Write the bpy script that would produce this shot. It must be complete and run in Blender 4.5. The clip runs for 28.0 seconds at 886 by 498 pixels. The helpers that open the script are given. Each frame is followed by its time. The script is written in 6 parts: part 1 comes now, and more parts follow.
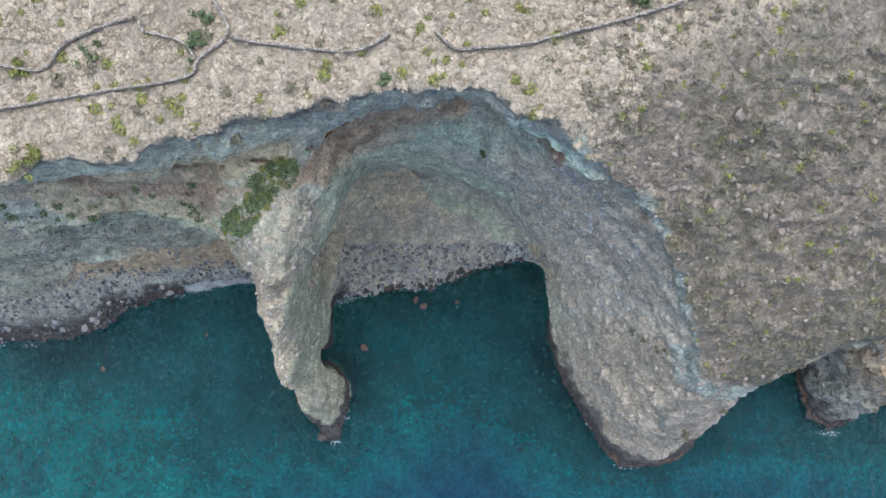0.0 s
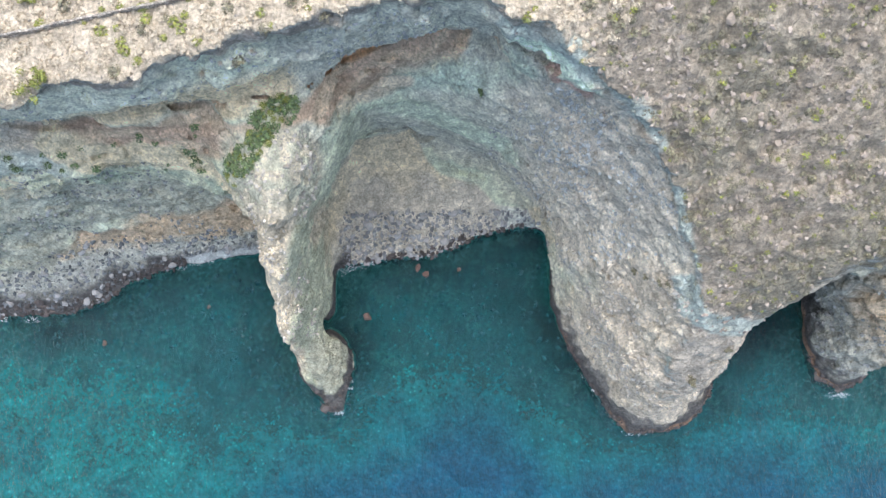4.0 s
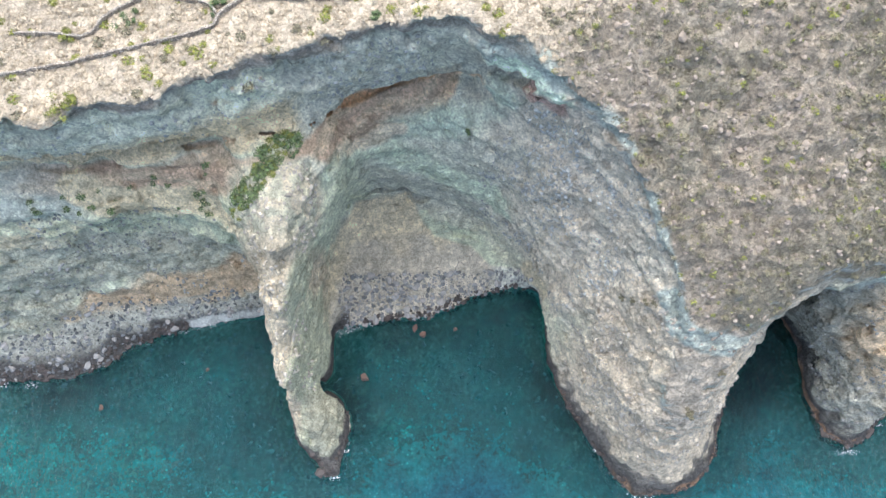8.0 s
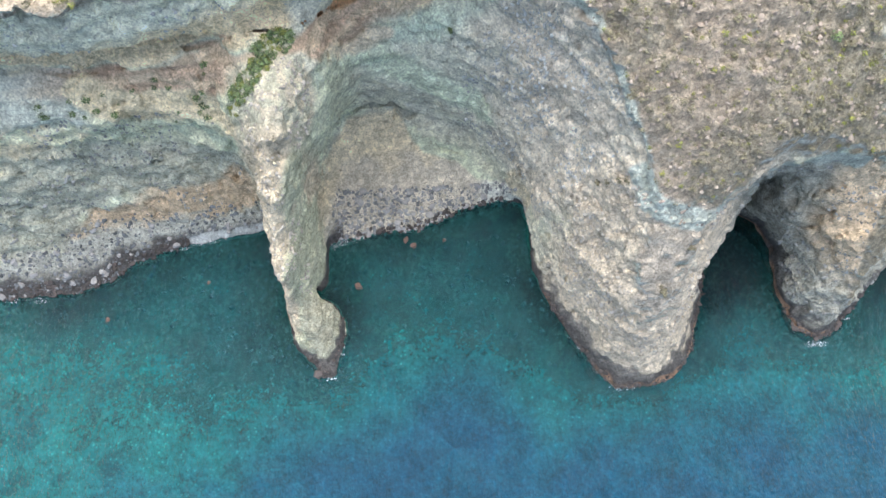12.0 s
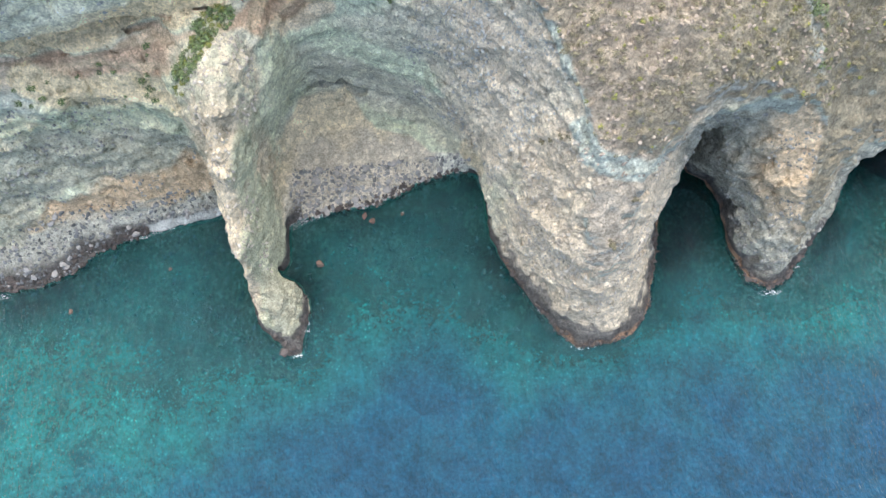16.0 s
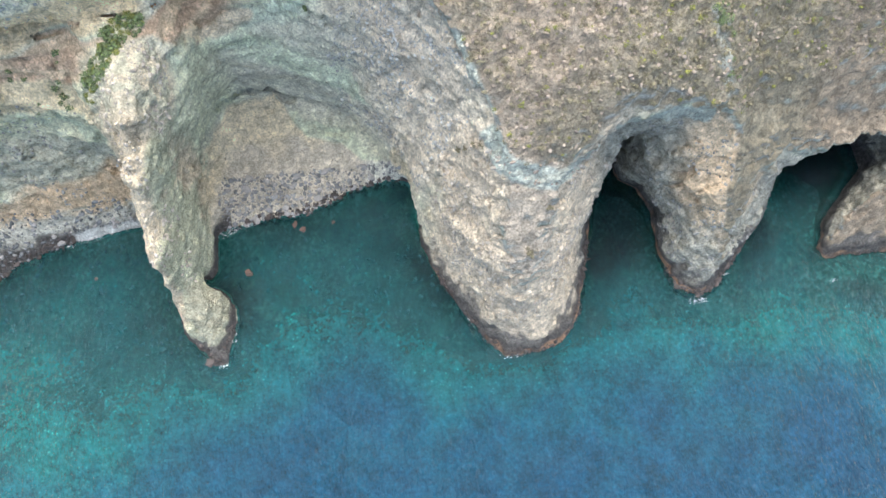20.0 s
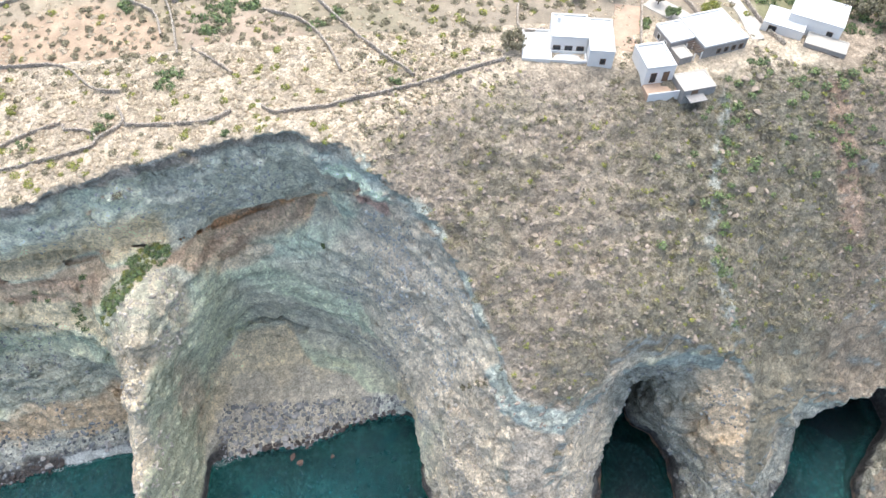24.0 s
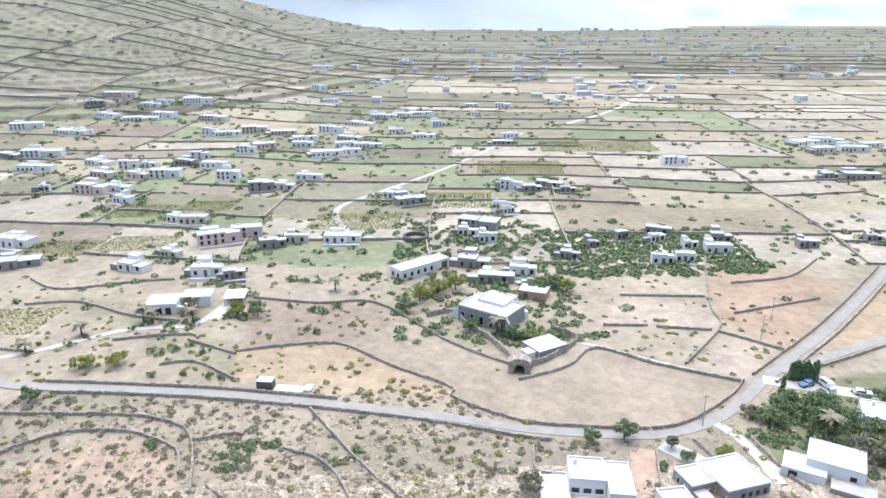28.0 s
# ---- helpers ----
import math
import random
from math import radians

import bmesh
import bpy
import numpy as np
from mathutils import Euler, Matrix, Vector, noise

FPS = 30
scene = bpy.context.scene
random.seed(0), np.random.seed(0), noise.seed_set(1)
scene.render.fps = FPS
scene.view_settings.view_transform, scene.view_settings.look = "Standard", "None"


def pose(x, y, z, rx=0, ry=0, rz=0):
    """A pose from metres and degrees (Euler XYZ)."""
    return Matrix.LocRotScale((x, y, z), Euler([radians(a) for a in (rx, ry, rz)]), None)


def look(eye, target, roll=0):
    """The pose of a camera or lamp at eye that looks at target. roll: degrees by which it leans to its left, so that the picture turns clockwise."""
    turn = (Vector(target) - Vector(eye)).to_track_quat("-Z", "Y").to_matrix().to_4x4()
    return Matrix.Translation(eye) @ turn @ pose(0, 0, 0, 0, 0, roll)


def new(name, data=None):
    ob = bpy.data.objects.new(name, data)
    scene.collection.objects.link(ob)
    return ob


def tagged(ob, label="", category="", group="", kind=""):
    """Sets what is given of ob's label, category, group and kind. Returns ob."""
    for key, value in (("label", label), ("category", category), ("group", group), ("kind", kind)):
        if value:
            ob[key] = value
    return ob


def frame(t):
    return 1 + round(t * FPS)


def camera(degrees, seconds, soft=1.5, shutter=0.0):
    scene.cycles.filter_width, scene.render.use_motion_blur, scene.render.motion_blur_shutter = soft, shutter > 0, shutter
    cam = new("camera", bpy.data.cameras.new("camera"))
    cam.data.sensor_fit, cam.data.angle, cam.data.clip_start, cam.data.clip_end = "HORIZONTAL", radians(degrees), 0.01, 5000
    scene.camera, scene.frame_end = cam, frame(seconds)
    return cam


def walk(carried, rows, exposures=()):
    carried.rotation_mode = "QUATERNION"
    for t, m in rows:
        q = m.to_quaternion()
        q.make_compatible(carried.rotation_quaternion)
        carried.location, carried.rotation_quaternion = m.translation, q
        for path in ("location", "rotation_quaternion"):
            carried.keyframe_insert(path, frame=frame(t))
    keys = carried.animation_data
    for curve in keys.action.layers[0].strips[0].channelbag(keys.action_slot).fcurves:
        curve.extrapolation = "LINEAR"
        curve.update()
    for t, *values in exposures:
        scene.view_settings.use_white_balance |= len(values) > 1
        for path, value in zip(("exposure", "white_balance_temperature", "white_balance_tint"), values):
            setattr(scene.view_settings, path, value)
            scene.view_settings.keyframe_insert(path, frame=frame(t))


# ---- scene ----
cam = camera(65.78, 28.0)
walk(cam, [
    (0, pose(-2.69, 60.82, 156.76, 0.06, -0.00, -0.08)),
    (0.5, pose(-2.69, 59.50, 156.82, 0.05, -0.00, -0.15)),
    (1, pose(-2.70, 57.99, 156.85, -0.03, -0.00, -0.24)),
    (1.5, pose(-2.74, 56.21, 156.89, -0.17, -0.00, -0.35)),
    (2, pose(-2.79, 54.13, 156.94, -0.29, -0.01, -0.41)),
    (2.5, pose(-2.83, 51.74, 156.95, -0.39, -0.01, -0.47)),
    (4.5, pose(-2.37, 41.13, 156.68, 5.83, 0.37, -1.31)),
    (5, pose(-2.11, 38.33, 156.78, 8.20, 0.46, -1.36)),
    (5.5, pose(-1.85, 35.42, 156.93, 10.49, 0.56, -1.43)),
    (6, pose(-1.58, 32.52, 157.12, 12.68, 0.64, -1.50)),
    (6.5, pose(-1.28, 29.65, 157.32, 14.86, 0.77, -1.57)),
    (7, pose(-0.99, 26.87, 157.55, 16.49, 0.85, -1.62)),
    (7.5, pose(-0.78, 24.14, 157.82, 16.78, 0.92, -1.75)),
    (8, pose(-0.65, 21.40, 158.05, 16.52, 0.95, -1.83)),
    (8.5, pose(-0.57, 18.65, 158.29, 16.30, 0.96, -1.91)),
    (9, pose(-0.57, 15.88, 158.53, 16.47, 0.94, -1.98)),
    (9.5, pose(-0.62, 13.05, 158.79, 16.70, 0.89, -2.03)),
    (10, pose(-0.62, 10.16, 159.08, 16.80, 0.88, -2.18)),
    (10.5, pose(-0.54, 7.28, 159.34, 16.73, 0.86, -2.20)),
    (11, pose(-0.42, 4.55, 159.59, 16.59, 0.88, -2.26)),
    (11.5, pose(-0.26, 2.08, 159.81, 16.41, 0.90, -2.47)),
    (12, pose(0.02, 0.01, 159.97, 16.20, 0.89, -3.06)),
    (12.5, pose(0.45, -1.58, 160.13, 15.93, 0.86, -4.18)),
    (14.5, pose(2.79, -6.00, 160.47, 15.66, 0.46, -6.57)),
    (15, pose(3.49, -6.66, 160.44, 15.83, 0.53, -6.61)),
    (15.5, pose(4.37, -7.09, 160.36, 15.95, 0.57, -6.62)),
    (16, pose(5.47, -7.42, 160.26, 16.08, 0.52, -6.63)),
    (16.5, pose(6.78, -7.72, 160.14, 16.21, 0.46, -6.66)),
    (17, pose(8.30, -7.99, 160.01, 16.30, 0.40, -6.77)),
    (17.5, pose(9.98, -8.24, 159.91, 16.39, 0.32, -6.83)),
    (18, pose(11.82, -8.46, 159.78, 16.46, 0.25, -6.95)),
    (18.5, pose(13.77, -8.64, 159.68, 16.53, 0.16, -7.09)),
    (19, pose(15.72, -8.75, 159.62, 16.58, 0.01, -7.15)),
    (19.5, pose(17.49, -8.78, 159.57, 16.68, -0.18, -7.26)),
    (20, pose(18.92, -8.71, 159.56, 16.74, -0.53, -7.13)),
    (20.5, pose(19.81, -8.54, 159.54, 16.77, -0.76, -6.30)),
    (22.5, pose(21.09, -7.59, 159.55, 25.85, -0.49, -4.63)),
    (23, pose(21.18, -7.49, 159.59, 29.05, -0.43, -4.59)),
    (23.5, pose(21.21, -7.51, 159.61, 32.32, -0.37, -4.53)),
    (24, pose(21.25, -7.53, 159.65, 35.75, -0.36, -4.32)),
    (24.5, pose(21.26, -7.51, 159.64, 39.55, -0.33, -4.19)),
    (25, pose(21.26, -7.51, 159.64, 43.36, -0.27, -3.99)),
    (25.5, pose(21.26, -7.52, 159.66, 47.22, -0.22, -3.75)),
    (26, pose(21.28, -7.51, 159.67, 51.09, -0.20, -3.52)),
    (26.5, pose(21.26, -7.51, 159.69, 54.94, -0.16, -3.20)),
    (27, pose(21.25, -7.47, 159.76, 60.08, -0.12, -3.04)),
    (27.5, pose(21.24, -7.45, 159.77, 66.14, -0.12, -2.96)),
    (28, pose(21.26, -7.50, 159.61, 71.41, -0.13, -2.88)),
], exposures=[(0, 0.5, 5650, 8), (1.5, 0.87, 5750, 8), (3, 1.12, 5850, 8), (8, 1.25, 6000, 8), (12, 1.37, 6200, 8), (16, 1.46, 6350, 8), (21, 1.46, 6350, 8), (23.5, 1.38, 6200, 9), (25, 1.25, 6300, 9), (26, 1.28, 6300, 9), (27, 1.32, 6200, 8), (28, 1.07, 5750, 8)])

# ---- world, sun ----
SUN_EL, SUN_AZ = radians(70), radians(0)      # azimuth from +y (inland), negative towards -x
world = bpy.data.worlds.new("sky")
scene.world = world
world.use_nodes = True
wn = world.node_tree.nodes
sky = wn.new("ShaderNodeTexSky")
sky.sky_type, sky.sun_disc = "NISHITA", False
sky.sun_elevation, sky.sun_rotation = SUN_EL, SUN_AZ
sky.dust_density, sky.air_density, sky.ozone_density = 3.0, 1.0, 1.0
wn["Background"].inputs["Strength"].default_value = 0.135
world.node_tree.links.new(sky.outputs[0], wn["Background"].inputs["Color"])
sun = new("sun", bpy.data.lights.new("sun", "SUN"))
sun.data.energy, sun.data.angle, sun.data.color = 2.1, radians(82.0), (1.0, 0.965, 0.91)
sun.matrix_world = look((math.sin(SUN_AZ) * math.cos(SUN_EL) * 500, math.cos(SUN_AZ) * math.cos(SUN_EL) * 500, math.sin(SUN_EL) * 500), (0, 0, 0))

rng = np.random.RandomState(7)
NOISE_TABLE = rng.rand(64, 64, 64).astype(np.float32)


# ---- number helpers ----
def vnoise(x, y, z, size):
    """Smooth random values in -1..1 whose features measure size metres."""
    out = 0
    cells = []
    for c in (x, y, z):
        c = np.asarray(c, np.float32) / size + 1000.37
        i = np.floor(c)
        t = c - i
        cells.append((i.astype(np.int32) & 63, t * t * (3 - 2 * t)))
    (i, u), (j, v), (k, w) = cells
    for a in (0, 1):
        for b in (0, 1):
            for c in (0, 1):
                out = out + NOISE_TABLE[(i + a) & 63, (j + b) & 63, (k + c) & 63] * (u if a else 1 - u) * (v if b else 1 - v) * (w if c else 1 - w)
    return out * 2 - 1


def fbm(x, y, z, size, octaves=4):
    total, amp, norm = 0, 1.0, 0.0
    for n in range(octaves):
        total = total + amp * vnoise(x + 17 * n, y - 31 * n, z + 7 * n, size / 2**n)
        norm += amp
        amp *= 0.55
    return total / norm


def ease(a, b, x):
    t = np.clip((np.asarray(x, float) - a) / (b - a), 0, 1)
    return t * t * (3 - 2 * t)


def outline_distance(points, px, py):
    """Signed distance to a polygon, positive inside."""
    pts = np.array(points, float)
    d = np.full(px.shape, 1e9)
    inside = np.zeros(px.shape, bool)
    for (ax, ay), (bx, by) in zip(pts, np.roll(pts, -1, 0)):
        ex, ey = bx - ax, by - ay
        t = np.clip(((px - ax) * ex + (py - ay) * ey) / (ex * ex + ey * ey), 0, 1)
        d = np.minimum(d, np.hypot(px - ax - t * ex, py - ay - t * ey))
        if ay != by:
            inside ^= ((ay > py) != (by > py)) & (px < (bx - ax) * (py - ay) / (by - ay) + ax)
    return np.where(inside, d, -d)


def line_distance(points, px, py):
    d = np.full(np.shape(px), 1e9)
    for (ax, ay), (bx, by) in zip(points[:-1], points[1:]):
        ex, ey = bx - ax, by - ay
        t = np.clip(((px - ax) * ex + (py - ay) * ey) / (ex * ex + ey * ey), 0, 1)
        d = np.minimum(d, np.hypot(px - ax - t * ex, py - ay - t * ey))
    return d


# ---- shape of the coast: contour lines of the cliff, from the sea bed to the rim ----
# each runs along the coast; the land lies on the inland side
FAR_BACK = [(240, 300), (-240, 300)]
LEVELS = {
    -10: [(-240, 30), (-104, 32), (-80, 35), (-60, 45), (-44, 46), (-41, 30), (-37, 17), (-29, 11), (-22, 15), (-20, 30), (-24, 44), (-13, 45), (5, 47), (15, 46),
          (18, 36), (24, 22), (31, 8), (40, 5), (52, 9), (61, 20), (66, 30), (74, 30), (78, 18), (87, 14), (98, 22), (108, 33), (113, 22), (120, 12), (135, 10), (240, 4)],
    0: [(-240, 41), (-104, 40), (-89, 40.3), (-80, 43.5), (-76, 47), (-62, 51.5), (-53, 52.5), (-41, 54), (-38.5, 48), (-38, 35), (-36.5, 27), (-35.5, 24), (-31, 20.5),
        (-29.5, 17), (-26.3, 17.3), (-25.2, 22), (-23.7, 30), (-26, 34), (-30.5, 36.5), (-28, 40), (-27.7, 49), (-25, 50.5), (-13, 52), (-5, 52), (5, 56.5), (15, 59),
        (21, 57), (21.2, 47), (20.9, 41), (23.2, 34.6), (28.2, 24.4), (33.2, 16.2), (37.6, 11.2), (45, 11.2), (51, 12.8), (56.8, 19.6), (58.6, 26), (62, 36), (63, 44), (62, 78),
        (72, 78), (71.5, 52), (76, 49), (78.6, 42), (78.3, 31), (81, 22), (86, 19.5), (91, 22), (94, 26)],
    5: [(-240, 50), (-104, 48), (-92, 50.5), (-82, 53.5), (-70, 56), (-55, 56.5), (-42, 58), (-38.3, 52), (-37.5, 40), (-36.3, 32), (-34.5, 25.5), (-31, 22.7), (-27.8, 23.2),
        (-25.8, 28), (-25.3, 31.3), (-28, 34.5), (-30.2, 37), (-28.5, 41), (-28.3, 52), (-27.6, 64), (-22, 69.5), (-12, 71.5), (-2, 70), (8, 69.5), (17, 62), (20.5, 55), (21.5, 44),
        (25.5, 36), (30.5, 26), (35, 17), (39, 15), (46, 15.5), (51.5, 19.5), (54.5, 24), (57, 31), (60.5, 39), (63, 45), (62, 78), (72, 78), (71.5, 51), (76, 48), (78.6, 42), (78.6, 32), (82, 25),
        (87, 23), (91, 26), (95, 30)],
    12: [(-240, 52), (-100, 54), (-91, 56.5), (-72, 60), (-58, 61), (-46, 62), (-40, 60), (-37.5, 50), (-36.3, 38), (-34.8, 31.7), (-32.3, 31.7), (-30.5, 36),
         (-29, 42), (-28.3, 50), (-27.9, 58), (-26.8, 68), (-21.5, 76), (-10, 78), (0, 75), (8, 72), (16, 64), (20, 57), (22, 47), (26, 37), (31, 28), (36, 20), (41, 18.5),
         (47, 20), (51.5, 25), (55, 32), (59.5, 40), (63, 46), (62.5, 76), (71.5, 76), (71, 47), (74, 42), (79, 37), (83, 29.5), (88, 27), (93, 32)],
    25: [(-240, 60), (-100, 58), (-88, 62), (-70, 65.5), (-57, 66.5), (-49, 66), (-43.5, 63), (-38.5, 58), (-36.2, 45), (-35, 37), (-33.2, 35), (-31.6, 37.5),
         (-30.5, 46), (-29, 52), (-27.5, 58), (-24, 66), (-21, 73), (-16, 77.5), (-5, 76.5), (5, 73), (9, 71), (16, 64), (20.5, 58), (23.5, 50), (27.5, 40), (32, 31),
         (37, 24), (41, 22.5), (46, 24.5), (51, 30), (56, 37), (61, 43.5), (64, 47), (64, 64), (70, 64), (70.5, 47), (73, 43.2), (78, 41), (84, 34), (88, 32), (93, 38)],
    38: [(-240, 68), (-100, 66), (-69, 66), (-56, 69), (-47, 67), (-40.5, 63), (-35.5, 56.5), (-33.6, 49.2), (-31.6, 47.2), (-29.4, 50), (-27.6, 55.5), (-25, 61),
         (-20.5, 69), (-17, 76.4), (-8, 78.3), (-3, 78), (3, 75.5), (10, 72), (17, 65), (26, 56), (29, 48), (33, 40), (37, 31), (42, 30), (48, 34), (54, 41), (60, 47.5), (68, 47.5),
         (76, 46.5), (84, 45), (92, 45)],
    47: [(-240, 74), (-100, 73), (-70, 74), (-55, 73), (-46, 71.3), (-41, 70), (-37, 65.5), (-33.6, 60), (-30.6, 56), (-28, 57.5), (-24.5, 65), (-21, 72.5), (-18, 79.5), (-8, 82.6),
         (-1, 82.5), (3, 78), (6, 75.5), (10, 73), (17, 66.5), (26, 58), (31, 50), (34, 44), (39, 39), (46, 38.5), (54, 42), (62, 45), (72, 47), (82, 47), (92, 48)],
    50: [(-240, 75), (-100, 75), (-70, 76), (-48, 77), (-39, 75.4), (-34.5, 68.5), (-31, 60.6), (-28.6, 61), (-25.4, 68), (-22.5, 75.5), (-16, 83.8), (-8, 85.3), (1, 86.6), (5, 85.5), (7, 79), (10, 74), (16, 69), (22, 62.8), (28, 55.8),
         (33, 48.3), (38, 41.3), (46, 40.3), (54, 43.3), (62, 46.3), (72, 48.5), (82, 49), (92, 50)],
    53: [(-240, 69), (-100, 70), (-60, 71.5), (-48, 73.2), (-35, 74), (-25, 77.3), (-16, 80.9), (-8, 82.7), (2, 84.4), (7, 83), (9, 77), (12, 74.5), (17, 70), (23, 65),
         (28, 58.3), (33, 50.3), (37, 44.3), (46, 42), (54, 44.5), (62, 47.5), (72, 49.5), (82, 50), (92, 51)],
    66: [(-240, 70), (-100, 70), (-60, 70.6), (-48, 72), (-35, 74.8), (-25, 78.6), (-8, 80.4), (2, 80.2), (8, 77.5), (12, 74), (17, 70.8), (23, 66.3), (27, 62.5), (31.5, 55),
         (36, 48), (46, 44), (62, 48), (82, 52), (92, 53)],
    90: [(-240, 71), (-100, 71), (-60, 71), (-48, 72.5), (-36, 75.5), (-25, 79), (-8, 79.5), (8, 76.5), (12, 74.3), (17, 71.5), (23, 66), (27, 61.5), (32, 53),
         (37, 46), (46, 42), (62, 46), (82, 50), (92, 52)],
}
# the eastern cove and its headland, joined to every contour: x shift with height
EAST = {
    -10: [],
    0: [(104, 35), (111.5, 47), (115, 59), (124, 63), (133, 57), (134, 47), (128, 41.5), (120, 34), (117.5, 28), (119, 20), (126, 17.5), (134, 17), (146, 13), (240, 6)],
    5: [(104, 37), (110, 49), (114, 60), (124, 64), (133, 58), (135, 47), (129, 41), (121, 34), (119, 28), (121, 22), (127, 20), (135, 20), (147, 16), (240, 9)],
    12: [(103, 41), (108, 52), (113, 60), (124, 64), (134, 58), (137, 46), (130, 40), (123, 34), (121.5, 29), (124, 25), (130, 24), (137, 25), (150, 20), (240, 14)],
    25: [(100, 43), (106, 43), (113, 44), (124, 45), (133, 44), (139, 42), (138, 38), (142, 33), (152, 28), (240, 23)],
    38: [(101, 49), (109, 52), (117, 54), (126, 54), (136, 51), (146, 46), (160, 39), (240, 34)],
    47: [(104, 55), (116, 62), (128, 62), (140, 57), (160, 50), (240, 44)],
    50: [(104, 57), (116, 64), (128, 64), (140, 60), (160, 53), (240, 47)],
    53: [(104, 58), (116, 64), (128, 65), (140, 61), (160, 55), (240, 49)],
    66: [(106, 60), (118, 66), (130, 67), (160, 62), (240, 56)],
    90: [(106, 60), (118, 66), (130, 67), (160, 62), (240, 56)],
}


def top_height(x, y):
    """The height of the open ground: the dry plateau and the rough slope below the houses."""
    x, y = np.asarray(x, float), np.asarray(y, float)
    flat = np.interp(x, [-130, -56, -25, 0, 20], [66, 67, 72, 75.3, 76])
    flat = flat + (76 - flat) * ease(78, 150, y)
    crest = np.interp(x, [0, 17, 30, 46, 60, 77, 87, 100, 112, 140], [76, 77, 83, 88, 90, 86, 88, 88, 84, 84])
    low = 56.5 - 0.37 * np.clip(x - 58, 0, 60) - 6 * ease(82, 90, x) * ease(90, 60, y)
    s = (y - 50) / (crest - 50)
    slope = np.where(s > 0, low + (76 - low) * np.clip(s, 0, 1.2) ** 0.88, low + 0.85 * (y - 50) - 0.5 * np.clip(40 - y, 0, 60))
    slope = np.where(x < 5, 200, slope + 40 * ease(14, 5, x))
    k = 1.2
    return -k * np.log(np.exp(-flat / k) + np.exp(-np.minimum(slope, 200) / k))


CELL = 0.47
GX = np.arange(-125, 165, CELL)
GY = np.arange(4, 106, CELL)
GZ = np.arange(-9, 84, CELL)


def path_distance(points, px, py, pz):
    """Distance to a line through points in space."""
    d = np.full(np.broadcast(px, py, pz).shape, 1e9, np.float32)
    for a, b in zip(points[:-1], points[1:]):
        a, b = np.array(a, float), np.array(b, float)
        e = b - a
        t = np.clip(((px - a[0]) * e[0] + (py - a[1]) * e[1] + (pz - a[2]) * e[2]) / (e @ e), 0, 1)
        d = np.minimum(d, np.sqrt((px - a[0] - t * e[0]) ** 2 + (py - a[1] - t * e[1]) ** 2 + (pz - a[2] - t * e[2]) ** 2))
    return d


BROW = [(-90, 72.6, 45.5), (-77, 73.2, 46.5), (-68.6, 72.6, 44.6), (-56.5, 73.4, 45.6), (-48, 74.6, 47.2), (-37, 74.6, 51.2), (-29.6, 74.6, 51.3), (-23.8, 77, 50.4), (-19, 81.5, 48.6), (-9.6, 85.2, 48.8), (-3, 85, 52.5), (2, 83, 58), (6, 79.5, 61.5)]
# hollows and clefts worn into the rock: line and width
CLEFTS = [
    (BROW, 0.75),
    ([(4.5, 80, 61), (9, 78, 63), (12, 74, 66.5)], 1.7),
    ([(-28.6, 52, 9.5), (-28.8, 58, 10.5), (-27.6, 66, 12.5), (-24, 73.4, 14.5), (-18, 78, 16.5), (-10, 79.3, 15), (-6, 77.5, 12.5)], 1.5),
    ([(-23, 75.3, 14.5), (-18, 78.6, 17.5)], 1.3),
    ([(-30.2, 36.8, 1.5), (-27, 36, 4)], 2.1),
    ([(64.8, 42.5, 25), (66, 49, 15), (67, 58, 5)], 2.8),
    ([(66.5, 43, 6), (67.5, 60, 6), (67, 72, 5)], 5.4),
    ([(2, 74.5, 34), (6, 72.6, 27), (8.5, 71, 22)], 0.5),
    ([(36.6, 42.5, 46.4), (35, 47, 52), (33.5, 50, 55)], 0.7),
    ([(108, 52, 4), (118, 58, 4), (128, 58, 4)], 6.0),
]
# ribs standing out of the walls
RIBS = [([(-3, 70.5, 4.2), (1, 69.5, 5), (6, 68.5, 4.5)], 0.7), ([(-9, 77.6, 14), (-6.5, 76, 10.5)], 0.8)]


def carve(field):
    for lines, sign in ((RIBS, 1), (CLEFTS, -1)):
        for line, r in lines:
            p = np.array(line)
            cut = []
            for axis, k in ((GX, 0), (GY, 1), (GZ, 2)):
                near = np.where((axis > p[:, k].min() - r - 3) & (axis < p[:, k].max() + r + 3))[0]
                cut.append(slice(near[0], near[-1] + 1))
            gx, gy, gz = np.meshgrid(GX[cut[0]], GY[cut[1]], GZ[cut[2]], indexing="ij")
            d = path_distance(line, gx, gy, gz) - r * (1 + (0.5 if r > 1.2 else 0.2) * vnoise(gx, gy, gz, 2.2))
            box_cut = tuple(cut)
            field[box_cut] = np.maximum(field[box_cut], -d) if sign > 0 else np.minimum(field[box_cut], d)


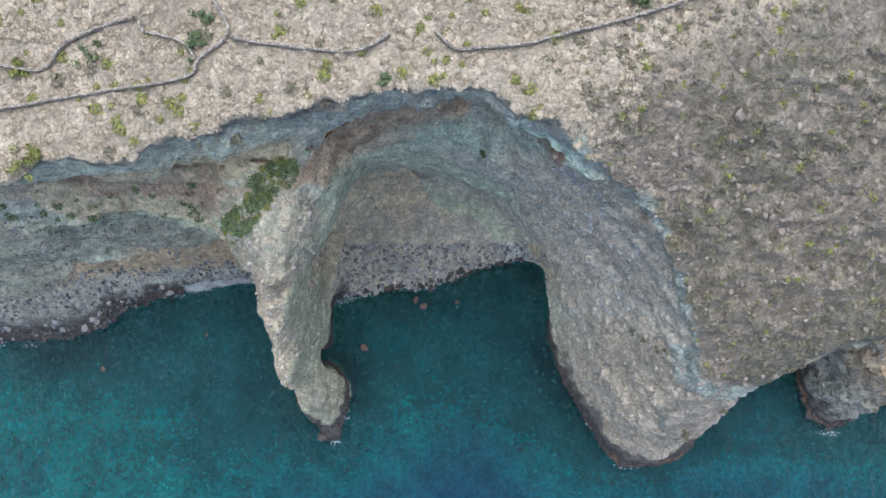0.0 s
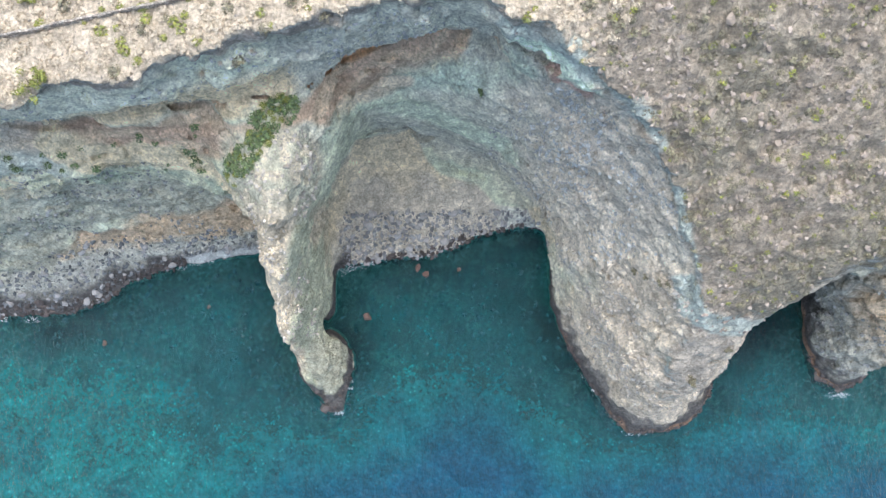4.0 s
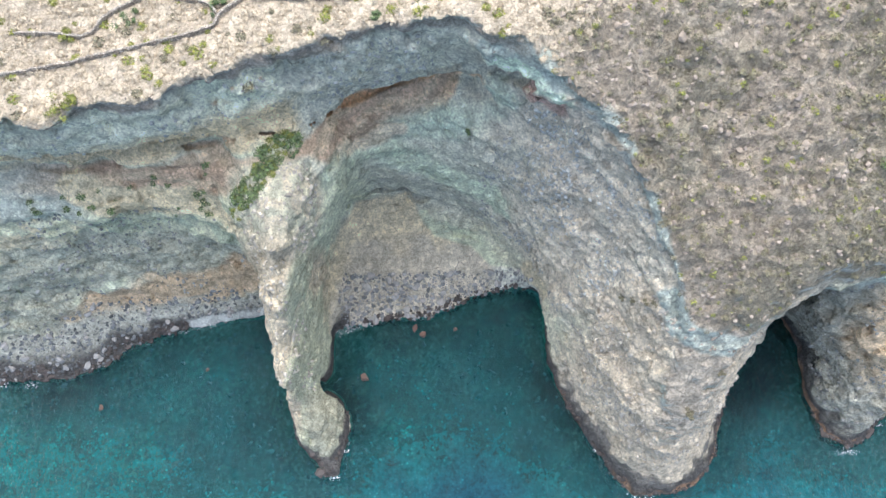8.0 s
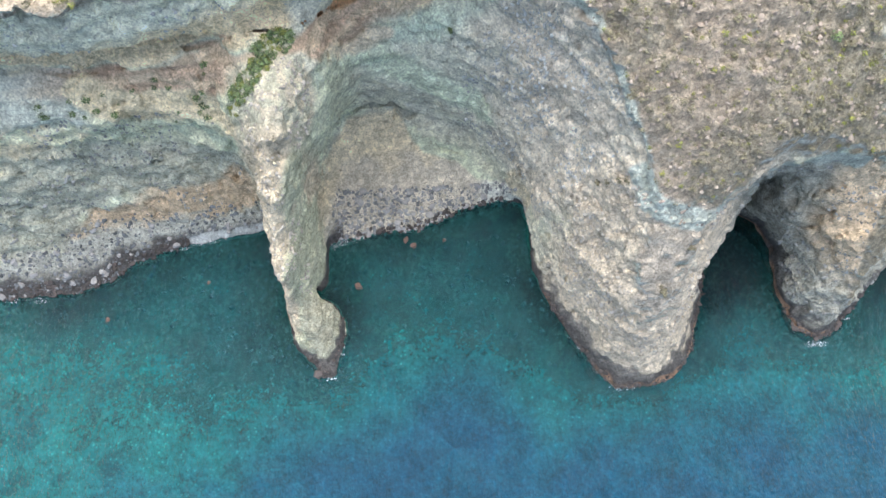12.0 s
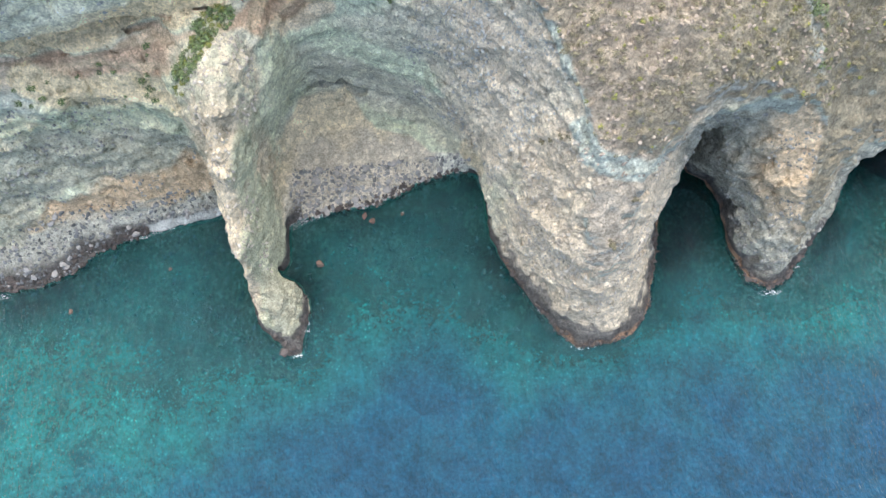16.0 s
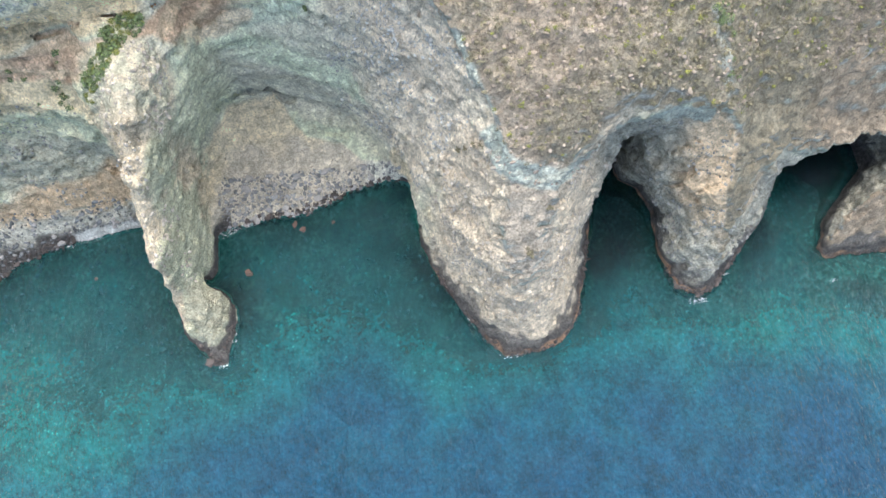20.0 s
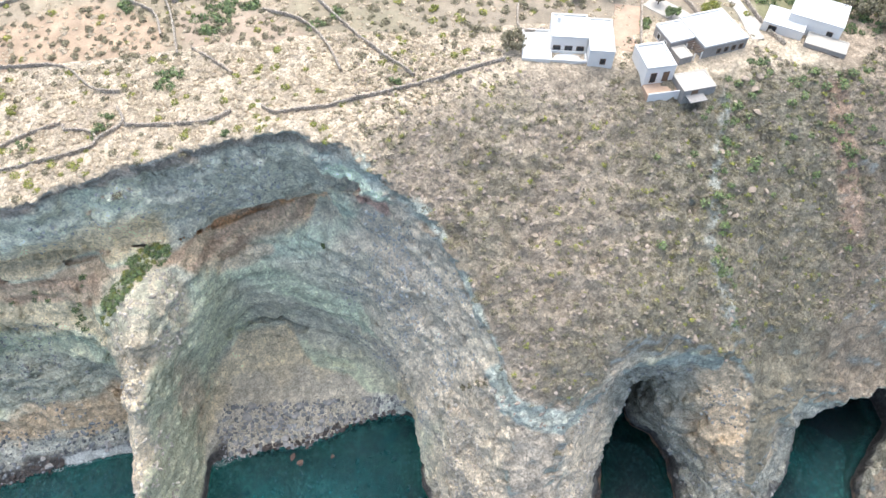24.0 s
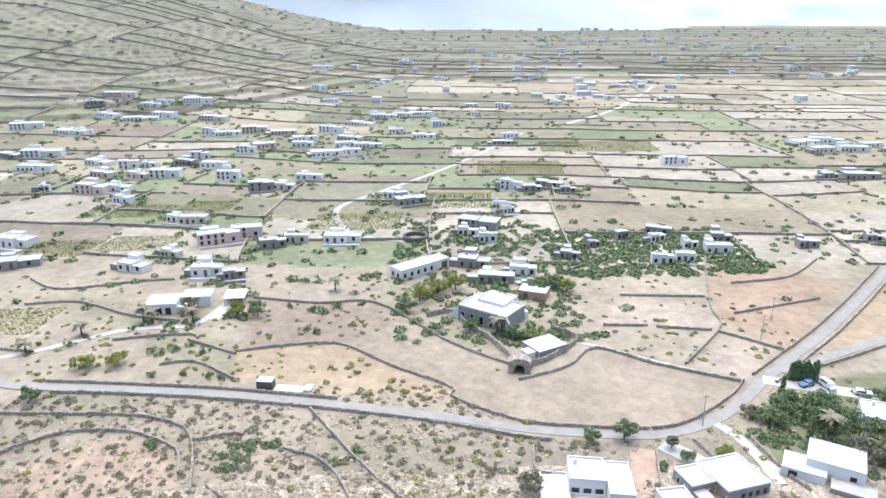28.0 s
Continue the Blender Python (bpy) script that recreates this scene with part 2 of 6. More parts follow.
def weathered(px, py, z, side, top):
    """The rock near its surface at height z, roughened by weather."""
    bowl = ease(-30, -26, px) * ease(14, 4, px) * ease(52, 60, py)
    blade = ease(-42, -38, px) * ease(-22, -25, px) * ease(58, 50, py) * ease(33, 37, py)
    rugged = ease(12, 30, px) * ease(95, 84, py)
    zz = np.full_like(px, z)
    rough = 1.1 * fbm(px, py, zz * 1.3, 9, 3) + 0.7 * (0.3 - np.abs(vnoise(px - 9, py, zz, 3.6))) + 0.4 * vnoise(px, py, zz, 2.3) + 0.5 * vnoise(px, py, zz, 1.35)
    # broken ribs and hollows
    rough += (1.3 - 0.6 * ease(18, 30, px) * ease(64, 58, px)) * (0.32 - np.abs(vnoise(px + 40, py, zz * 0.8, 6.5))) * ease(3, 12, z)
    # flutes of the dark headland
    rough += 1.5 * ease(58, 64, px) * ease(46, 40, z) * ease(2, 6, z) * (0.3 - np.abs(vnoise(px + 0.35 * zz, py, zz * 0.45, 4.0)))
    # ragged bedding ledges, and the smoother scooped bowl
    rough += (0.8 - 0.6 * ease(18, 30, px)) * vnoise(px * 0.25, py * 0.25, zz + 0.04 * px, 1.7) * ease(6, 14, z)
    rough += ease(54, 62, z) * ease(14, 4, px) * (1.3 * vnoise(px, py, 0 * px + 3, 5.0) + 0.8 * vnoise(px, py, 0 * px + 9, 2.4))
    rough += 1.6 * ease(-40, -46, px) * ease(50, 44, z) * ease(4, 9, z) * (0.3 - np.abs(vnoise(px + 0.5 * zz, py, zz * 0.8, 4.2)))
    # cracks between broken blocks
    warp = 0.6 * vnoise(px, py, zz, 3.0)
    for size, deep, wide in ((3.4, 0.9, 0.1), (1.7, 0.55, 0.14)):
        rough -= deep * np.clip(1 - np.abs(vnoise(px + warp + 7 * size, py - warp, zz * 1.2 + warp, size)) / wide, 0, 1) * ease(1, 4, z)
    rough *= 1 - 0.5 * bowl * ease(8, 14, z) * ease(46, 40, z)
    rough *= 1 - 0.5 * blade * ease(40, 34, z)
    side = side + rough * ease(-1, 6, z + 3) * (1 - 0.3 * ease(66, 74, z)) * (1 - 0.35 * ease(45, 49, z) * ease(60, 55, z))
    crown = (top - z + 0.5 * fbm(px, py, zz, 6, 3) + rugged * (1.5 * (0.3 - np.abs(vnoise(px, py + 70, 0.3 * zz, 5))) + 1.0 * (0.3 - np.abs(vnoise(px + 30 + warp, py, 0.3 * zz, 2.4))) + 0.8 * (0.3 - np.abs(vnoise(px + 30, py + warp, 0.3 * zz, 1.4))) + 0.5 * vnoise(px, py, 0.3 * zz, 1.1))) * 0.85
    return np.minimum(side, crown)


def rock_field():
    """How deep each grid point lies inside the rock, in metres."""
    px, py = np.meshgrid(GX, GY, indexing="ij")
    levels = sorted(LEVELS)
    flats = [outline_distance(LEVELS[z] + EAST[z] + FAR_BACK, px, py).astype(np.float32) for z in levels]
    top = top_height(px, py).astype(np.float32)
    field = np.empty((len(GX), len(GY), len(GZ)), np.float32)
    for k, z in enumerate(GZ):
        b = int(np.searchsorted(levels, z, side="right"))
        a, b = levels[max(b - 1, 0)], levels[min(b, len(levels) - 1)]
        t = (z - a) / (b - a) if b > a else 0.0
        side = flats[levels.index(a)] * (1 - t) + flats[levels.index(b)] * t
        whole = np.minimum(side, (top - z) * 0.85)
        near = np.abs(whole) < 5.5
        if near.any():
            whole[near] = weathered(px[near], py[near], z, side[near], top[near])
        field[:, :, k] = whole
    carve(field)
    return field, top


def surface_of(field):
    """A smooth quad mesh where the field changes sign."""
    nx, ny, nz = field.shape
    inside = field > 0
    count = np.zeros((nx - 1, ny - 1, nz - 1), np.int8)
    for a in (0, 1):
        for b in (0, 1):
            for c in (0, 1):
                count += inside[a : nx - 1 + a, b : ny - 1 + b, c : nz - 1 + c]
    cells = np.argwhere((count > 0) & (count < 8))
    index = np.full(count.shape, -1, np.int32)
    index[cells[:, 0], cells[:, 1], cells[:, 2]] = np.arange(len(cells))
    total, hits = np.zeros((len(cells), 3)), np.zeros(len(cells))
    corners = [(a, b, c) for a in (0, 1) for b in (0, 1) for c in (0, 1)]
    for p in corners:
        for axis in range(3):
            if p[axis]:
                continue
            q = list(p)
            q[axis] = 1
            fp = field[cells[:, 0] + p[0], cells[:, 1] + p[1], cells[:, 2] + p[2]]
            fq = field[cells[:, 0] + q[0], cells[:, 1] + q[1], cells[:, 2] + q[2]]
            cut = (fp > 0) != (fq > 0)
            t = np.where(cut, fp / np.where(cut, fp - fq, 1), 0)
            place = np.array(p, float)[None] + t[:, None] * (np.array(q) - np.array(p))[None]
            total[cut] += place[cut]
            hits[cut] += 1
    verts = (cells + total / hits[:, None]) * CELL + (GX[0], GY[0], GZ[0])
    faces = []
    for axis in range(3):
        u, v = (axis + 1) % 3, (axis + 2) % 3
        lo, hi = [slice(1, n - 1) for n in field.shape], [slice(1, n - 1) for n in field.shape]
        lo[axis], hi[axis] = slice(0, field.shape[axis] - 1), slice(1, field.shape[axis])
        s0, s1 = inside[tuple(lo)], inside[tuple(hi)]
        at = np.argwhere(s0 != s1)
        flip = s0[at[:, 0], at[:, 1], at[:, 2]]
        base = at.copy()
        for other in (u, v):
            base[:, other] += 1
        quad = []
        for du, dv in ((-1, -1), (0, -1), (0, 0), (-1, 0)):
            c = base.copy()
            c[:, u] += du
            c[:, v] += dv
            quad.append(index[c[:, 0], c[:, 1], c[:, 2]])
        quad = np.stack(quad, 1)
        faces.append(np.where(flip[:, None], quad, quad[:, ::-1]))
    return verts, np.concatenate(faces)


def mesh_from(name, verts, faces, smooth=False):
    """A mesh from arrays of corners and of equal-sided faces."""
    verts, faces = np.asarray(verts, np.float32), np.asarray(faces, np.int32)
    me = bpy.data.meshes.new(name)
    n, k = faces.shape
    me.vertices.add(len(verts))
    me.vertices.foreach_set("co", verts.ravel())
    me.loops.add(n * k)
    me.loops.foreach_set("vertex_index", faces.ravel())
    me.polygons.add(n)
    me.polygons.foreach_set("loop_start", np.arange(0, n * k, k, dtype=np.int32))
    me.polygons.foreach_set("use_smooth", np.full(n, smooth))
    me.update(calc_edges=True)
    return me


def set_colour(me, name, values):
    at = me.color_attributes.new(name, "FLOAT_COLOR", "POINT")
    rgba = np.ones((len(me.vertices), 4), np.float32)
    rgba[:, : values.shape[1]] = values
    at.data.foreach_set("color", rgba.ravel())


def set_value(me, name, values):
    at = me.attributes.new(name, "FLOAT", "POINT")
    at.data.foreach_set("value", np.asarray(values, np.float32))


# ---- materials ----
class Nodes:
    def __init__(self, name):
        self.mat = bpy.data.materials.new(name)
        self.mat.use_nodes = True
        self.tree = self.mat.node_tree
        self.bsdf = self.tree.nodes["Principled BSDF"]
        self.out = self.tree.nodes["Material Output"]

    def add(self, kind, **inputs):
        node = self.tree.nodes.new("ShaderNode" + kind)
        for key, value in inputs.items():
            self.put(node.inputs[key.replace("_", " ")], value)
        return node

    def put(self, socket, value):
        if isinstance(value, bpy.types.NodeSocket):
            self.tree.links.new(value, socket)
        elif isinstance(value, tuple) and len(value) == 3 and socket.type == "RGBA":
            socket.default_value = (*value, 1)
        else:
            socket.default_value = value

    def where(self):
        return self.add("NewGeometry").outputs["Position"]

    def noise(self, scale, detail=5.0, rough=0.6, vector=None):
        return self.add("TexNoise", Vector=vector or self.where(), Scale=scale, Detail=detail, Roughness=rough).outputs["Fac"]

    def voronoi(self, scale, vector=None, feature="F1"):
        node = self.add("TexVoronoi", Vector=vector or self.where(), Scale=scale)
        node.feature = feature
        return node

    def ramp(self, fac, *stops):
        node = self.add("ValToRGB", Fac=fac)
        els = node.color_ramp.elements
        while len(els) < len(stops):
            els.new(0.5)
        for el, (at, colour) in zip(els, stops):
            el.position, el.color = at, (*colour, 1) if isinstance(colour, tuple) else (colour,) * 3 + (1,)
        return node.outputs["Color"]

    def mix(self, fac, a, b, how="MIX"):
        node = self.tree.nodes.new("ShaderNodeMix")
        node.data_type, node.blend_type = "RGBA", how
        for n, v in ((0, fac), (6, a), (7, b)):
            self.put(node.inputs[n], v)
        return node.outputs[2]

    def sum(self, a, b, how="ADD"):
        node = self.tree.nodes.new("ShaderNodeMath")
        node.operation = how
        self.put(node.inputs[0], a)
        self.put(node.inputs[1], b)
        return node.outputs[0]

    def bump(self, height, strength, distance):
        return self.add("Bump", Height=height, Strength=strength, Distance=distance).outputs["Normal"]

    def done(self, colour, rough=0.9, normal=None, **more):
        self.put(self.bsdf.inputs["Base Color"], colour)
        self.put(self.bsdf.inputs["Roughness"], rough)
        if normal is not None:
            self.put(self.bsdf.inputs["Normal"], normal)
        for key, value in more.items():
            self.put(self.bsdf.inputs[key.replace("_", " ")], value)
        return self.mat


def plain(name, colour, rough=0.8, spread=0.25, scale=1.5, fine=12.0, bump=0.15, **more):
    """A surface of one hue with stains, grain and a little relief."""
    m = Nodes(name)
    stain = m.noise(scale, 4)
    grain = m.noise(scale * fine, 3)
    dark, light = tuple(c * (1 - spread) for c in colour), tuple(min(c * (1 + spread), 1) for c in colour)
    base = m.mix(0.3, m.ramp(stain, (0.3, dark), (0.7, light)), m.ramp(grain, (0.3, dark), (0.7, light)))
    return m.done(base, rough, m.bump(grain, bump, 0.05), **more)


def by_piece(name, colour, rough=0.85, spread=0.35, tint=(1.0, 1.0, 1.0)):
    """Like plain, but every loose piece of the mesh has a shade of its own."""
    m = Nodes(name)
    pick = m.add("NewGeometry").outputs["Random Per Island"]
    a, b = tuple(c * (1 - spread) for c in colour), tuple(min(c * (1 + spread) * t, 1) for c, t in zip(colour, tint))
    base = m.ramp(pick, (0.0, a), (0.5, colour), (1.0, b))
    grain = m.noise(3.0, 4)
    return m.done(m.mix(0.5, base, m.mix(1.0, base, m.ramp(grain, (0.25, 0.45), (0.75, 1.0)), "MULTIPLY")), rough, m.bump(grain, 0.3, 0.1))


def cliff_material():
    m = Nodes("cliff_rock")
    base = m.add("VertexColor")
    base.layer_name = "bed"
    place = m.where()
    drift = m.add("TexNoise", Vector=place, Scale=0.7, Detail=3.0).outputs["Color"]
    warped = m.add("VectorMath")
    warped.operation = "MULTIPLY_ADD"
    m.put(warped.inputs[0], drift)
    warped.inputs[1].default_value = (1.6, 1.6, 1.0)
    m.put(warped.inputs[2], place)
    w = warped.outputs[0]
    big, mid, fine = m.noise(0.08, 4, 0.55), m.noise(0.45, 4, 0.6), m.noise(2.4, 5, 0.65)
    blocks, chips, cracks = m.voronoi(0.55, w), m.voronoi(1.7, w), m.voronoi(0.22, w, "DISTANCE_TO_EDGE")
    col = m.mix(1.0, base.outputs["Color"], m.ramp(big, (0.3, 0.9), (0.7, 1.2)), "MULTIPLY")
    col = m.mix(1.0, col, m.ramp(mid, (0.3, 0.78), (0.5, 1.05), (0.7, 1.3)), "MULTIPLY")
    col = m.mix(0.6, col, m.ramp(fine, (0.34, 0.55), (0.5, 1.05), (0.66, 1.4)), "MULTIPLY")
    col = m.mix(0.4, col, m.ramp(blocks.outputs["Color"], (0.2, 0.7), (0.8, 1.3)), "MULTIPLY")
    col = m.mix(0.4, col, m.ramp(chips.outputs["Color"], (0.2, 0.62), (0.8, 1.38)), "MULTIPLY")
    flakes = m.voronoi(4.2, w)
    col = m.mix(0.25, col, m.ramp(flakes.outputs["Color"], (0.2, 0.6), (0.8, 1.4)), "MULTIPLY")
    col = m.mix(m.ramp(mid, (0.48, 0.0), (0.62, 0.8)), col, m.mix(1.0, col, m.ramp(cracks.outputs["Distance"], (0.0, 0.35), (0.035, 1.0)), "MULTIPLY"))
    shards = m.add("SeparateColor", Color=chips.outputs["Color"]).outputs[0]
    slabs = m.add("SeparateColor", Color=blocks.outputs["Color"]).outputs[1]
    relief = m.sum(m.sum(m.sum(slabs, 0.5, "MULTIPLY"), m.sum(shards, 0.35, "MULTIPLY")), m.sum(m.noise(1.1, 8, 0.7), 1.5, "MULTIPLY"))
    return m.done(col, 0.95, m.bump(relief, 0.9, 0.9), Specular_IOR_Level=0.2)


def ground_material():
    m = Nodes("dry_ground")
    base = m.add("VertexColor")
    base.layer_name = "bed"
    big, mid, fine = m.noise(0.05, 5), m.noise(0.35, 6, 0.65), m.noise(3.0, 5, 0.7)
    col = m.mix(1.0, base.outputs["Color"], m.ramp(big, (0.3, 0.8), (0.7, 1.12)), "MULTIPLY")
    col = m.mix(1.0, col, m.ramp(mid, (0.3, 0.75), (0.7, 1.15)), "MULTIPLY")
    col = m.mix(0.6, col, m.ramp(fine, (0.3, 0.6), (0.7, 1.2)), "MULTIPLY")
    return m.done(col, 1.0, m.bump(m.sum(mid, fine), 0.5, 0.3), Specular_IOR_Level=0.1)


def sea_material():
    m = Nodes("sea_water")
    depth = m.add("Attribute")
    depth.attribute_name = "depth"
    d = depth.outputs["Fac"]
    sand = m.add("Attribute")
    sand.attribute_name = "sand"
    long = m.add("Mapping", Vector=m.where(), Rotation=(0, 0, 0.5), Scale=(1.0, 0.45, 1.0)).outputs[0]
    waves = m.sum(m.noise(0.55, 5, 0.62, long), m.sum(m.noise(2.0, 3, 0.6, long), 0.4, "MULTIPLY"))
    patch = m.noise(0.07, 6, 0.65)
    # the bed showing through: stones and weed on pale sand
    stones = m.ramp(m.voronoi(0.9).outputs["Color"], (0.2, 0.72), (0.8, 1.3))
    deep = m.ramp(d, (0.0, (0.007, 0.055, 0.058)), (0.35, (0.007, 0.078, 0.086)), (0.7, (0.006, 0.052, 0.092)), (1.0, (0.006, 0.042, 0.086)))
    pale = m.ramp(d, (0.0, (0.012, 0.135, 0.125)), (0.45, (0.01, 0.135, 0.132)), (1.0, (0.008, 0.07, 0.105)))
    body = m.mix(m.sum(sand.outputs["Fac"], m.ramp(patch, (0.38, 0.15), (0.6, 1.0)), "MULTIPLY"), deep, pale)
    body = m.mix(m.ramp(d, (0.15, 0.6), (0.6, 0.0)), body, m.mix(1.0, body, stones, "MULTIPLY"))
    body = m.mix(0.8, body, m.mix(1.0, body, m.ramp(m.noise(0.9, 6, 0.75), (0.3, 0.55), (0.5, 1.0), (0.7, 1.6)), "MULTIPLY"))
    weed = m.ramp(m.noise(0.16, 7, 0.75), (0.36, 0.55), (0.5, 0.95), (0.64, 1.25))
    body = m.mix(0.85, body, m.mix(1.0, body, weed, "MULTIPLY"))
    pebble = m.ramp(m.voronoi(1.0).outputs["Distance"], (0.14, 1.0), (0.3, 0.0))
    body = m.mix(m.sum(m.sum(pebble, m.ramp(m.noise(0.5, 3, 0.5), (0.42, 0.0), (0.6, 0.9)), "MULTIPLY"), m.ramp(d, (0.35, 1.0), (0.75, 0.12)), "MULTIPLY"), body, m.mix(1.0, body, (3.0, 2.4, 2.1), "MULTIPLY"))
    # the shade inside the caves, put into the water's body colour as near-black
    cave_shade = m.add("Attribute")
    cave_shade.attribute_name = "cave_shade"
    body = m.mix(cave_shade.outputs["Fac"], body, (0.003, 0.012, 0.018))
    normal = m.bump(waves, 1.0, 1.3)
    clear = m.add("BsdfTransparent", Color=(0.16, 0.58, 0.62)).outputs[0]
    thick = m.add("BsdfDiffuse", Color=body, Normal=normal).outputs[0]
    under = m.add("MixShader", Fac=m.ramp(d, (0.0, 0.12), (0.13, 0.55), (0.4, 0.85), (1.0, 0.98)))
    m.tree.links.new(clear, under.inputs[1])
    m.tree.links.new(thick, under.inputs[2])
    shine = m.add("BsdfGlossy", Color=(1.0, 1.0, 1.0), Roughness=0.12, Normal=normal).outputs[0]
    top = m.add("MixShader", Fac=m.add("Fresnel", IOR=1.33, Normal=normal).outputs[0])
    m.tree.links.new(under.outputs[0], top.inputs[1])
    m.tree.links.new(shine, top.inputs[2])
    m.tree.links.new(top.outputs[0], m.out.inputs["Surface"])
    return m.mat


def seabed_material():
    m = Nodes("sea_bed")
    patch = m.noise(0.045, 5, 0.6)
    stones = m.voronoi(1.5)
    col = m.ramp(patch, (0.38, (0.05, 0.06, 0.05)), (0.5, (0.2, 0.21, 0.16)), (0.64, (0.42, 0.42, 0.33)))
    col = m.mix(0.7, col, m.ramp(stones.outputs["Color"], (0.15, 0.45), (0.6, 0.9), (0.9, 1.8)), "MULTIPLY")
    return m.done(col, 1.0)


CLIFF = cliff_material()
GROUND = ground_material()
SEA = sea_material()
BED = seabed_material()
TAN_WALL = plain("sand_plaster", (0.56, 0.5, 0.42), 0.85, 0.1, 0.4, 10)
WHITE = plain("white_plaster", (0.68, 0.66, 0.625), 0.8, 0.06, 0.4, 10)
ROOF = plain("lime_washed_roof", (0.62, 0.61, 0.58), 0.85, 0.08, 0.3, 8)
LAVA = plain("lava_stone_wall", (0.11, 0.1, 0.095), 0.95, 0.5, 1.2, 5, 0.6)
GREY_BLOCK = plain("grey_render", (0.27, 0.255, 0.235), 0.9, 0.25, 0.6, 8)
ASPHALT = plain("worn_asphalt", (0.29, 0.265, 0.23), 0.92, 0.18, 0.3, 20)
CONCRETE = plain("pale_concrete", (0.43, 0.395, 0.34), 0.9, 0.15, 0.4, 10)
PINK = plain("pink_plaster", (0.6, 0.48, 0.42), 0.85, 0.12, 0.4, 10)
EARTH = plain("red_earth", (0.38, 0.27, 0.19), 1.0, 0.25, 0.3, 8)
GLASS = Nodes("window_glass").done((0.02, 0.025, 0.03), 0.08)
WOOD = plain("weathered_wood", (0.16, 0.1, 0.06), 0.8, 0.3, 2.0, 6)
SLOPE_STONE = by_piece("slope_rock", (0.335, 0.275, 0.22), 0.95, 0.4)
SLOPE_BLOCK = plain("slope_outcrop", (0.29, 0.235, 0.18), 0.95, 0.35, 1.0, 6, 0.6)
STONE = by_piece("loose_rock", (0.36, 0.31, 0.25), 0.95, 0.3)
SHORE_ROCK = plain("shore_boulder", (0.3, 0.285, 0.265), 0.95, 0.35, 1.2, 6, 0.5)
GREY_STONE = by_piece("grey_shore_rock", (0.17, 0.175, 0.175), 0.9, 0.5)
PALE_STONE = by_piece("pale_shingle", (0.25, 0.25, 0.245), 0.95, 0.45)
DARK_STONE = by_piece("wet_dark_rock", (0.075, 0.06, 0.052), 0.7, 0.5)
DRY_LEAF = by_piece("dry_tuft", (0.61, 0.51, 0.37), 1.0, 0.25)
OLIVE_LEAF = by_piece("grey_green_shrub", (0.23, 0.205, 0.135), 0.95, 0.3, (1.1, 1.1, 0.95))
LIME_LEAF = by_piece("yellow_green_shrub", (0.27, 0.29, 0.075), 0.9, 0.3, (1.2, 1.05, 0.8))
GREEN_LEAF = by_piece("green_shrub", (0.16, 0.205, 0.095), 0.85, 0.35, (1.2, 1.25, 0.9))
BARK = plain("bark", (0.12, 0.09, 0.065), 0.95, 0.3, 3, 4)


# ---- parts and things ----
def part(name, bm, material, parent, label=""):
    """Links a bmesh as one mesh object under a thing or under a part."""
    me = bpy.data.meshes.new(name)
    bm.to_mesh(me)
    bm.free()
    me.materials.append(material)
    ob = new(name, me)
    ob.parent = parent
    return tagged(ob, label)


def thing(name, m, label, category, group=""):
    ob = new(name)
    ob.matrix_world = m
    ob.empty_display_size = 0.2
    return tagged(ob, label, category, group)


def box(bm, x0, y0, z0, x1, y1, z1, bevel=0.0):
    made = bmesh.ops.create_cube(bm, size=1, matrix=Matrix.Translation(((x0 + x1) / 2, (y0 + y1) / 2, (z0 + z1) / 2)) @ Matrix.Diagonal((x1 - x0, y1 - y0, z1 - z0, 1)))
    if bevel:
        edges = {e for v in made["verts"] for e in v.link_edges}
        bmesh.ops.bevel(bm, geom=list(edges), offset=bevel, segments=1, affect="EDGES")
    return bm


def boxed(*args, **more):
    return box(bmesh.new(), *args, **more)


def ball(detail):
    bm = bmesh.new()
    bmesh.ops.create_icosphere(bm, subdivisions=detail, radius=1)
    v, f = np.array([tuple(p.co) for p in bm.verts]), np.array([[c.index for c in q.verts] for q in bm.faces])
    bm.free()
    return v, f


def rock_shapes(count, detail=1, rough=0.45):
    v, f = ball(detail)
    out = []
    for _ in range(count):
        cut = rng.normal(size=(9, 3))
        cut /= np.linalg.norm(cut, axis=1)[:, None]
        p = v * (1 + rough * (rng.rand(len(v), 1) - 0.5))
        for c in cut:
            far = p @ c
            p = p - np.clip(far - 0.55, 0, None)[:, None] * c
        out.append((p * rng.uniform(0.7, 1.2, 3), f))
    return out


def tuft_shapes(count, leaves=60, size=0.34, tall=0.75):
    """Little domes of loose leaves."""
    out = []
    for _ in range(count):
        d = rng.normal(size=(leaves, 3))
        d[:, 2] = np.abs(d[:, 2])
        d /= np.linalg.norm(d, axis=1)[:, None]
        mid = d * rng.uniform(0.55, 1.0, (leaves, 1)) * (1, 1, tall)
        a = np.cross(d, rng.normal(size=(leaves, 3)))
        a /= np.linalg.norm(a, axis=1)[:, None]
        b = np.cross(a, d) + 0.5 * d
        s = size * rng.uniform(0.6, 1.3, (leaves, 1))
        p = np.stack([mid - a * s * 0.6, mid + a * s * 0.6, mid + b * s], 1).reshape(-1, 3)
        out.append((p, np.arange(leaves * 3).reshape(-1, 3)))
    return out


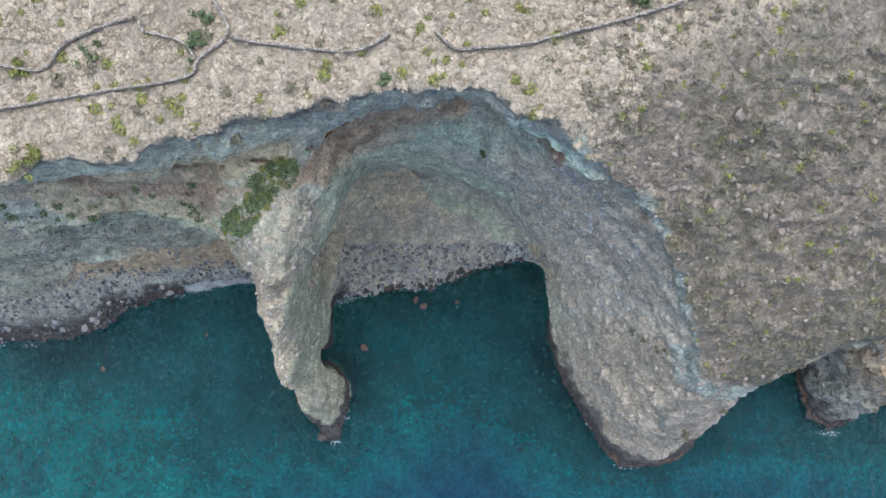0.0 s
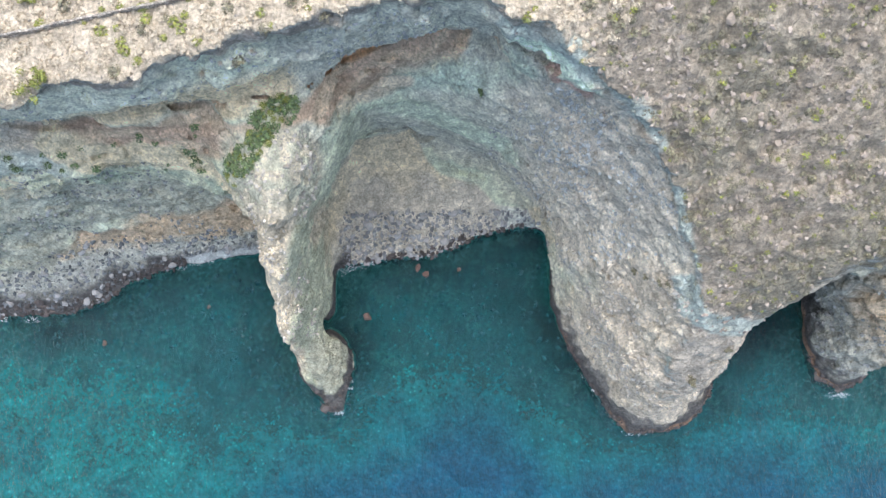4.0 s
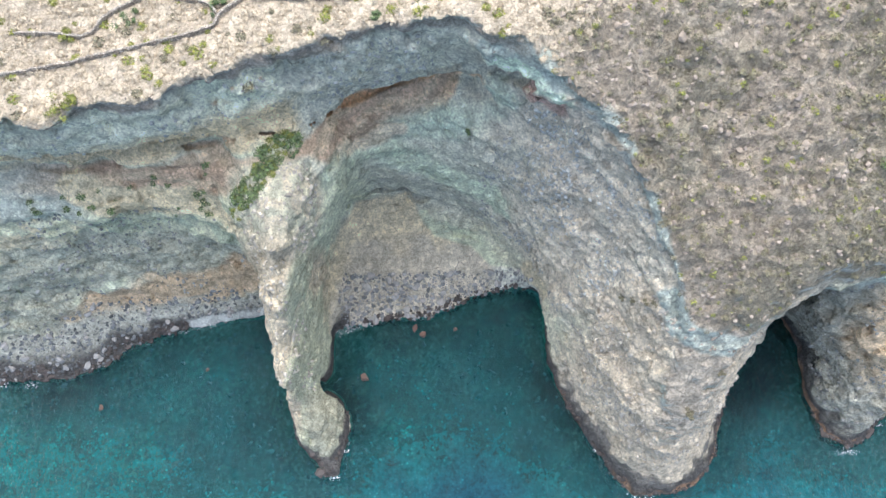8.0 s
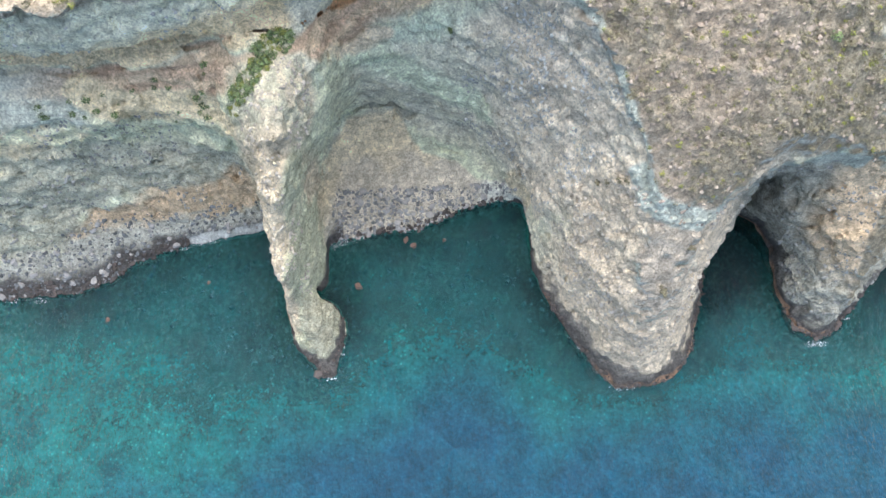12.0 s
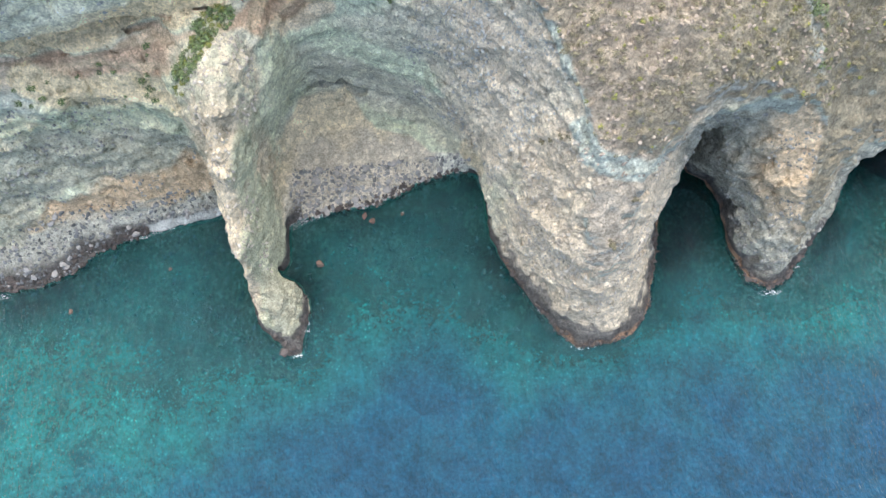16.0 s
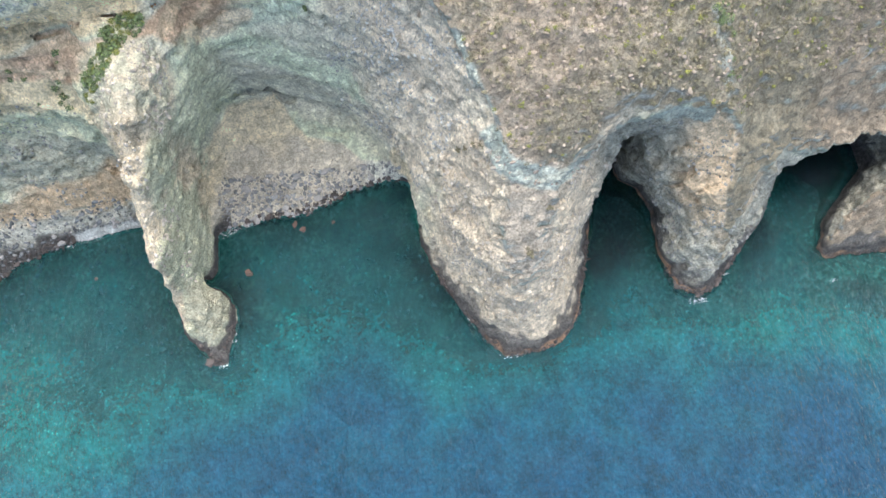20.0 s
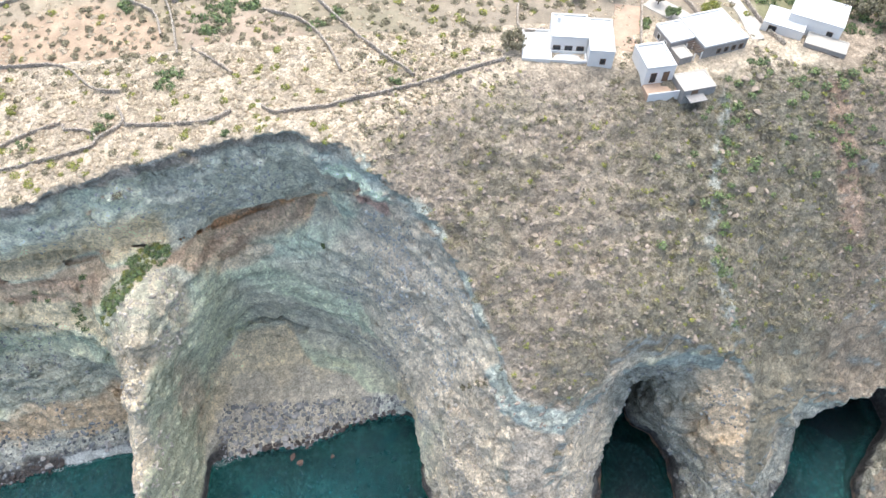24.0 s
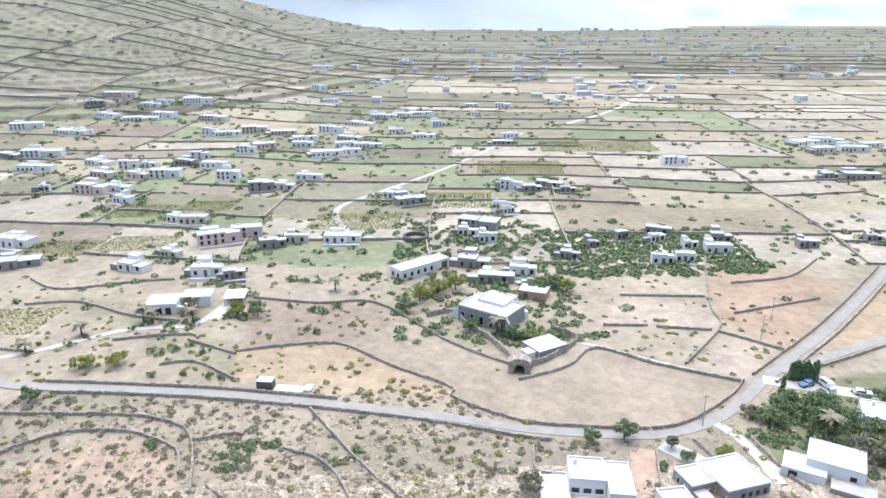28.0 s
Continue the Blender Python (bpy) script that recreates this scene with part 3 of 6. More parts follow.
def scatter(name, shapes, places, sizes, material, label, category, squash=None):
    """Many small things, too many to count, as one object."""
    vs, fs, n = [], [], 0
    for i, (p, s) in enumerate(zip(places, sizes)):
        v, f = shapes[i % len(shapes)]
        a = rng.uniform(0, 6.28)
        c, d = math.cos(a), math.sin(a)
        v = v @ np.array([[c, d, 0], [-d, c, 0], [0, 0, 1]]) * s
        if squash is not None:
            v = v * (1, 1, squash)
        vs.append(v + p)
        fs.append(f + n)
        n += len(v)
    me = mesh_from(name, np.concatenate(vs), np.concatenate(fs))
    me.materials.append(material)
    return tagged(new(name, me), label, category, kind="stuff")


# ---- the cliff ----
def paint(c, mask, colour):
    mask = np.clip(mask, 0, 1)[:, None]
    return c * (1 - mask) + np.array(colour) * mask


SCAR = [(81.3, 84.8), (78.8, 76.9), (77.4, 69.9), (76.3, 60.0), (78.4, 53.8), (80.5, 50.7)]      # pale scar down the slope
TRACK = [(101.8, 85.0), (103.3, 79.1), (105.3, 73.0), (106.7, 67.3)]     # red earth slip


def build_cliff():
    field, _ = rock_field()
    verts, faces = surface_of(field)
    keep = verts[faces].max(1)[:, 2] > -8.5
    faces = faces[keep]
    me = mesh_from("cliff", verts, faces, smooth=False)
    nor = np.empty(len(verts) * 3, np.float32)
    me.vertex_normals.foreach_get("vector", nor)
    up = nor.reshape(-1, 3)[:, 2]
    x, y, z = verts.T
    n1, n2, n3 = fbm(x, y, z, 14, 3), fbm(x, y, z * 2, 5, 3), vnoise(x, y, z, 30)
    dt = top_height(x, y) - z                       # depth below the open ground
    face = ease(1.6, 3.2, dt + 1.2 * n2)              # cliff face, not open ground
    c = np.tile(np.array([0.4, 0.4, 0.345]), (len(x), 1))
    # grey-green tuff with paler and greener beds
    bed = np.sin(z * 0.55 + 2.5 * n3 + 0.06 * x)
    c = paint(c, 0.6 * ease(0.1, 0.8, bed), (0.355, 0.405, 0.335))
    c = paint(c, 0.45 * ease(-0.3, -0.9, bed), (0.44, 0.425, 0.37))
    wob = 2.2 * n2 + 1.2 * n1
    fine = vnoise(x, y, z, 1.5)
    def zone(points, soft=1.2):
        return ease(-soft, soft, outline_distance(points, x, z) + wob)
    def band(points, wide, soft=0.7):
        return ease(wide + soft, wide - soft, path_distance(points, x, y, z) + 0.8 * wob)
    slant = vnoise(x + 0.9 * z, y * 0.4, z * 0.5 - 0.45 * x, 2.6)          # bedding that dips across the face
    # beds of the western face
    west = ease(-37, -40, x)
    c = paint(c, west * ease(48, 44, z), (0.44, 0.445, 0.355))
    c = paint(c, west * ease(0.0, 0.5, slant) * ease(39, 34, z) * 0.7, (0.3, 0.345, 0.29))
    c = paint(c, west * ease(30, 26, z + 3.5 * n1 + 0.05 * (x + 60)) * 0.85, (0.29, 0.29, 0.26))
    c = paint(c, west * ease(30, 26, z + 3.5 * n1) * ease(0.05, 0.45, slant) * 0.6, (0.36, 0.365, 0.32))
    c = paint(c, west * ease(-66, -76, x) * ease(22, 30, z + 4 * n1) * ease(40, 36, z) * ease(-0.1, 0.4, n2) * 0.7, (0.5, 0.42, 0.31))
    c = paint(c, zone([(-88, 6), (-81, 9), (-73, 11.5), (-62, 13), (-52, 14), (-44, 17), (-38, 16), (-38, 8), (-46, 5.4), (-54, 5), (-64, 4.6), (-77, 4)]) * west, (0.375, 0.3, 0.228))
    c = paint(c, band([(-100, 52, 7), (-88, 55, 8), (-81, 57, 10), (-73, 60, 12.6)], 1.0) * 0.85, (0.48, 0.5, 0.415))
    c = paint(c, west * ease(6, 4, z + 2 * n2) * ease(0.8, 2, z), (0.3, 0.305, 0.295))
    c = paint(c, ease(-66, -60, x) * west * ease(1.9, 1.2, z + 0.6 * n2) * ease(50, 51, y), (0.47, 0.48, 0.45))
    lip = band([(-68.5, 70.2, 42), (-63, 68, 39.5), (-56.9, 67.9, 37.7), (-48.3, 68, 38.8), (-42.2, 65.7, 38.3), (-38.5, 60.5, 36), (-37.5, 56, 30)], 3.4)
    c = paint(c, ease(-66, -70, x) * ease(34, 37, z + n1) * ease(46.5, 45, z), (0.38, 0.405, 0.385))
    # grey wall under the rim, tan at its foot, red and brown beds below it
    wall = ease(10, 6, x) * ease(51, 54, z) * face
    c = paint(c, wall, (0.49, 0.5, 0.435))
    c = paint(c, wall * ease(0.0, 0.6, n1) * 0.7, (0.45, 0.53, 0.47))
    c = paint(c, wall * ease(0.15, 0.5, vnoise(x * 3, y, z * 0.25, 5)) * 0.5, (0.36, 0.38, 0.33))
    foot = np.interp(x, [-66, -40, -26, -17, -11, -5, -1.5, 2, 4.4, 7], [37, 39, 40, 38.5, 41.3, 41.6, 45, 48.8, 52.5, 57.6])
    brow = np.interp(x, [-90, -77, -66, -54, -43, -32, -24, -16, -8, 1, 7, 9], [45.5, 46.5, 44.3, 45.6, 48.5, 51.3, 50.7, 49.2, 50.5, 52, 58, 60]) + 0.3 * n2
    c = paint(c, ease(-36, -40, x) * ease(0.2, 1.2, z - brow) * face, (0.47, 0.48, 0.425))
    c = paint(c, ease(-8, -24, x) * ease(12, 6, z - brow + 3 * n1) * ease(0.2, 1.2, z - brow) * face * 0.9, (0.52, 0.43, 0.305))
    red = ease(-90, -60, x) * ease(9, 7, x) * ease(-0.8, 0.8, y - np.interp(x, [-66, -45, -38, -33, -24], [69, 68, 66, 67, 71]))
    red_band = red * ease(-0.7, 0.9, z - foot + 1.0 * n1) * ease(0.5, -0.2, z - brow)
    band_mask = np.clip(red_band, 0, 1)
    c = paint(c, red_band, (0.37, 0.28, 0.22))
    c = paint(c, red_band * ease(0.0, 0.5, np.sin(1.5 * (z - foot) + 3 * n1)) * 0.6, (0.47, 0.39, 0.3))
    c = paint(c, band([(-23.5, 78, 49.6), (-19, 81.5, 47.8), (-9.6, 85, 48), (-3, 84.8, 51.6), (2, 82.6, 57)], 0.8, 0.4) * 0.9, (0.44, 0.26, 0.15))
    # brown line along the brow, darkened to stand for the undercut's shadow
    c = paint(c, band(BROW[:7], 0.7, 0.4) * 0.7, (0.3, 0.21, 0.16))
    c = paint(c, red * ease(-30, -22, x) * ease(1.3, 0.5, np.abs(z - foot - 1.3 + 0.8 * n1)) * 0.6, (0.47, 0.35, 0.25))
    c = paint(c, lip, (0.49, 0.43, 0.325))
    c = paint(c, ease(-66, -72, x) * ease(24, 30, z + 3 * n1) * ease(39, 36, z) * face * ease(-0.3, 0.3, n2) * 0.8, (0.46, 0.405, 0.315))
    # rusty streak where the slope's edge meets the lip
    c = paint(c, ease(5, 8, x) * ease(20, 16, x) * ease(1.6, 0.6, np.abs(z - 66 + 0.25 * (x - 12) + n2)) * face * 0.6, (0.4, 0.22, 0.15))
    # the cove: grey wall, greenish sweep over the arch, pinkish towards the buttress
    cove = ease(-27, -24, x) * ease(40, 30, x) * ease(8, 12, z) * face * ease(52, 56, y + 0.6 * (x - 12) * (x > 12)) * (1 - band_mask)
    c = paint(c, cove * 0.85, (0.43, 0.432, 0.395))
    c = paint(c, cove * ease(0.0, 0.5, vnoise(x + 0.6 * z, y, z * 1.6 - 0.7 * x, 4.5)) * 0.55, (0.315, 0.32, 0.305))
    c = paint(c, cove * ease(2, 22, x + 6 * n1 + 0.12 * (z - 30)) * 0.75, (0.445, 0.39, 0.345))
    c = paint(c, band([(-21, 70, 42), (-13, 78, 37), (-5, 77, 31), (3, 74, 27), (10, 70, 25)], 3.8, 2.0) * 0.8, (0.4, 0.455, 0.385))
    c = paint(c, band([(-8, 79, 42), (0, 79, 45), (5, 76, 52), (8, 75, 58)], 3.4, 2.0) * 0.8, (0.37, 0.44, 0.395))
    c = paint(c, band([(-21, 75, 42), (-16, 78, 40), (-9, 80, 41)], 1.6) * 0.8, (0.52, 0.45, 0.375))
    c = paint(c, band([(12.5, 73, 66), (17, 71, 64)], 1.4) * 0.7, (0.37, 0.225, 0.2))
    c = paint(c, ease(-29, -26, x) * ease(-14, -20, x) * ease(52, 58, y) * ease(10, 14, z) * ease(46, 40, z) * (1 - band_mask) * 0.8, (0.4, 0.425, 0.345))
    # the fin: pale broken crest, grey-green inner side
    fin = ease(-23, -26, x) * ease(-44, -39, x) * ease(64, 60, y) * ease(1.5, 3, z)
    c = paint(c, fin, (0.345, 0.355, 0.285))
    c = paint(c, fin * ease(0.1, 0.5, vnoise(x * 2, y, z * 0.3, 4)) * 0.5, (0.4, 0.4, 0.33))
    crest = np.interp(y, [24, 29, 35, 46, 53, 61, 67], [-33.4, -33.2, -33, -31.5, -29.5, -26.6, -25])
    c = paint(c, fin * ease(0.9, -0.3, x - crest + 0.7 * n2) * ease(25, 29, y), (0.415, 0.365, 0.3))
    shoulder = ease(-40, -37, x) * ease(-22, -24.5, x) * ease(56, 60, y) * ease(71, 68, y) * ease(36, 40, z)
    c = paint(c, shoulder, (0.36, 0.355, 0.3))
    c = paint(c, shoulder * ease(-0.05, 0.3, fine + 0.3 * n2), (0.44, 0.4, 0.335))
    c = paint(c, fin * ease(35, 33, y) * ease(2, 3.5, z) * ease(-32.5, -31.5, x + 0.5 * n2), (0.25, 0.25, 0.21))
    c = paint(c, fin * ease(35, 33, y) * ease(0.0, 0.4, fine) * 0.5, (0.32, 0.315, 0.265))
    # the eastern buttress, tan and pink
    spur = ease(22, 31, x + 0.4 * (50 - y) - 4 * n1) * ease(64, 60, x) * ease(52, 44, y) * face
    c = paint(c, spur * 0.95, (0.41, 0.36, 0.31))
    c = paint(c, spur * ease(0.1, 0.5, n2 + 0.5 * fine) * 0.5, (0.485, 0.43, 0.365))
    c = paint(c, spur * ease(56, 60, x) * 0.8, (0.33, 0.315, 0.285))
    # grey lava of the outer headlands, tan on one upper shoulder
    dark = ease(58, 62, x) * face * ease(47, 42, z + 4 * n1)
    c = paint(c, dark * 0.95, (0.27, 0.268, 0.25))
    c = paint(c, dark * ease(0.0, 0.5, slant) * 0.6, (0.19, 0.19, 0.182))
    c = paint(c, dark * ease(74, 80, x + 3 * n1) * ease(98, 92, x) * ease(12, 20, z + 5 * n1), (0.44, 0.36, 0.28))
    c = paint(c, dark * ease(98, 103, x) * ease(22, 27, z + 2 * n1) * 0.9, (0.43, 0.44, 0.405))
    c = paint(c, band([(104, 46.5, 28), (113, 48.5, 29), (124, 49.5, 27.5), (135, 47, 27)], 0.9) * 0.9, (0.55, 0.455, 0.35))
    # crisp ash patch at the head of the slope
    c = paint(c, ease(5, 7.5, x) * ease(20, 17, x) * ease(66, 67.5, z + n2) * ease(0.5, 1.2, dt) * face, (0.5, 0.575, 0.51))
    # scree at the head of the cove
    scree = ease(-0.4, 0.4, outline_distance([(-28, 48), (-28.6, 60), (-27, 67), (-21.5, 76.5), (-15, 79), (-9, 79), (-6.5, 74), (-3.5, 70), (5, 67.5), (9, 63), (20, 61), (22, 54), (0, 48)], x, y) + 0.5 * n2) * ease(14, 11.5, z)
    c = paint(c, scree, (0.43, 0.385, 0.31))
    c = paint(c, scree * ease(5.5, 3.5, z + 1.5 * n2) * 0.8, (0.31, 0.295, 0.28))
    c = paint(c, scree * ease(8, 12, x) * ease(5, 3, z), (0.43, 0.44, 0.43))
    c *= 1 + face[:, None] * np.array([0.44, 0.38, 0.2])
    # open ground
    open_ground = (1 - face) * ease(0.25, 0.5, up)
    slope = ease(10, 22, x + 3 * n1) * ease(6, -2, y - np.interp(x, [17, 30, 46, 60, 77, 100], [77, 82, 90, 92, 86, 88]))
    c = paint(c, open_ground * ease(50, 55, z), (0.52, 0.43, 0.315))
    c = paint(c, open_ground * ease(50, 55, z) * ease(0.1, 0.6, n1) * 0.5, (0.45, 0.375, 0.26))
    c = paint(c, open_ground * slope, (0.318, 0.265, 0.2))
    c = paint(c, open_ground * slope * ease(0.05, 0.5, n1) * 0.5, (0.2, 0.185, 0.128))
    c = paint(c, open_ground * slope * ease(46, 74, x + 0.12 * (60 - y) + 6 * n1) * 0.9, (0.235, 0.21, 0.15))
    c = paint(c, open_ground * ease(98, 110, x) * 0.5, (0.33, 0.255, 0.19))
    # bare tan rock at the head of the buttress, and the crisp ash seam round the slope
    edge = np.interp(x, [31, 34, 36.5, 44, 52.5, 60.5], [60, 48, 41.5, 39.4, 39.9, 45.4])
    c = paint(c, ease(31, 34, x) * ease(62, 59, x) * ease(0.3, -1.2, y - edge + 0.8 * n2) * ease(10, 16, z) * open_ground, (0.42, 0.36, 0.28))
    for line, wide in (([(6, 76.5, 70.5), (9, 76.5, 73), (14.6, 74, 72.5), (16.8, 72, 69)], 1.7), ([(16.8, 71.8, 69.3), (23, 68.4, 68), (27.3, 63, 64.5)], 1.2), ([(27.3, 63, 64.5), (30.5, 57.6, 60.6), (32.6, 51.5, 57), (35.3, 46.8, 53)], 0.75),
                       ([(35.8, 44, 48), (37, 40.5, 45.5), (40, 38, 44.5), (43, 37.5, 44), (47, 36.5, 43), (51, 39, 42), (54.5, 41.5, 41.5)], 2.5), ([(60.5, 46, 44.5), (64, 46.5, 44.5), (70, 47.5, 44), (77, 47.5, 42.5)], 2.7), ([(77, 47.5, 43), (80.5, 49, 46)], 0.8)):
        c = paint(c, ease(wide + 0.35, wide - 0.35, path_distance(line, x, y, z) + 0.5 * wob) * 0.95, (0.47, 0.495, 0.42))
    # brown soil along the rim, and a pale scar down the slope
    c = paint(c, ease(14, 8, x) * ease(0.4, 0.9, dt) * ease(3.6, 2.0, dt + 1.5 * n1) * ease(60, 64, z) * 0.7, (0.31, 0.25, 0.2))
    scar = line_distance(SCAR, x, y)
    c = paint(c, open_ground * ease(1.3, 0.3, scar + 2.2 * n2) * 0.5, (0.44, 0.47, 0.42))
    c = paint(c, open_ground * ease(2.6, 1.2, line_distance(TRACK, x, y) + 1.2 * n2) * 0.8, (0.4, 0.28, 0.2))
    # wet foot of the rocks
    c = paint(c, ease(-0.5, -1.2, z), (0.13, 0.125, 0.09))
    bare = ease(22, 26, x) + ease(-24, -26, x) * ease(36, 32, y)
    c = paint(c, bare * ease(4.6, 3.4, z + 3.0 * n1 + 4.0 * n2 + fine) * ease(-1, 0, z) * ease(-20, 20, x - 4 * ease(2.4, 1.6, z) + 40 * (z < 2.2)) * 0.9, (0.14, 0.134, 0.124))
    c = paint(c, ease(-0.6, 0.2, z) * ease(3.2, 1.6, z + 1.2 * n2) * ease(30, 22, x * 0 + np.where((x > -24) & (x < 18), 40, 20)), (0.085, 0.08, 0.074))
    c = paint(c, ease(1.3, 0.6, z + 0.9 * n2) * ease(-1.4, -0.6, z) * np.clip(bare, 0, 1) * ease(-0.35, 0.2, n1 + 0.3 * fine) * 0.85, (0.3, 0.185, 0.115))
    c = paint(c, ease(-63, -60, x) * west * ease(2.2, 1.4, z + 0.5 * n2) * ease(-0.2, 0.3, z) * ease(50.5, 51.5, y), (0.5, 0.51, 0.475))
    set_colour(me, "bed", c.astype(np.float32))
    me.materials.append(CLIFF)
    ob = tagged(new("cliff", me), "weathered grey and tan volcanic sea cliff with a scooped cove", "cliff", kind="structure")
    return ob, verts, faces


cliff, CV, CF = build_cliff()
from mathutils.bvhtree import BVHTree
TREE = BVHTree.FromPolygons(CV.tolist(), CF.tolist())


def drop(x, y, top=120.0):
    """Where a plumb line at x, y meets the cliff: place and normal."""
    p, n, _, _ = TREE.ray_cast(Vector((x, y, top)), Vector((0, 0, -1)))
    return p, n


# ---- inland ground ----
def inland(x, y):
    x, y = np.asarray(x, float), np.asarray(y, float)
    hill = 210 * ease(400, 1800, y) * ease(0.04, -0.6, x / np.maximum(y, 50))
    rise = 62 * ease(650, 2100, y)
    return 76 + hill + rise + 0.5 * fbm(x, y, 0 * x, 40, 2) + (top_height(np.clip(x, -125, 160), np.minimum(y, 150)) - 76) * ease(170, 120, y)


def row_steps():
    y, out = 101.0, []
    while y < 2700:
        out.append(y)
        y += 1.4 + 0.012 * (y - 100)
    return np.array(out)


# a patchwork of walled fields, split again and again
PLOTS = []


def split(u0, v0, u1, v1, r):
    w, d = u1 - u0, v1 - v0
    big = 26 + 0.05 * v0
    if w < big * 2.4 and d < big or (w < big * 3 and d < big * 1.3 and r.rand() < 0.35):
        PLOTS.append((u0, v0, u1, v1, r.randint(0, 1000)))
    elif w > d * 1.7:
        c = u0 + w * r.uniform(0.35, 0.65)
        split(u0, v0, c, v1, r), split(c, v0, u1, v1, r)
    else:
        c = v0 + d * r.uniform(0.35, 0.65)
        split(u0, v0, u1, c, r), split(u0, c, u1, v1, r)


split(-700, 232, 1100, 1900, np.random.RandomState(11))


def bend(u, v):
    u, v = np.asarray(u, float), np.asarray(v, float)
    return u + 15 * vnoise(u, v, 0 * u, 110) + 0.1 * v, v + 13 * vnoise(u, v, 0 * u + 50, 95) - 0.1 * u


STRAW, PALE, TAN, VINE, BROWN = (0.36, 0.31, 0.21), (0.41, 0.355, 0.27), (0.33, 0.275, 0.19), (0.24, 0.245, 0.145), (0.28, 0.23, 0.17)
# near fields: outline and colour
FIELDS = [
    ([(4, 160), (16, 148), (30, 137), (31, 132), (44, 123), (57, 120), (73, 118), (83, 121), (97, 130), (102, 135), (84, 146), (71, 155), (62, 147), (56, 143), (47, 139), (31, 161), (20, 176)], (0.38, 0.32, 0.255)),
    ([(-25, 158), (-11, 161), (-2, 162), (4, 160), (16, 148), (30, 137), (30, 131), (6, 135), (-21, 143)], (0.45, 0.358, 0.26)),
    ([(-28, 195), (-7, 190), (11, 189), (20, 176), (4, 163), (-2, 164), (-25, 160)], (0.33, 0.268, 0.221)),
    ([(-24, 106), (-27, 115), (-36, 120), (-43, 122), (-58, 118), (-75, 110), (-75, 100), (-45, 100)], (0.46, 0.358, 0.273)),
    ([(-18, 102), (-24, 117), (-5, 114), (7, 103), (11, 94), (-9, 94)], (0.43, 0.353, 0.286)),
    ([(71, 157), (91, 147), (106, 162), (91, 167), (76, 168)], (0.43, 0.375, 0.295)),
    ([(76, 170), (106, 166), (112, 171), (114, 183), (88, 191)], (0.46, 0.391, 0.325)),
    ([(93, 145), (108, 162), (121, 152), (103, 137)], (0.46, 0.385, 0.325)),
    ([(116, 187), (112, 168), (124, 153), (150, 183), (165, 200), (132, 228)], (0.42, 0.321, 0.24)),
    ([(88, 194), (115, 190), (128, 226), (95, 226), (75, 214)], (0.43, 0.375, 0.295)),
    ([(128, 148), (151, 155), (200, 160), (200, 200), (175, 195)], (0.43, 0.342, 0.247)),
    ([(93, 100), (94, 113), (104, 124), (128, 138), (160, 140), (170, 118), (150, 100)], (0.22, 0.22, 0.14)),
]


def build_ground():
    ys = row_steps()
    us = np.concatenate([np.linspace(-420, -132, 60), np.linspace(-130, 190, 230), np.linspace(192, 520, 60)])
    uu, yy = np.meshgrid(us, ys, indexing="ij")
    xx = uu * (1 + (yy - 100) / 300)
    x, y = xx.ravel(), yy.ravel()
    z = inland(x, y) - 0.5 * ease(106, 103, y)
    # terraces on the western hill
    hill = z - 76
    step = np.where(hill > 6, np.floor(hill / 4) * 4 + 4 * ease(0.75, 1.0, hill / 4 - np.floor(hill / 4)), hill)
    terr = ease(450, 600, y)
    z = 76 + hill + (step - hill) * terr
    n = fbm(x, y, 0 * x, 25, 3)
    c = np.tile(np.array([0.375, 0.31, 0.225]), (len(x), 1))
    c = paint(c, 0.7 * ease(118, 110, y) * ease(-20, 30, x), (0.3, 0.255, 0.195))
    c = paint(c, 0.6 * ease(0.0, 0.5, n), (0.28, 0.26, 0.165))
    for outline, colour in FIELDS:
        c = paint(c, ease(-0.3, 0.3, outline_distance(outline, x, y)), tuple(k * f for k, f in zip(colour, (0.95, 0.91, 0.83))))
    hues = [STRAW, PALE, TAN, VINE, (0.25, 0.23, 0.15), BROWN, (0.25, 0.25, 0.15), PALE, (0.27, 0.24, 0.16), (0.24, 0.22, 0.15)]
    # find each point's plot by undoing the bend
    u, v = x.copy(), y.copy()
    for _ in range(12):
        bx, by = bend(u, v)
        u, v = u - (bx - x), v - (by - y)
    for u0, v0, u1, v1, pick in PLOTS:
        hit = (u >= u0) & (u < u1) & (v >= v0) & (v < v1)
        kinds = [PALE, STRAW, PALE, VINE, TAN, (0.5, 0.42, 0.31)] if u0 > 40 and v0 < 1000 else hues
        c[hit] = np.array(kinds[pick % len(kinds)]) * (0.85 + 0.3 * (pick % 7) / 6)
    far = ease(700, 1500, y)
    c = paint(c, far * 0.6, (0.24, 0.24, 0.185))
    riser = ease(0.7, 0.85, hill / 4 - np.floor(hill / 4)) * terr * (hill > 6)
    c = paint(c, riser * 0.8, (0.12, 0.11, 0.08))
    c = paint(c, ease(6, 22, hill) * (1 - riser) * 0.65, (0.26, 0.24, 0.17))
    nu, ny = len(us), len(ys)
    i, j = np.meshgrid(np.arange(nu - 1), np.arange(ny - 1), indexing="ij")
    a = (i * ny + j).ravel()
    me = mesh_from("ground", np.stack([x, y, z], 1), np.stack([a, a + ny, a + ny + 1, a + 1], 1), smooth=True)
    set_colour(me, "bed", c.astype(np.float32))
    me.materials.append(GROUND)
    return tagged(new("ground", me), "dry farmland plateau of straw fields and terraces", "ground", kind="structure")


ground = build_ground()


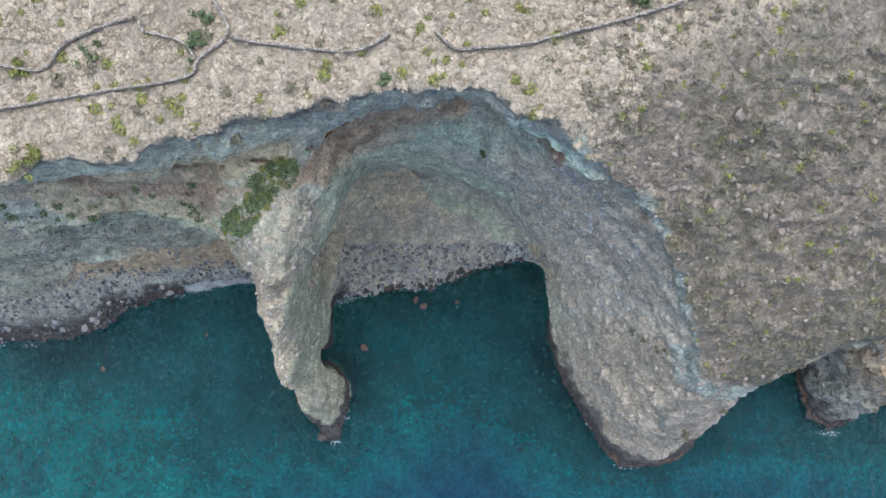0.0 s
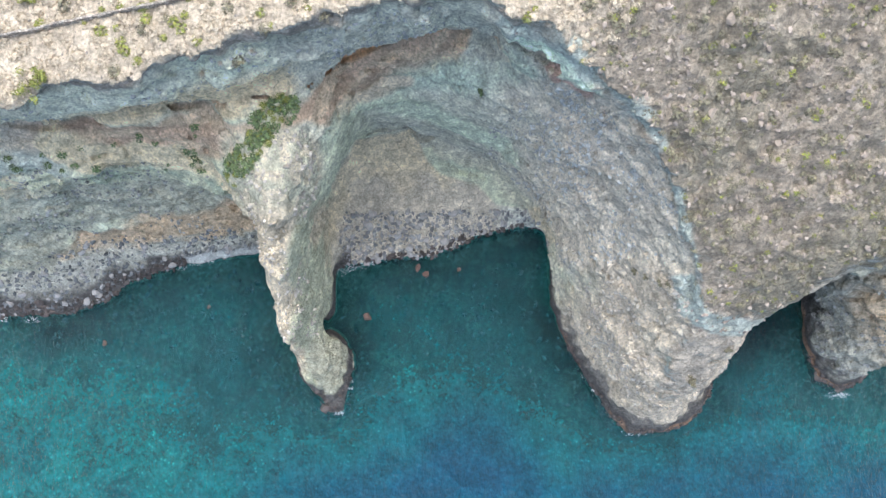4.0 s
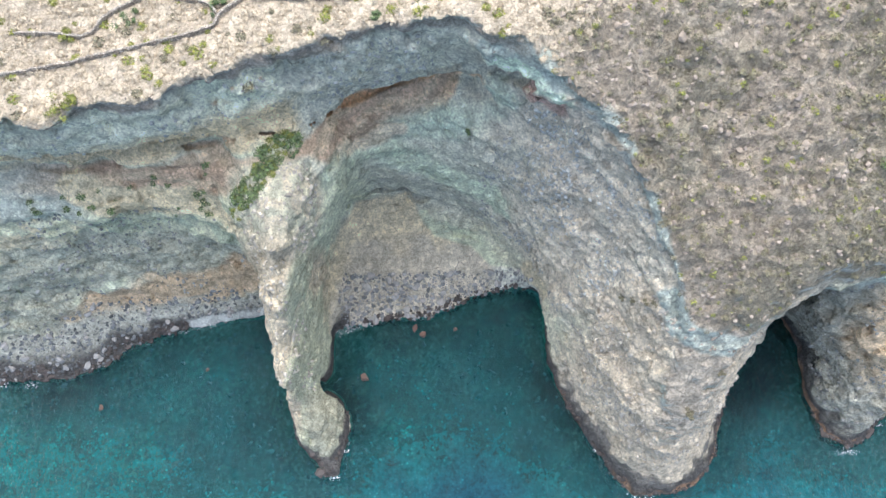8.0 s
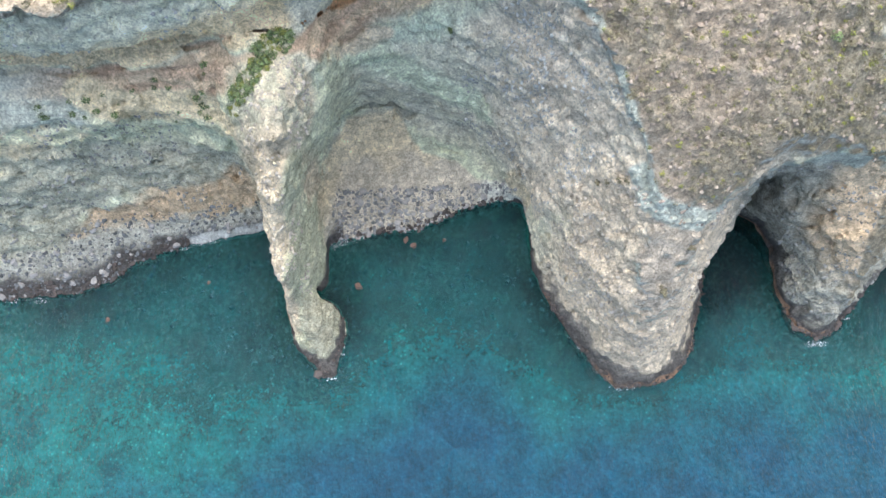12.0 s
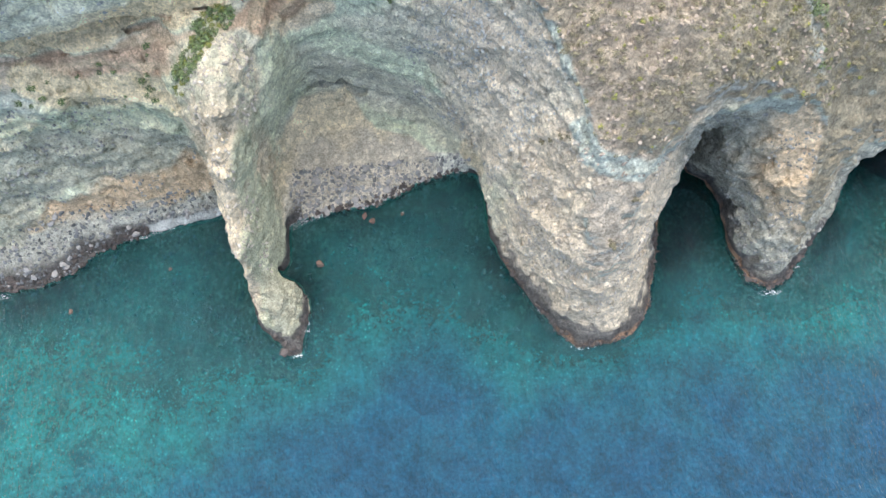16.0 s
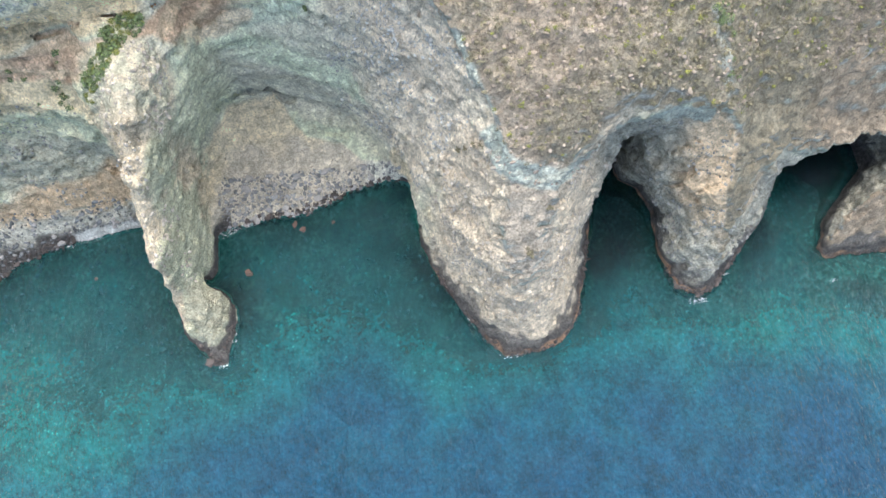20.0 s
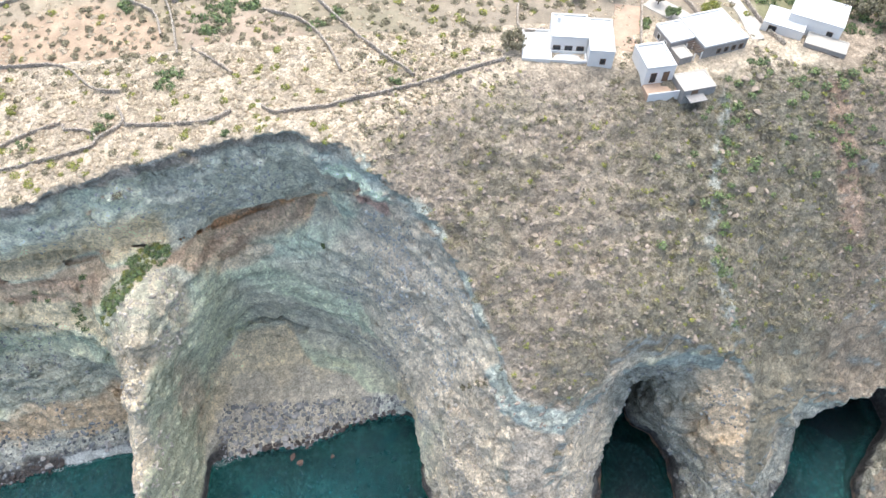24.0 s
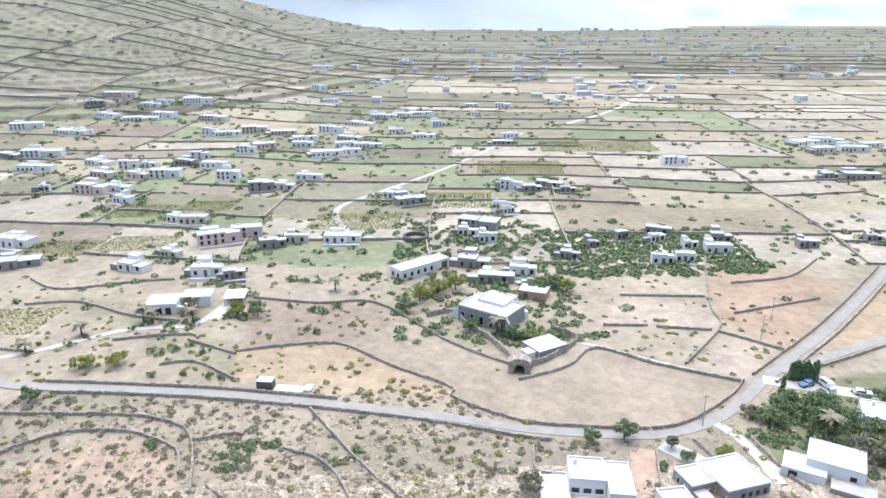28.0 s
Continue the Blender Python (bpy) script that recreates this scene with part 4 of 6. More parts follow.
def level(x, y):
    return float(inland(x, y)) if y > 103 else max(float(top_height(x, y)), 0.0)


# ---- the sea ----
def build_sea():
    def axis(lo, a, b, hi, fine):
        out = a - np.cumsum(fine * 1.25 ** np.arange(40))
        up = b + np.cumsum(fine * 1.25 ** np.arange(40))
        return np.concatenate([out[out > lo][::-1], np.arange(a, b, fine), up[up < hi]])
    xs, ys = axis(-2500, -130, 170, 2500, 1.5), axis(-2500, -40, 75, 80, 1.5)
    px, py = np.meshgrid(xs, ys, indexing="ij")
    away = -outline_distance(LEVELS[0] + EAST[0] + FAR_BACK, px, py)
    n = fbm(px, py, 0 * px, 30, 3)
    # a shelf of sand and stones, falling off to deep water along a slanting edge
    edge = np.interp(px, [-160, -110, -52, -20, 0, 37, 70, 120, 200], [-30, -18, -6, 4, 11, 5, 4, 4, 0])
    drop_off = ease(22, -26, py - edge + 16 * n)
    depth = np.clip(0.3 + 0.3 * np.clip(away, -3, 12) + 0.05 * np.clip(away - 12, 0, 100) + 2.0 * n * ease(4, 25, away), -2, 30) + 9.5 * drop_off
    sand = ease(-0.25, 0.45, fbm(px + 300, py, 0 * px, 26, 3) + 0.25) * ease(3, 14, away) * (1 - 0.75 * drop_off)
    # where the water colour is darkened to stand for the shade under cave roofs
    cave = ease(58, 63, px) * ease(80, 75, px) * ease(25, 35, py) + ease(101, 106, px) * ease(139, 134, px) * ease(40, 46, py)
    ny = len(ys)
    i, j = np.meshgrid(np.arange(len(xs) - 1), np.arange(ny - 1), indexing="ij")
    a = (i * ny + j).ravel()
    faces = np.stack([a, a + ny, a + ny + 1, a + 1], 1)
    top = mesh_from("sea", np.stack([px.ravel(), py.ravel(), 0 * px.ravel()], 1), faces, smooth=True)
    set_value(top, "depth", np.clip(depth.ravel() / 16, 0, 1))
    set_value(top, "sand", sand.ravel())
    set_value(top, "cave_shade", cave.ravel())
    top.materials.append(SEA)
    tagged(new("sea", top), "clear turquoise sea turning deep blue offshore", "sea", kind="structure")
    bottom = mesh_from("sea_bed", np.stack([px.ravel(), py.ravel(), -0.35 - np.clip(depth, 0, 30).ravel()], 1), faces, smooth=True)
    bottom.materials.append(BED)
    tagged(new("sea_bed", bottom), "pebbly sea bed with pale sand and dark weed", "sea bed", kind="structure")


build_sea()


# ---- distant mountains ----
def build_mountain(name, dist, xs, hs, colour, label, glow):
    x = np.linspace(-3200, 3600, 160)
    h = np.interp(x, xs, hs) + 14 * fbm(x, 0 * x, 0 * x + dist, 300, 4)
    rows = []
    for t in np.linspace(0, 1, 14):
        rows.append(np.stack([x, dist + 500 * t + 60 * vnoise(x, 0 * x + 900 * t, 0 * x, 250), 60 + (h - 60) * ease(0, 1, t) + 12 * vnoise(x, 0 * x + 700 * t, 0 * x, 120) * (1 - t)], 1))
    v = np.concatenate(rows)
    i, j = np.meshgrid(np.arange(13), np.arange(159), indexing="ij")
    a = (i * 160 + j).ravel()
    me = mesh_from(name, v, np.stack([a, a + 1, a + 161, a + 160], 1), smooth=True)
    # haze is painted in: a pale blue-grey colour that also glows by itself
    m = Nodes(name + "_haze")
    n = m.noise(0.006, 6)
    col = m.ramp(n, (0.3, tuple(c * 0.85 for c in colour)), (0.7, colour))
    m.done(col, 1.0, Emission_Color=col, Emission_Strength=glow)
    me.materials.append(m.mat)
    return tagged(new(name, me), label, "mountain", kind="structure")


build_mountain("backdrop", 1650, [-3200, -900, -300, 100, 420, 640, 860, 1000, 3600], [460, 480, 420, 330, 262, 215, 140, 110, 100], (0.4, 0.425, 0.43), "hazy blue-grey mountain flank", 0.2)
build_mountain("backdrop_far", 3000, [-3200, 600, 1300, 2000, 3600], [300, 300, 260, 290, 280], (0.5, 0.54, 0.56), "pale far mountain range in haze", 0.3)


# ---- roads, paths and dry-stone walls ----
def curve(points, step):
    """Evenly spaced places on a smooth line through the points."""
    p = np.array([points[0], *points, points[-1]], float)
    out = []
    for a, b, c, d in zip(p, p[1:], p[2:], p[3:]):
        n = max(int(np.linalg.norm(c - b) / step), 1)
        for t in np.arange(n) / n:
            out.append(0.5 * (2 * b + (c - a) * t + (2 * a - 5 * b + 4 * c - d) * t**2 + (3 * b - a - 3 * c + d) * t**3))
    return np.array(out + [p[-1]])


def strip(name, points, width, material, label, category, lift=0.12, kind="structure"):
    line = curve(points, 1.5)
    way = np.gradient(line, axis=0)
    way /= np.linalg.norm(way, axis=1)[:, None] + 1e-9
    side = np.stack([-way[:, 1], way[:, 0]], 1)
    cols = [-0.5, -0.46, 0.46, 0.5]
    v = []
    for k, (p, s) in enumerate(zip(line, side)):
        z = max(level(*(p + s * width * c)) for c in (-0.5, 0, 0.5)) + lift
        for c in cols:
            q = p + s * width * (c + 0.012 * vnoise(k * 1.7, c * 9, 0, 1.0))
            v.append((q[0], q[1], z - (0.4 if abs(c) == 0.5 else 0)))
    n = len(cols)
    f = [(k * n + j, (k + 1) * n + j, (k + 1) * n + j + 1, k * n + j + 1) for k in range(len(line) - 1) for j in range(n - 1)]
    me = mesh_from(name, v, np.array(f)[:, ::-1], smooth=False)
    me.materials.append(material)
    return tagged(new(name, me), label, category, kind=kind)


ROAD = [(-130, 168), (-100, 151), (-77, 143.5), (-68, 141.8), (-48.5, 140.3), (-21, 136.5), (6, 130), (29.6, 124), (43.9, 119.4), (55.8, 116.9), (70, 115.2), (80, 116.8), (88.4, 120.6),
        (97.8, 127.8), (107.5, 137), (123, 150), (138.5, 163), (157, 180), (190, 212), (240, 262), (330, 340)]
strip("road", ROAD, 3.0, ASPHALT, "narrow sun-bleached asphalt country road", "road")
strip("lane", [(87.4, 118.6), (89.6, 114), (90.6, 107), (91.0, 98)], 2.6, CONCRETE, "pale concrete lane down to the houses", "lane")
strip("forecourt", [(73, 112), (76.5, 108), (79, 104.5)], 5.0, CONCRETE, "pale concrete forecourt beside the road", "driveway")
strip("driveway", [(-110, 150), (-84, 158), (-70, 166), (-60, 172), (-50, 174), (-42, 174.5), (-38.5, 180), (-36, 189)], 2.4, CONCRETE, "pale concrete drive between stone walls", "driveway")
strip("turning_place", [(-37.5, 179), (-35, 186), (-34, 192)], 5.5, CONCRETE, "pale paved turning place before a villa", "driveway")
strip("earth_yard", [(68.5, 110.5), (66.5, 103), (64.5, 96.5)], 6.0, EARTH, "bare red earth yard beside the white villa", "yard")
strip("farm_track", [(102, 136.5), (84, 147.5), (71, 157), (62, 160)], 1.6, CONCRETE, "pale dusty farm track along a wall", "track")
strip("village_lane", [(20, 250), (-2, 262), (-12, 300), (5, 330), (25, 360), (60, 420), (110, 520)], 3.0, CONCRETE, "pale village lane winding past vineyards", "lane")
strip("side_road", [(114, 140.5), (132, 148.5), (155, 158.5), (200, 175)], 3.0, ASPHALT, "dusty side road between dark walls", "road")
strip("valley_road", [(150, 560), (210, 640), (245, 700), (330, 860)], 5.0, CONCRETE, "pale valley road far off", "road")

WALLS = [
    [(-75, 77), (-60.8, 79.2), (-56.3, 79.9), (-46.6, 81.1), (-35.0, 82.4), (-33.1, 84.6), (-29.3, 87.7), (-31.1, 92.0)],
    [(-66, 85.2), (-60.6, 84.9), (-54.5, 84.3), (-51.3, 87.5), (-44.8, 89.7), (-41.7, 90.2)],
    [(-41, 89.8), (-40.6, 88.6), (-37.2, 87.6), (-34.9, 86.6), (-33.5, 84.6)],
    [(-28.9, 87.2), (-26.0, 86.5), (-15.3, 84.9), (-11.8, 85.3), (-9.1, 86.7)],
    [(-3.6, 87.0), (-1.6, 84.9), (0.4, 84.6), (7.1, 85.1), (9.1, 85.7), (15.1, 87.0), (21.8, 88.8), (30, 91.5), (41.3, 95.4)],
    [(-97, 192.5), (-81, 193.3), (-61.1, 181.9), (-45.8, 177.8)],
    [(-67, 119), (-61.1, 123), (-53.2, 125.5), (-44.3, 125), (-37.7, 123.4), (-28.4, 117.8), (-25.5, 110.1)],
    [(-21.4, 104.2), (-25.8, 120.4), (-32.2, 126.9), (-45.8, 130.4), (-71.6, 132)],
    [(-18.7, 105.5), (-9.8, 96.5)],
    [(-58.3, 107.1), (-44.8, 105.1), (-36.8, 97.8), (-31.3, 96)],
    [(-24.6, 120.2), (-18.6, 121.5), (-14.8, 121.1)],
    [(-5.4, 115), (2.3, 110.5), (7.4, 103.3), (10.6, 94)],
    [(-1.9, 129.4), (4, 119.8), (8.7, 112), (16.5, 100.6), (24, 91.8)],
    [(-25, 158.2), (-10.8, 161.4), (-1.9, 161.8), (4.3, 159.6), (16.3, 148), (30.5, 136.8), (31, 132.1), (44.5, 122.2), (56.8, 119.2), (73, 117.6), (82.8, 120.4), (95.5, 129.6), (102.1, 136.8)],
    [(-39.7, 165.2), (-24.7, 156.6)],
    [(-42.8, 151.5), (-33.9, 152.5), (-22.3, 143.3)],
    [(-106.4, 214.6), (-92, 204.7), (-69.7, 210.1), (-57.9, 211.8)],
    [(-28.3, 194.8), (-7.5, 189.7), (11, 188.5), (31.3, 161.1), (47.6, 146.2)],
    [(47.4, 139.5), (55.7, 142.9), (62.2, 147), (70.7, 155.3), (83.9, 145.9), (101.8, 135.8)],
    [(91.1, 145.5), (106.3, 162.5), (111.6, 171.3), (113.7, 183.1), (131.9, 231)],
    [(88, 192), (114.6, 189.4)],
    [(76.5, 169.6), (89.2, 169)],
    [(91.4, 168.1), (106.4, 165)],
    [(107.7, 164.2), (120.4, 151.4)],
    [(122, 141.2), (134, 146.2), (156, 155.8), (195, 170.4)],
    [(-64, 139.2), (-48, 138.2), (-21, 134.3), (5.5, 128), (29, 121.4), (43, 116.2), (50, 114.2)],
    [(-67, 144), (-48, 142.4), (-21, 138.6), (4, 133)],
    [(109.4, 135), (124.9, 148), (140.4, 161), (158.9, 178), (191.9, 210)],
    [(105.6, 139.2), (121.1, 152), (136.6, 165), (155.1, 182), (188.1, 214)],
    [(71.4, 111.5), (67.5, 97)],
    [(80, 113), (81.5, 105), (77, 104)],
    [(92.2, 113), (93.2, 104), (95.5, 96)],
    [(46, 112), (45.3, 104), (50, 103.5)],
    [(75, 214), (95, 227), (128, 227)],
    [(-115, 178), (-95, 165), (-78, 160)],
    [(-60, 166), (-50, 168), (-40, 168.5), (-37, 166)],
    [(128, 200), (150, 205), (170, 222)],
    [(118, 176), (150, 186)],
]


def stone_wall(points, high=0.8, thick=0.42):
    line = curve(points, 0.6)
    way = np.gradient(line, axis=0)
    way /= np.linalg.norm(way, axis=1)[:, None] + 1e-9
    side = np.stack([-way[:, 1], way[:, 0]], 1)
    v = []
    for p, s in zip(line, side):
        if p[1] < 103:
            hit, _ = drop(p[0], p[1])
            z = hit.z if hit else level(*p)
        else:
            z = level(*p)
        h = high * (0.8 + 0.35 * rng.rand())
        for c, zz in ((-0.55, -0.5), (-0.5, h * 0.5), (-0.38, h), (0.0, h + 0.12 * rng.rand()), (0.38, h), (0.5, h * 0.5), (0.55, -0.5)):
            q = p + s * thick * (c + 0.12 * (rng.rand() - 0.5)) + way[0] * 0.12 * (rng.rand() - 0.5)
            v.append((q[0], q[1], z + zz + 0.1 * (rng.rand() - 0.5)))
    f = [(k * 7 + j, (k + 1) * 7 + j, (k + 1) * 7 + j + 1, k * 7 + j + 1) for k in range(len(line) - 1) for j in range(6)]
    me = mesh_from("dry_stone_wall", v, np.array(f)[:, ::-1])
    me.materials.append(FIELD_STONE)
    return tagged(new("dry_stone_wall", me), "low dry-stone field wall of dark lava rubble", "stone wall", "field walls", "structure")


def field_stone():
    m = Nodes("field_stone")
    cell = m.voronoi(2.6)
    edge = m.voronoi(2.6, None, "DISTANCE_TO_EDGE")
    col = m.ramp(cell.outputs["Color"], (0.15, (0.3, 0.25, 0.2)), (0.55, (0.43, 0.37, 0.295)), (0.9, (0.56, 0.49, 0.4)))
    col = m.mix(1.0, col, m.ramp(edge.outputs["Distance"], (0.0, 0.3), (0.12, 1.0)), "MULTIPLY")
    return m.done(col, 0.95, m.bump(edge.outputs["Distance"], 0.8, 0.3))


FIELD_STONE = field_stone()
for points in WALLS:
    stone_wall(points)
for points in ([(26, 178), (33.6, 180.4), (37.8, 170.1), (43.2, 160.8), (47.5, 149.5)], [(51, 146), (56, 149), (63.5, 156), (66.5, 161.5), (61, 168)]):
    stone_wall(points, 1.7, 0.6)


def plot_walls():
    """The walls round the fields of the plain, all in one."""
    vs, fs, n = [], [], 0
    for u0, v0, u1, v1, pick in PLOTS:
        if v0 > 1300 or abs(u0 - 60) > 120 + 0.75 * v0:
            continue
        for a, b in (((u0, v0), (u1, v0)), ((u0, v0), (u0, v1))):
            k = max(int(np.hypot(b[0] - a[0], b[1] - a[1]) / (4 + 0.01 * v0)), 2)
            if rng.rand() < 0.25:
                continue
            us, ws = np.linspace(a[0], b[0], k), np.linspace(a[1], b[1], k)
            px, py = bend(us, ws)
            pz = inland(px, py)
            dx, dy = (0, 0.3) if a[1] == b[1] else (0.3, 0)
            for i in range(k):
                h = 0.8 + 0.5 * rng.rand()
                vs += [(px[i] - dx, py[i] - dy, pz[i] - 1), (px[i] - dx, py[i] - dy, pz[i] + h), (px[i] + dx, py[i] + dy, pz[i] + h), (px[i] + dx, py[i] + dy, pz[i] - 1)]
            fs += [(n + 4 * i + j, n + 4 * i + 4 + j, n + 4 * i + 5 + j, n + 4 * i + 1 + j) for i in range(k - 1) for j in range(3)]
            n += 4 * k
    me = mesh_from("field_boundary_walls", vs, fs)
    me.materials.append(FIELD_STONE)
    tagged(new("field_boundary_walls", me), "dark rubble walls round the fields of the plain", "stone wall", kind="stuff")


plot_walls()


# ---- houses ----
def opening(parent, x, y, z, w, h, face, frame_mat=None, name="window"):
    """A framed window or door on a wall; face is 'x' or 'y', with the sign of its outward side."""
    sgn = -1 if face[0] == "-" else 1
    out = 0.05 * sgn
    def slab(bm, a0, a1, z0, z1, d0, d1):
        if face[1] == "y":
            return box(bm, x + a0, y + min(d0 * sgn, d1 * sgn), z0, x + a1, y + max(d0 * sgn, d1 * sgn), z1)
        return box(bm, x + min(d0 * sgn, d1 * sgn), y + a0, z0, x + max(d0 * sgn, d1 * sgn), y + a1, z1)
    bm = bmesh.new()
    t = 0.09
    slab(bm, -w / 2 - t, -w / 2, z - t, z + h + t, -0.05, 0.06)
    slab(bm, w / 2, w / 2 + t, z - t, z + h + t, -0.05, 0.06)
    slab(bm, -w / 2, w / 2, z + h, z + h + t, -0.05, 0.06)
    slab(bm, -w / 2, w / 2, z - t, z, -0.05, 0.09)
    ob = part(name, bm, frame_mat or WOOD, parent)
    part("pane" if name == "window" else "leaf", slab(bmesh.new(), -w / 2, w / 2, z, z + h, -0.03, 0.02), GLASS if name == "window" else WOOD, ob)
    return ob


def block(parent, x0, y0, x1, y1, z0, z1, wall_mat, roof_mat, rim=0.35, name="wall_block"):
    """Walls of one block with a flat roof behind a low rounded parapet."""
    bm = boxed(x0, y0, z0, x1, y1, z1, bevel=0.06)
    body = part(name, bm, wall_mat, parent)
    bm = bmesh.new()
    t = 0.3
    for a in ((x0 - 0.02, y0 - 0.02, x1 + 0.02, y0 + t), (x0 - 0.02, y1 - t, x1 + 0.02, y1 + 0.02), (x0 - 0.02, y0 + t, x0 + t, y1 - t), (x1 - t, y0 + t, x1 + 0.02, y1 - t)):
        box(bm, a[0], a[1], z1 - 0.05, a[2], a[3], z1 + rim, bevel=0.05)
    part("parapet", bm, roof_mat, body)
    bm = bmesh.new()
    n = 6
    grid = [[bm.verts.new((x0 + t + (x1 - x0 - 2 * t) * i / n, y0 + t + (y1 - y0 - 2 * t) * j / n,
             z1 + 0.02 + 0.22 * math.sin(math.pi * i / n) * math.sin(math.pi * j / n))) for j in range(n + 1)] for i in range(n + 1)]
    for i in range(n):
        for j in range(n):
            bm.faces.new((grid[i][j], grid[i + 1][j], grid[i + 1][j + 1], grid[i][j + 1]))
    part("roof", bm, roof_mat, body)
    return body


def pergola(parent, x0, y0, x1, y1, z0, z1):
    for x in (x0, x1):
        for y in (y0, y1):
            part("post", boxed(x - 0.1, y - 0.1, z0, x + 0.1, y + 0.1, z1), WHITE, parent)
    for k in range(6):
        y = y0 + (y1 - y0) * k / 5
        part("beam", boxed(x0 - 0.2, y - 0.05, z1, x1 + 0.2, y + 0.05, z1 + 0.14), WOOD, parent)


# white villa with a terrace on the rim
h = thing("villa", pose(53.5, 98.5, 74.6, 0, 0, -9), "white cubic two-storey villa with terrace above the slope", "house", "houses on the rim")
block(h, -8.5, -5.0, -3.2, 4.0, -2.0, 1.6, WHITE, ROOF, 0.5, "terrace_block")
b = block(h, -3.2, -1.6, 3.6, 5.5, -2.0, 4.4, WHITE, ROOF, 0.4)
for k in range(3):
    opening(b, -2.0 + 2.2 * k, -1.6, 0.6, 1.3, 2.1, "-y")
block(h, -3.2, -4.6, 3.6, -1.7, -2.0, 1.2, WHITE, ROOF, 0.6, "loggia")
b = block(h, 3.7, -5.2, 8.3, 4.6, -2.6, 4.5, WHITE, ROOF, 0.3)
opening(b, 6.4, -5.2, 1.9, 0.9, 1.1, "-y")
opening(b, 8.3, -1.0, 1.9, 0.9, 1.1, "+x")
part("chimney", boxed(-2.2, 3.0, 4.4, -1.5, 3.7, 5.6, bevel=0.05), WHITE, h)
part("retaining_wall", boxed(-10, -5.6, -3.5, 9.5, -5.2, -0.6, bevel=0.05), LAVA, h, "dark lava-stone retaining wall")

# grey stone villa with a white roof
h = thing("stone_villa", pose(79.5, 98.0, 75.4, 0, 0, 14), "low grey stone villa with white roof and sunk patio", "house", "houses on the rim")
b = block(h, -2.4, -4.4, 7.0, 5.2, -1.2, 3.0, GREY_BLOCK, ROOF)
for k in range(4):
    opening(b, 1.0 + 1.6 * k, -4.4, 1.2, 0.7, 0.9, "-y")
b = block(h, -7.6, -1.0, -2.5, 4.8, -1.2, 2.8, GREY_BLOCK, ROOF)
opening(b, -7.6, 0.6, 0.9, 0.9, 1.2, "-x", WHITE)
opening(b, -7.6, 3.0, 0.9, 0.9, 1.2, "-x", WHITE)
block(h, -7.4, -4.6, -4.6, -1.1, -1.2, 1.9, GREY_BLOCK, CONCRETE, 0.15, "porch")
pergola(h, -4.2, -4.4, -2.7, -1.4, 0.0, 2.4)
part("patio", boxed(-4.6, -5.2, -1.4, -2.4, -1.0, 0.0), CONCRETE, h)
part("terrace_wall", boxed(-8.2, -6.2, -3.0, 7.4, -5.8, -0.3, bevel=0.04), LAVA, h)
part("step_wall", boxed(-9.6, -3.0, -3.0, -8.0, 3.0, 0.4, bevel=0.1), WHITE, h)

h = thing("guest_house", pose(68.6, 89.5, 75.0, 0, 0, 6), "white guest house with a red-tiled terrace below the villa", "house", "houses on the rim")
b = block(h, -2.8, -1.4, 2.8, 5.4, -2.5, 3.4, WHITE, ROOF, 0.45)
opening(b, -1.2, -1.4, 0.4, 1.0, 2.0, "-y")
opening(b, 1.2, -1.4, 0.4, 1.0, 2.0, "-y", name="door")
part("terrace", boxed(-2.9, -4.6, -2.5, 2.9, -1.4, 0.0), EARTH, h, "red-tiled terrace floor")
part("terrace_parapet", boxed(-3.0, -4.8, -2.6, 3.0, -4.6, 0.7, bevel=0.03), WHITE, h)
h = thing("outbuilding", pose(75.0, 86.8, 74.0, 0, 0, 10), "small pale outbuilding with a flat concrete roof", "shed", "houses on the rim")
b = block(h, -3.2, -2.4, 3.2, 2.4, -2.5, 2.4, GREY_BLOCK, CONCRETE, 0.12)
opening(b, -1.0, -2.4, 0.2, 1.1, 2.0, "-y", name="door")
part("lean_to_roof", boxed(-2.6, -4.4, 1.2, 0.8, -2.4, 1.35), GREY_BLOCK, h)

h = thing("corner_villa", pose(102.5, 101.0, 75.0, 0, 0, -33), "split-level villa of white roofs and grey stone walls", "house", "houses on the rim")
b = block(h, -4.5, -2.5, 5.5, 5.5, -1.5, 4.2, WHITE, ROOF, 0.2)
opening(b, 3.6, -2.5, 1.5, 1.0, 1.3, "-y")
b = block(h, -8.5, -5.0, -0.8, 1.0, -2.0, 2.6, WHITE, ROOF, 0.2)
opening(b, -6.5, -5.0, 0.6, 1.4, 1.6, "-y")
b = block(h, 0.0, -6.6, 7.6, -2.6, -3.0, 1.8, GREY_BLOCK, CONCRETE, 0.15)
for k in range(3):
    opening(b, 1.4 + 2.3 * k, -6.6, -0.4, 1.1, 1.3, "-y")
block(h, -11.2, -7.0, -8.6, -2.0, -2.0, 1.0, GREY_BLOCK, CONCRETE, 0.1, "porch")

h = thing("garden_villa", pose(124.5, 116.5, 75.4, 0, 0, -28), "white villa among dark garden trees", "house", "houses on the rim")
b = block(h, -5.5, -4.0, 5.5, 4.0, -1.0, 3.6, WHITE, ROOF, 0.3)
for k in range(4):
    opening(b, -4 + 2.6 * k, -4.0, 0.8, 1.1, 1.5, "-y")
block(h, 5.6, -5.2, 9.0, 1.0, -1.0, 2.6, WHITE, ROOF, 0.25, "wing")
part("chimney", boxed(-3.4, 1.4, 3.6, -2.7, 2.1, 4.8), WHITE, h)

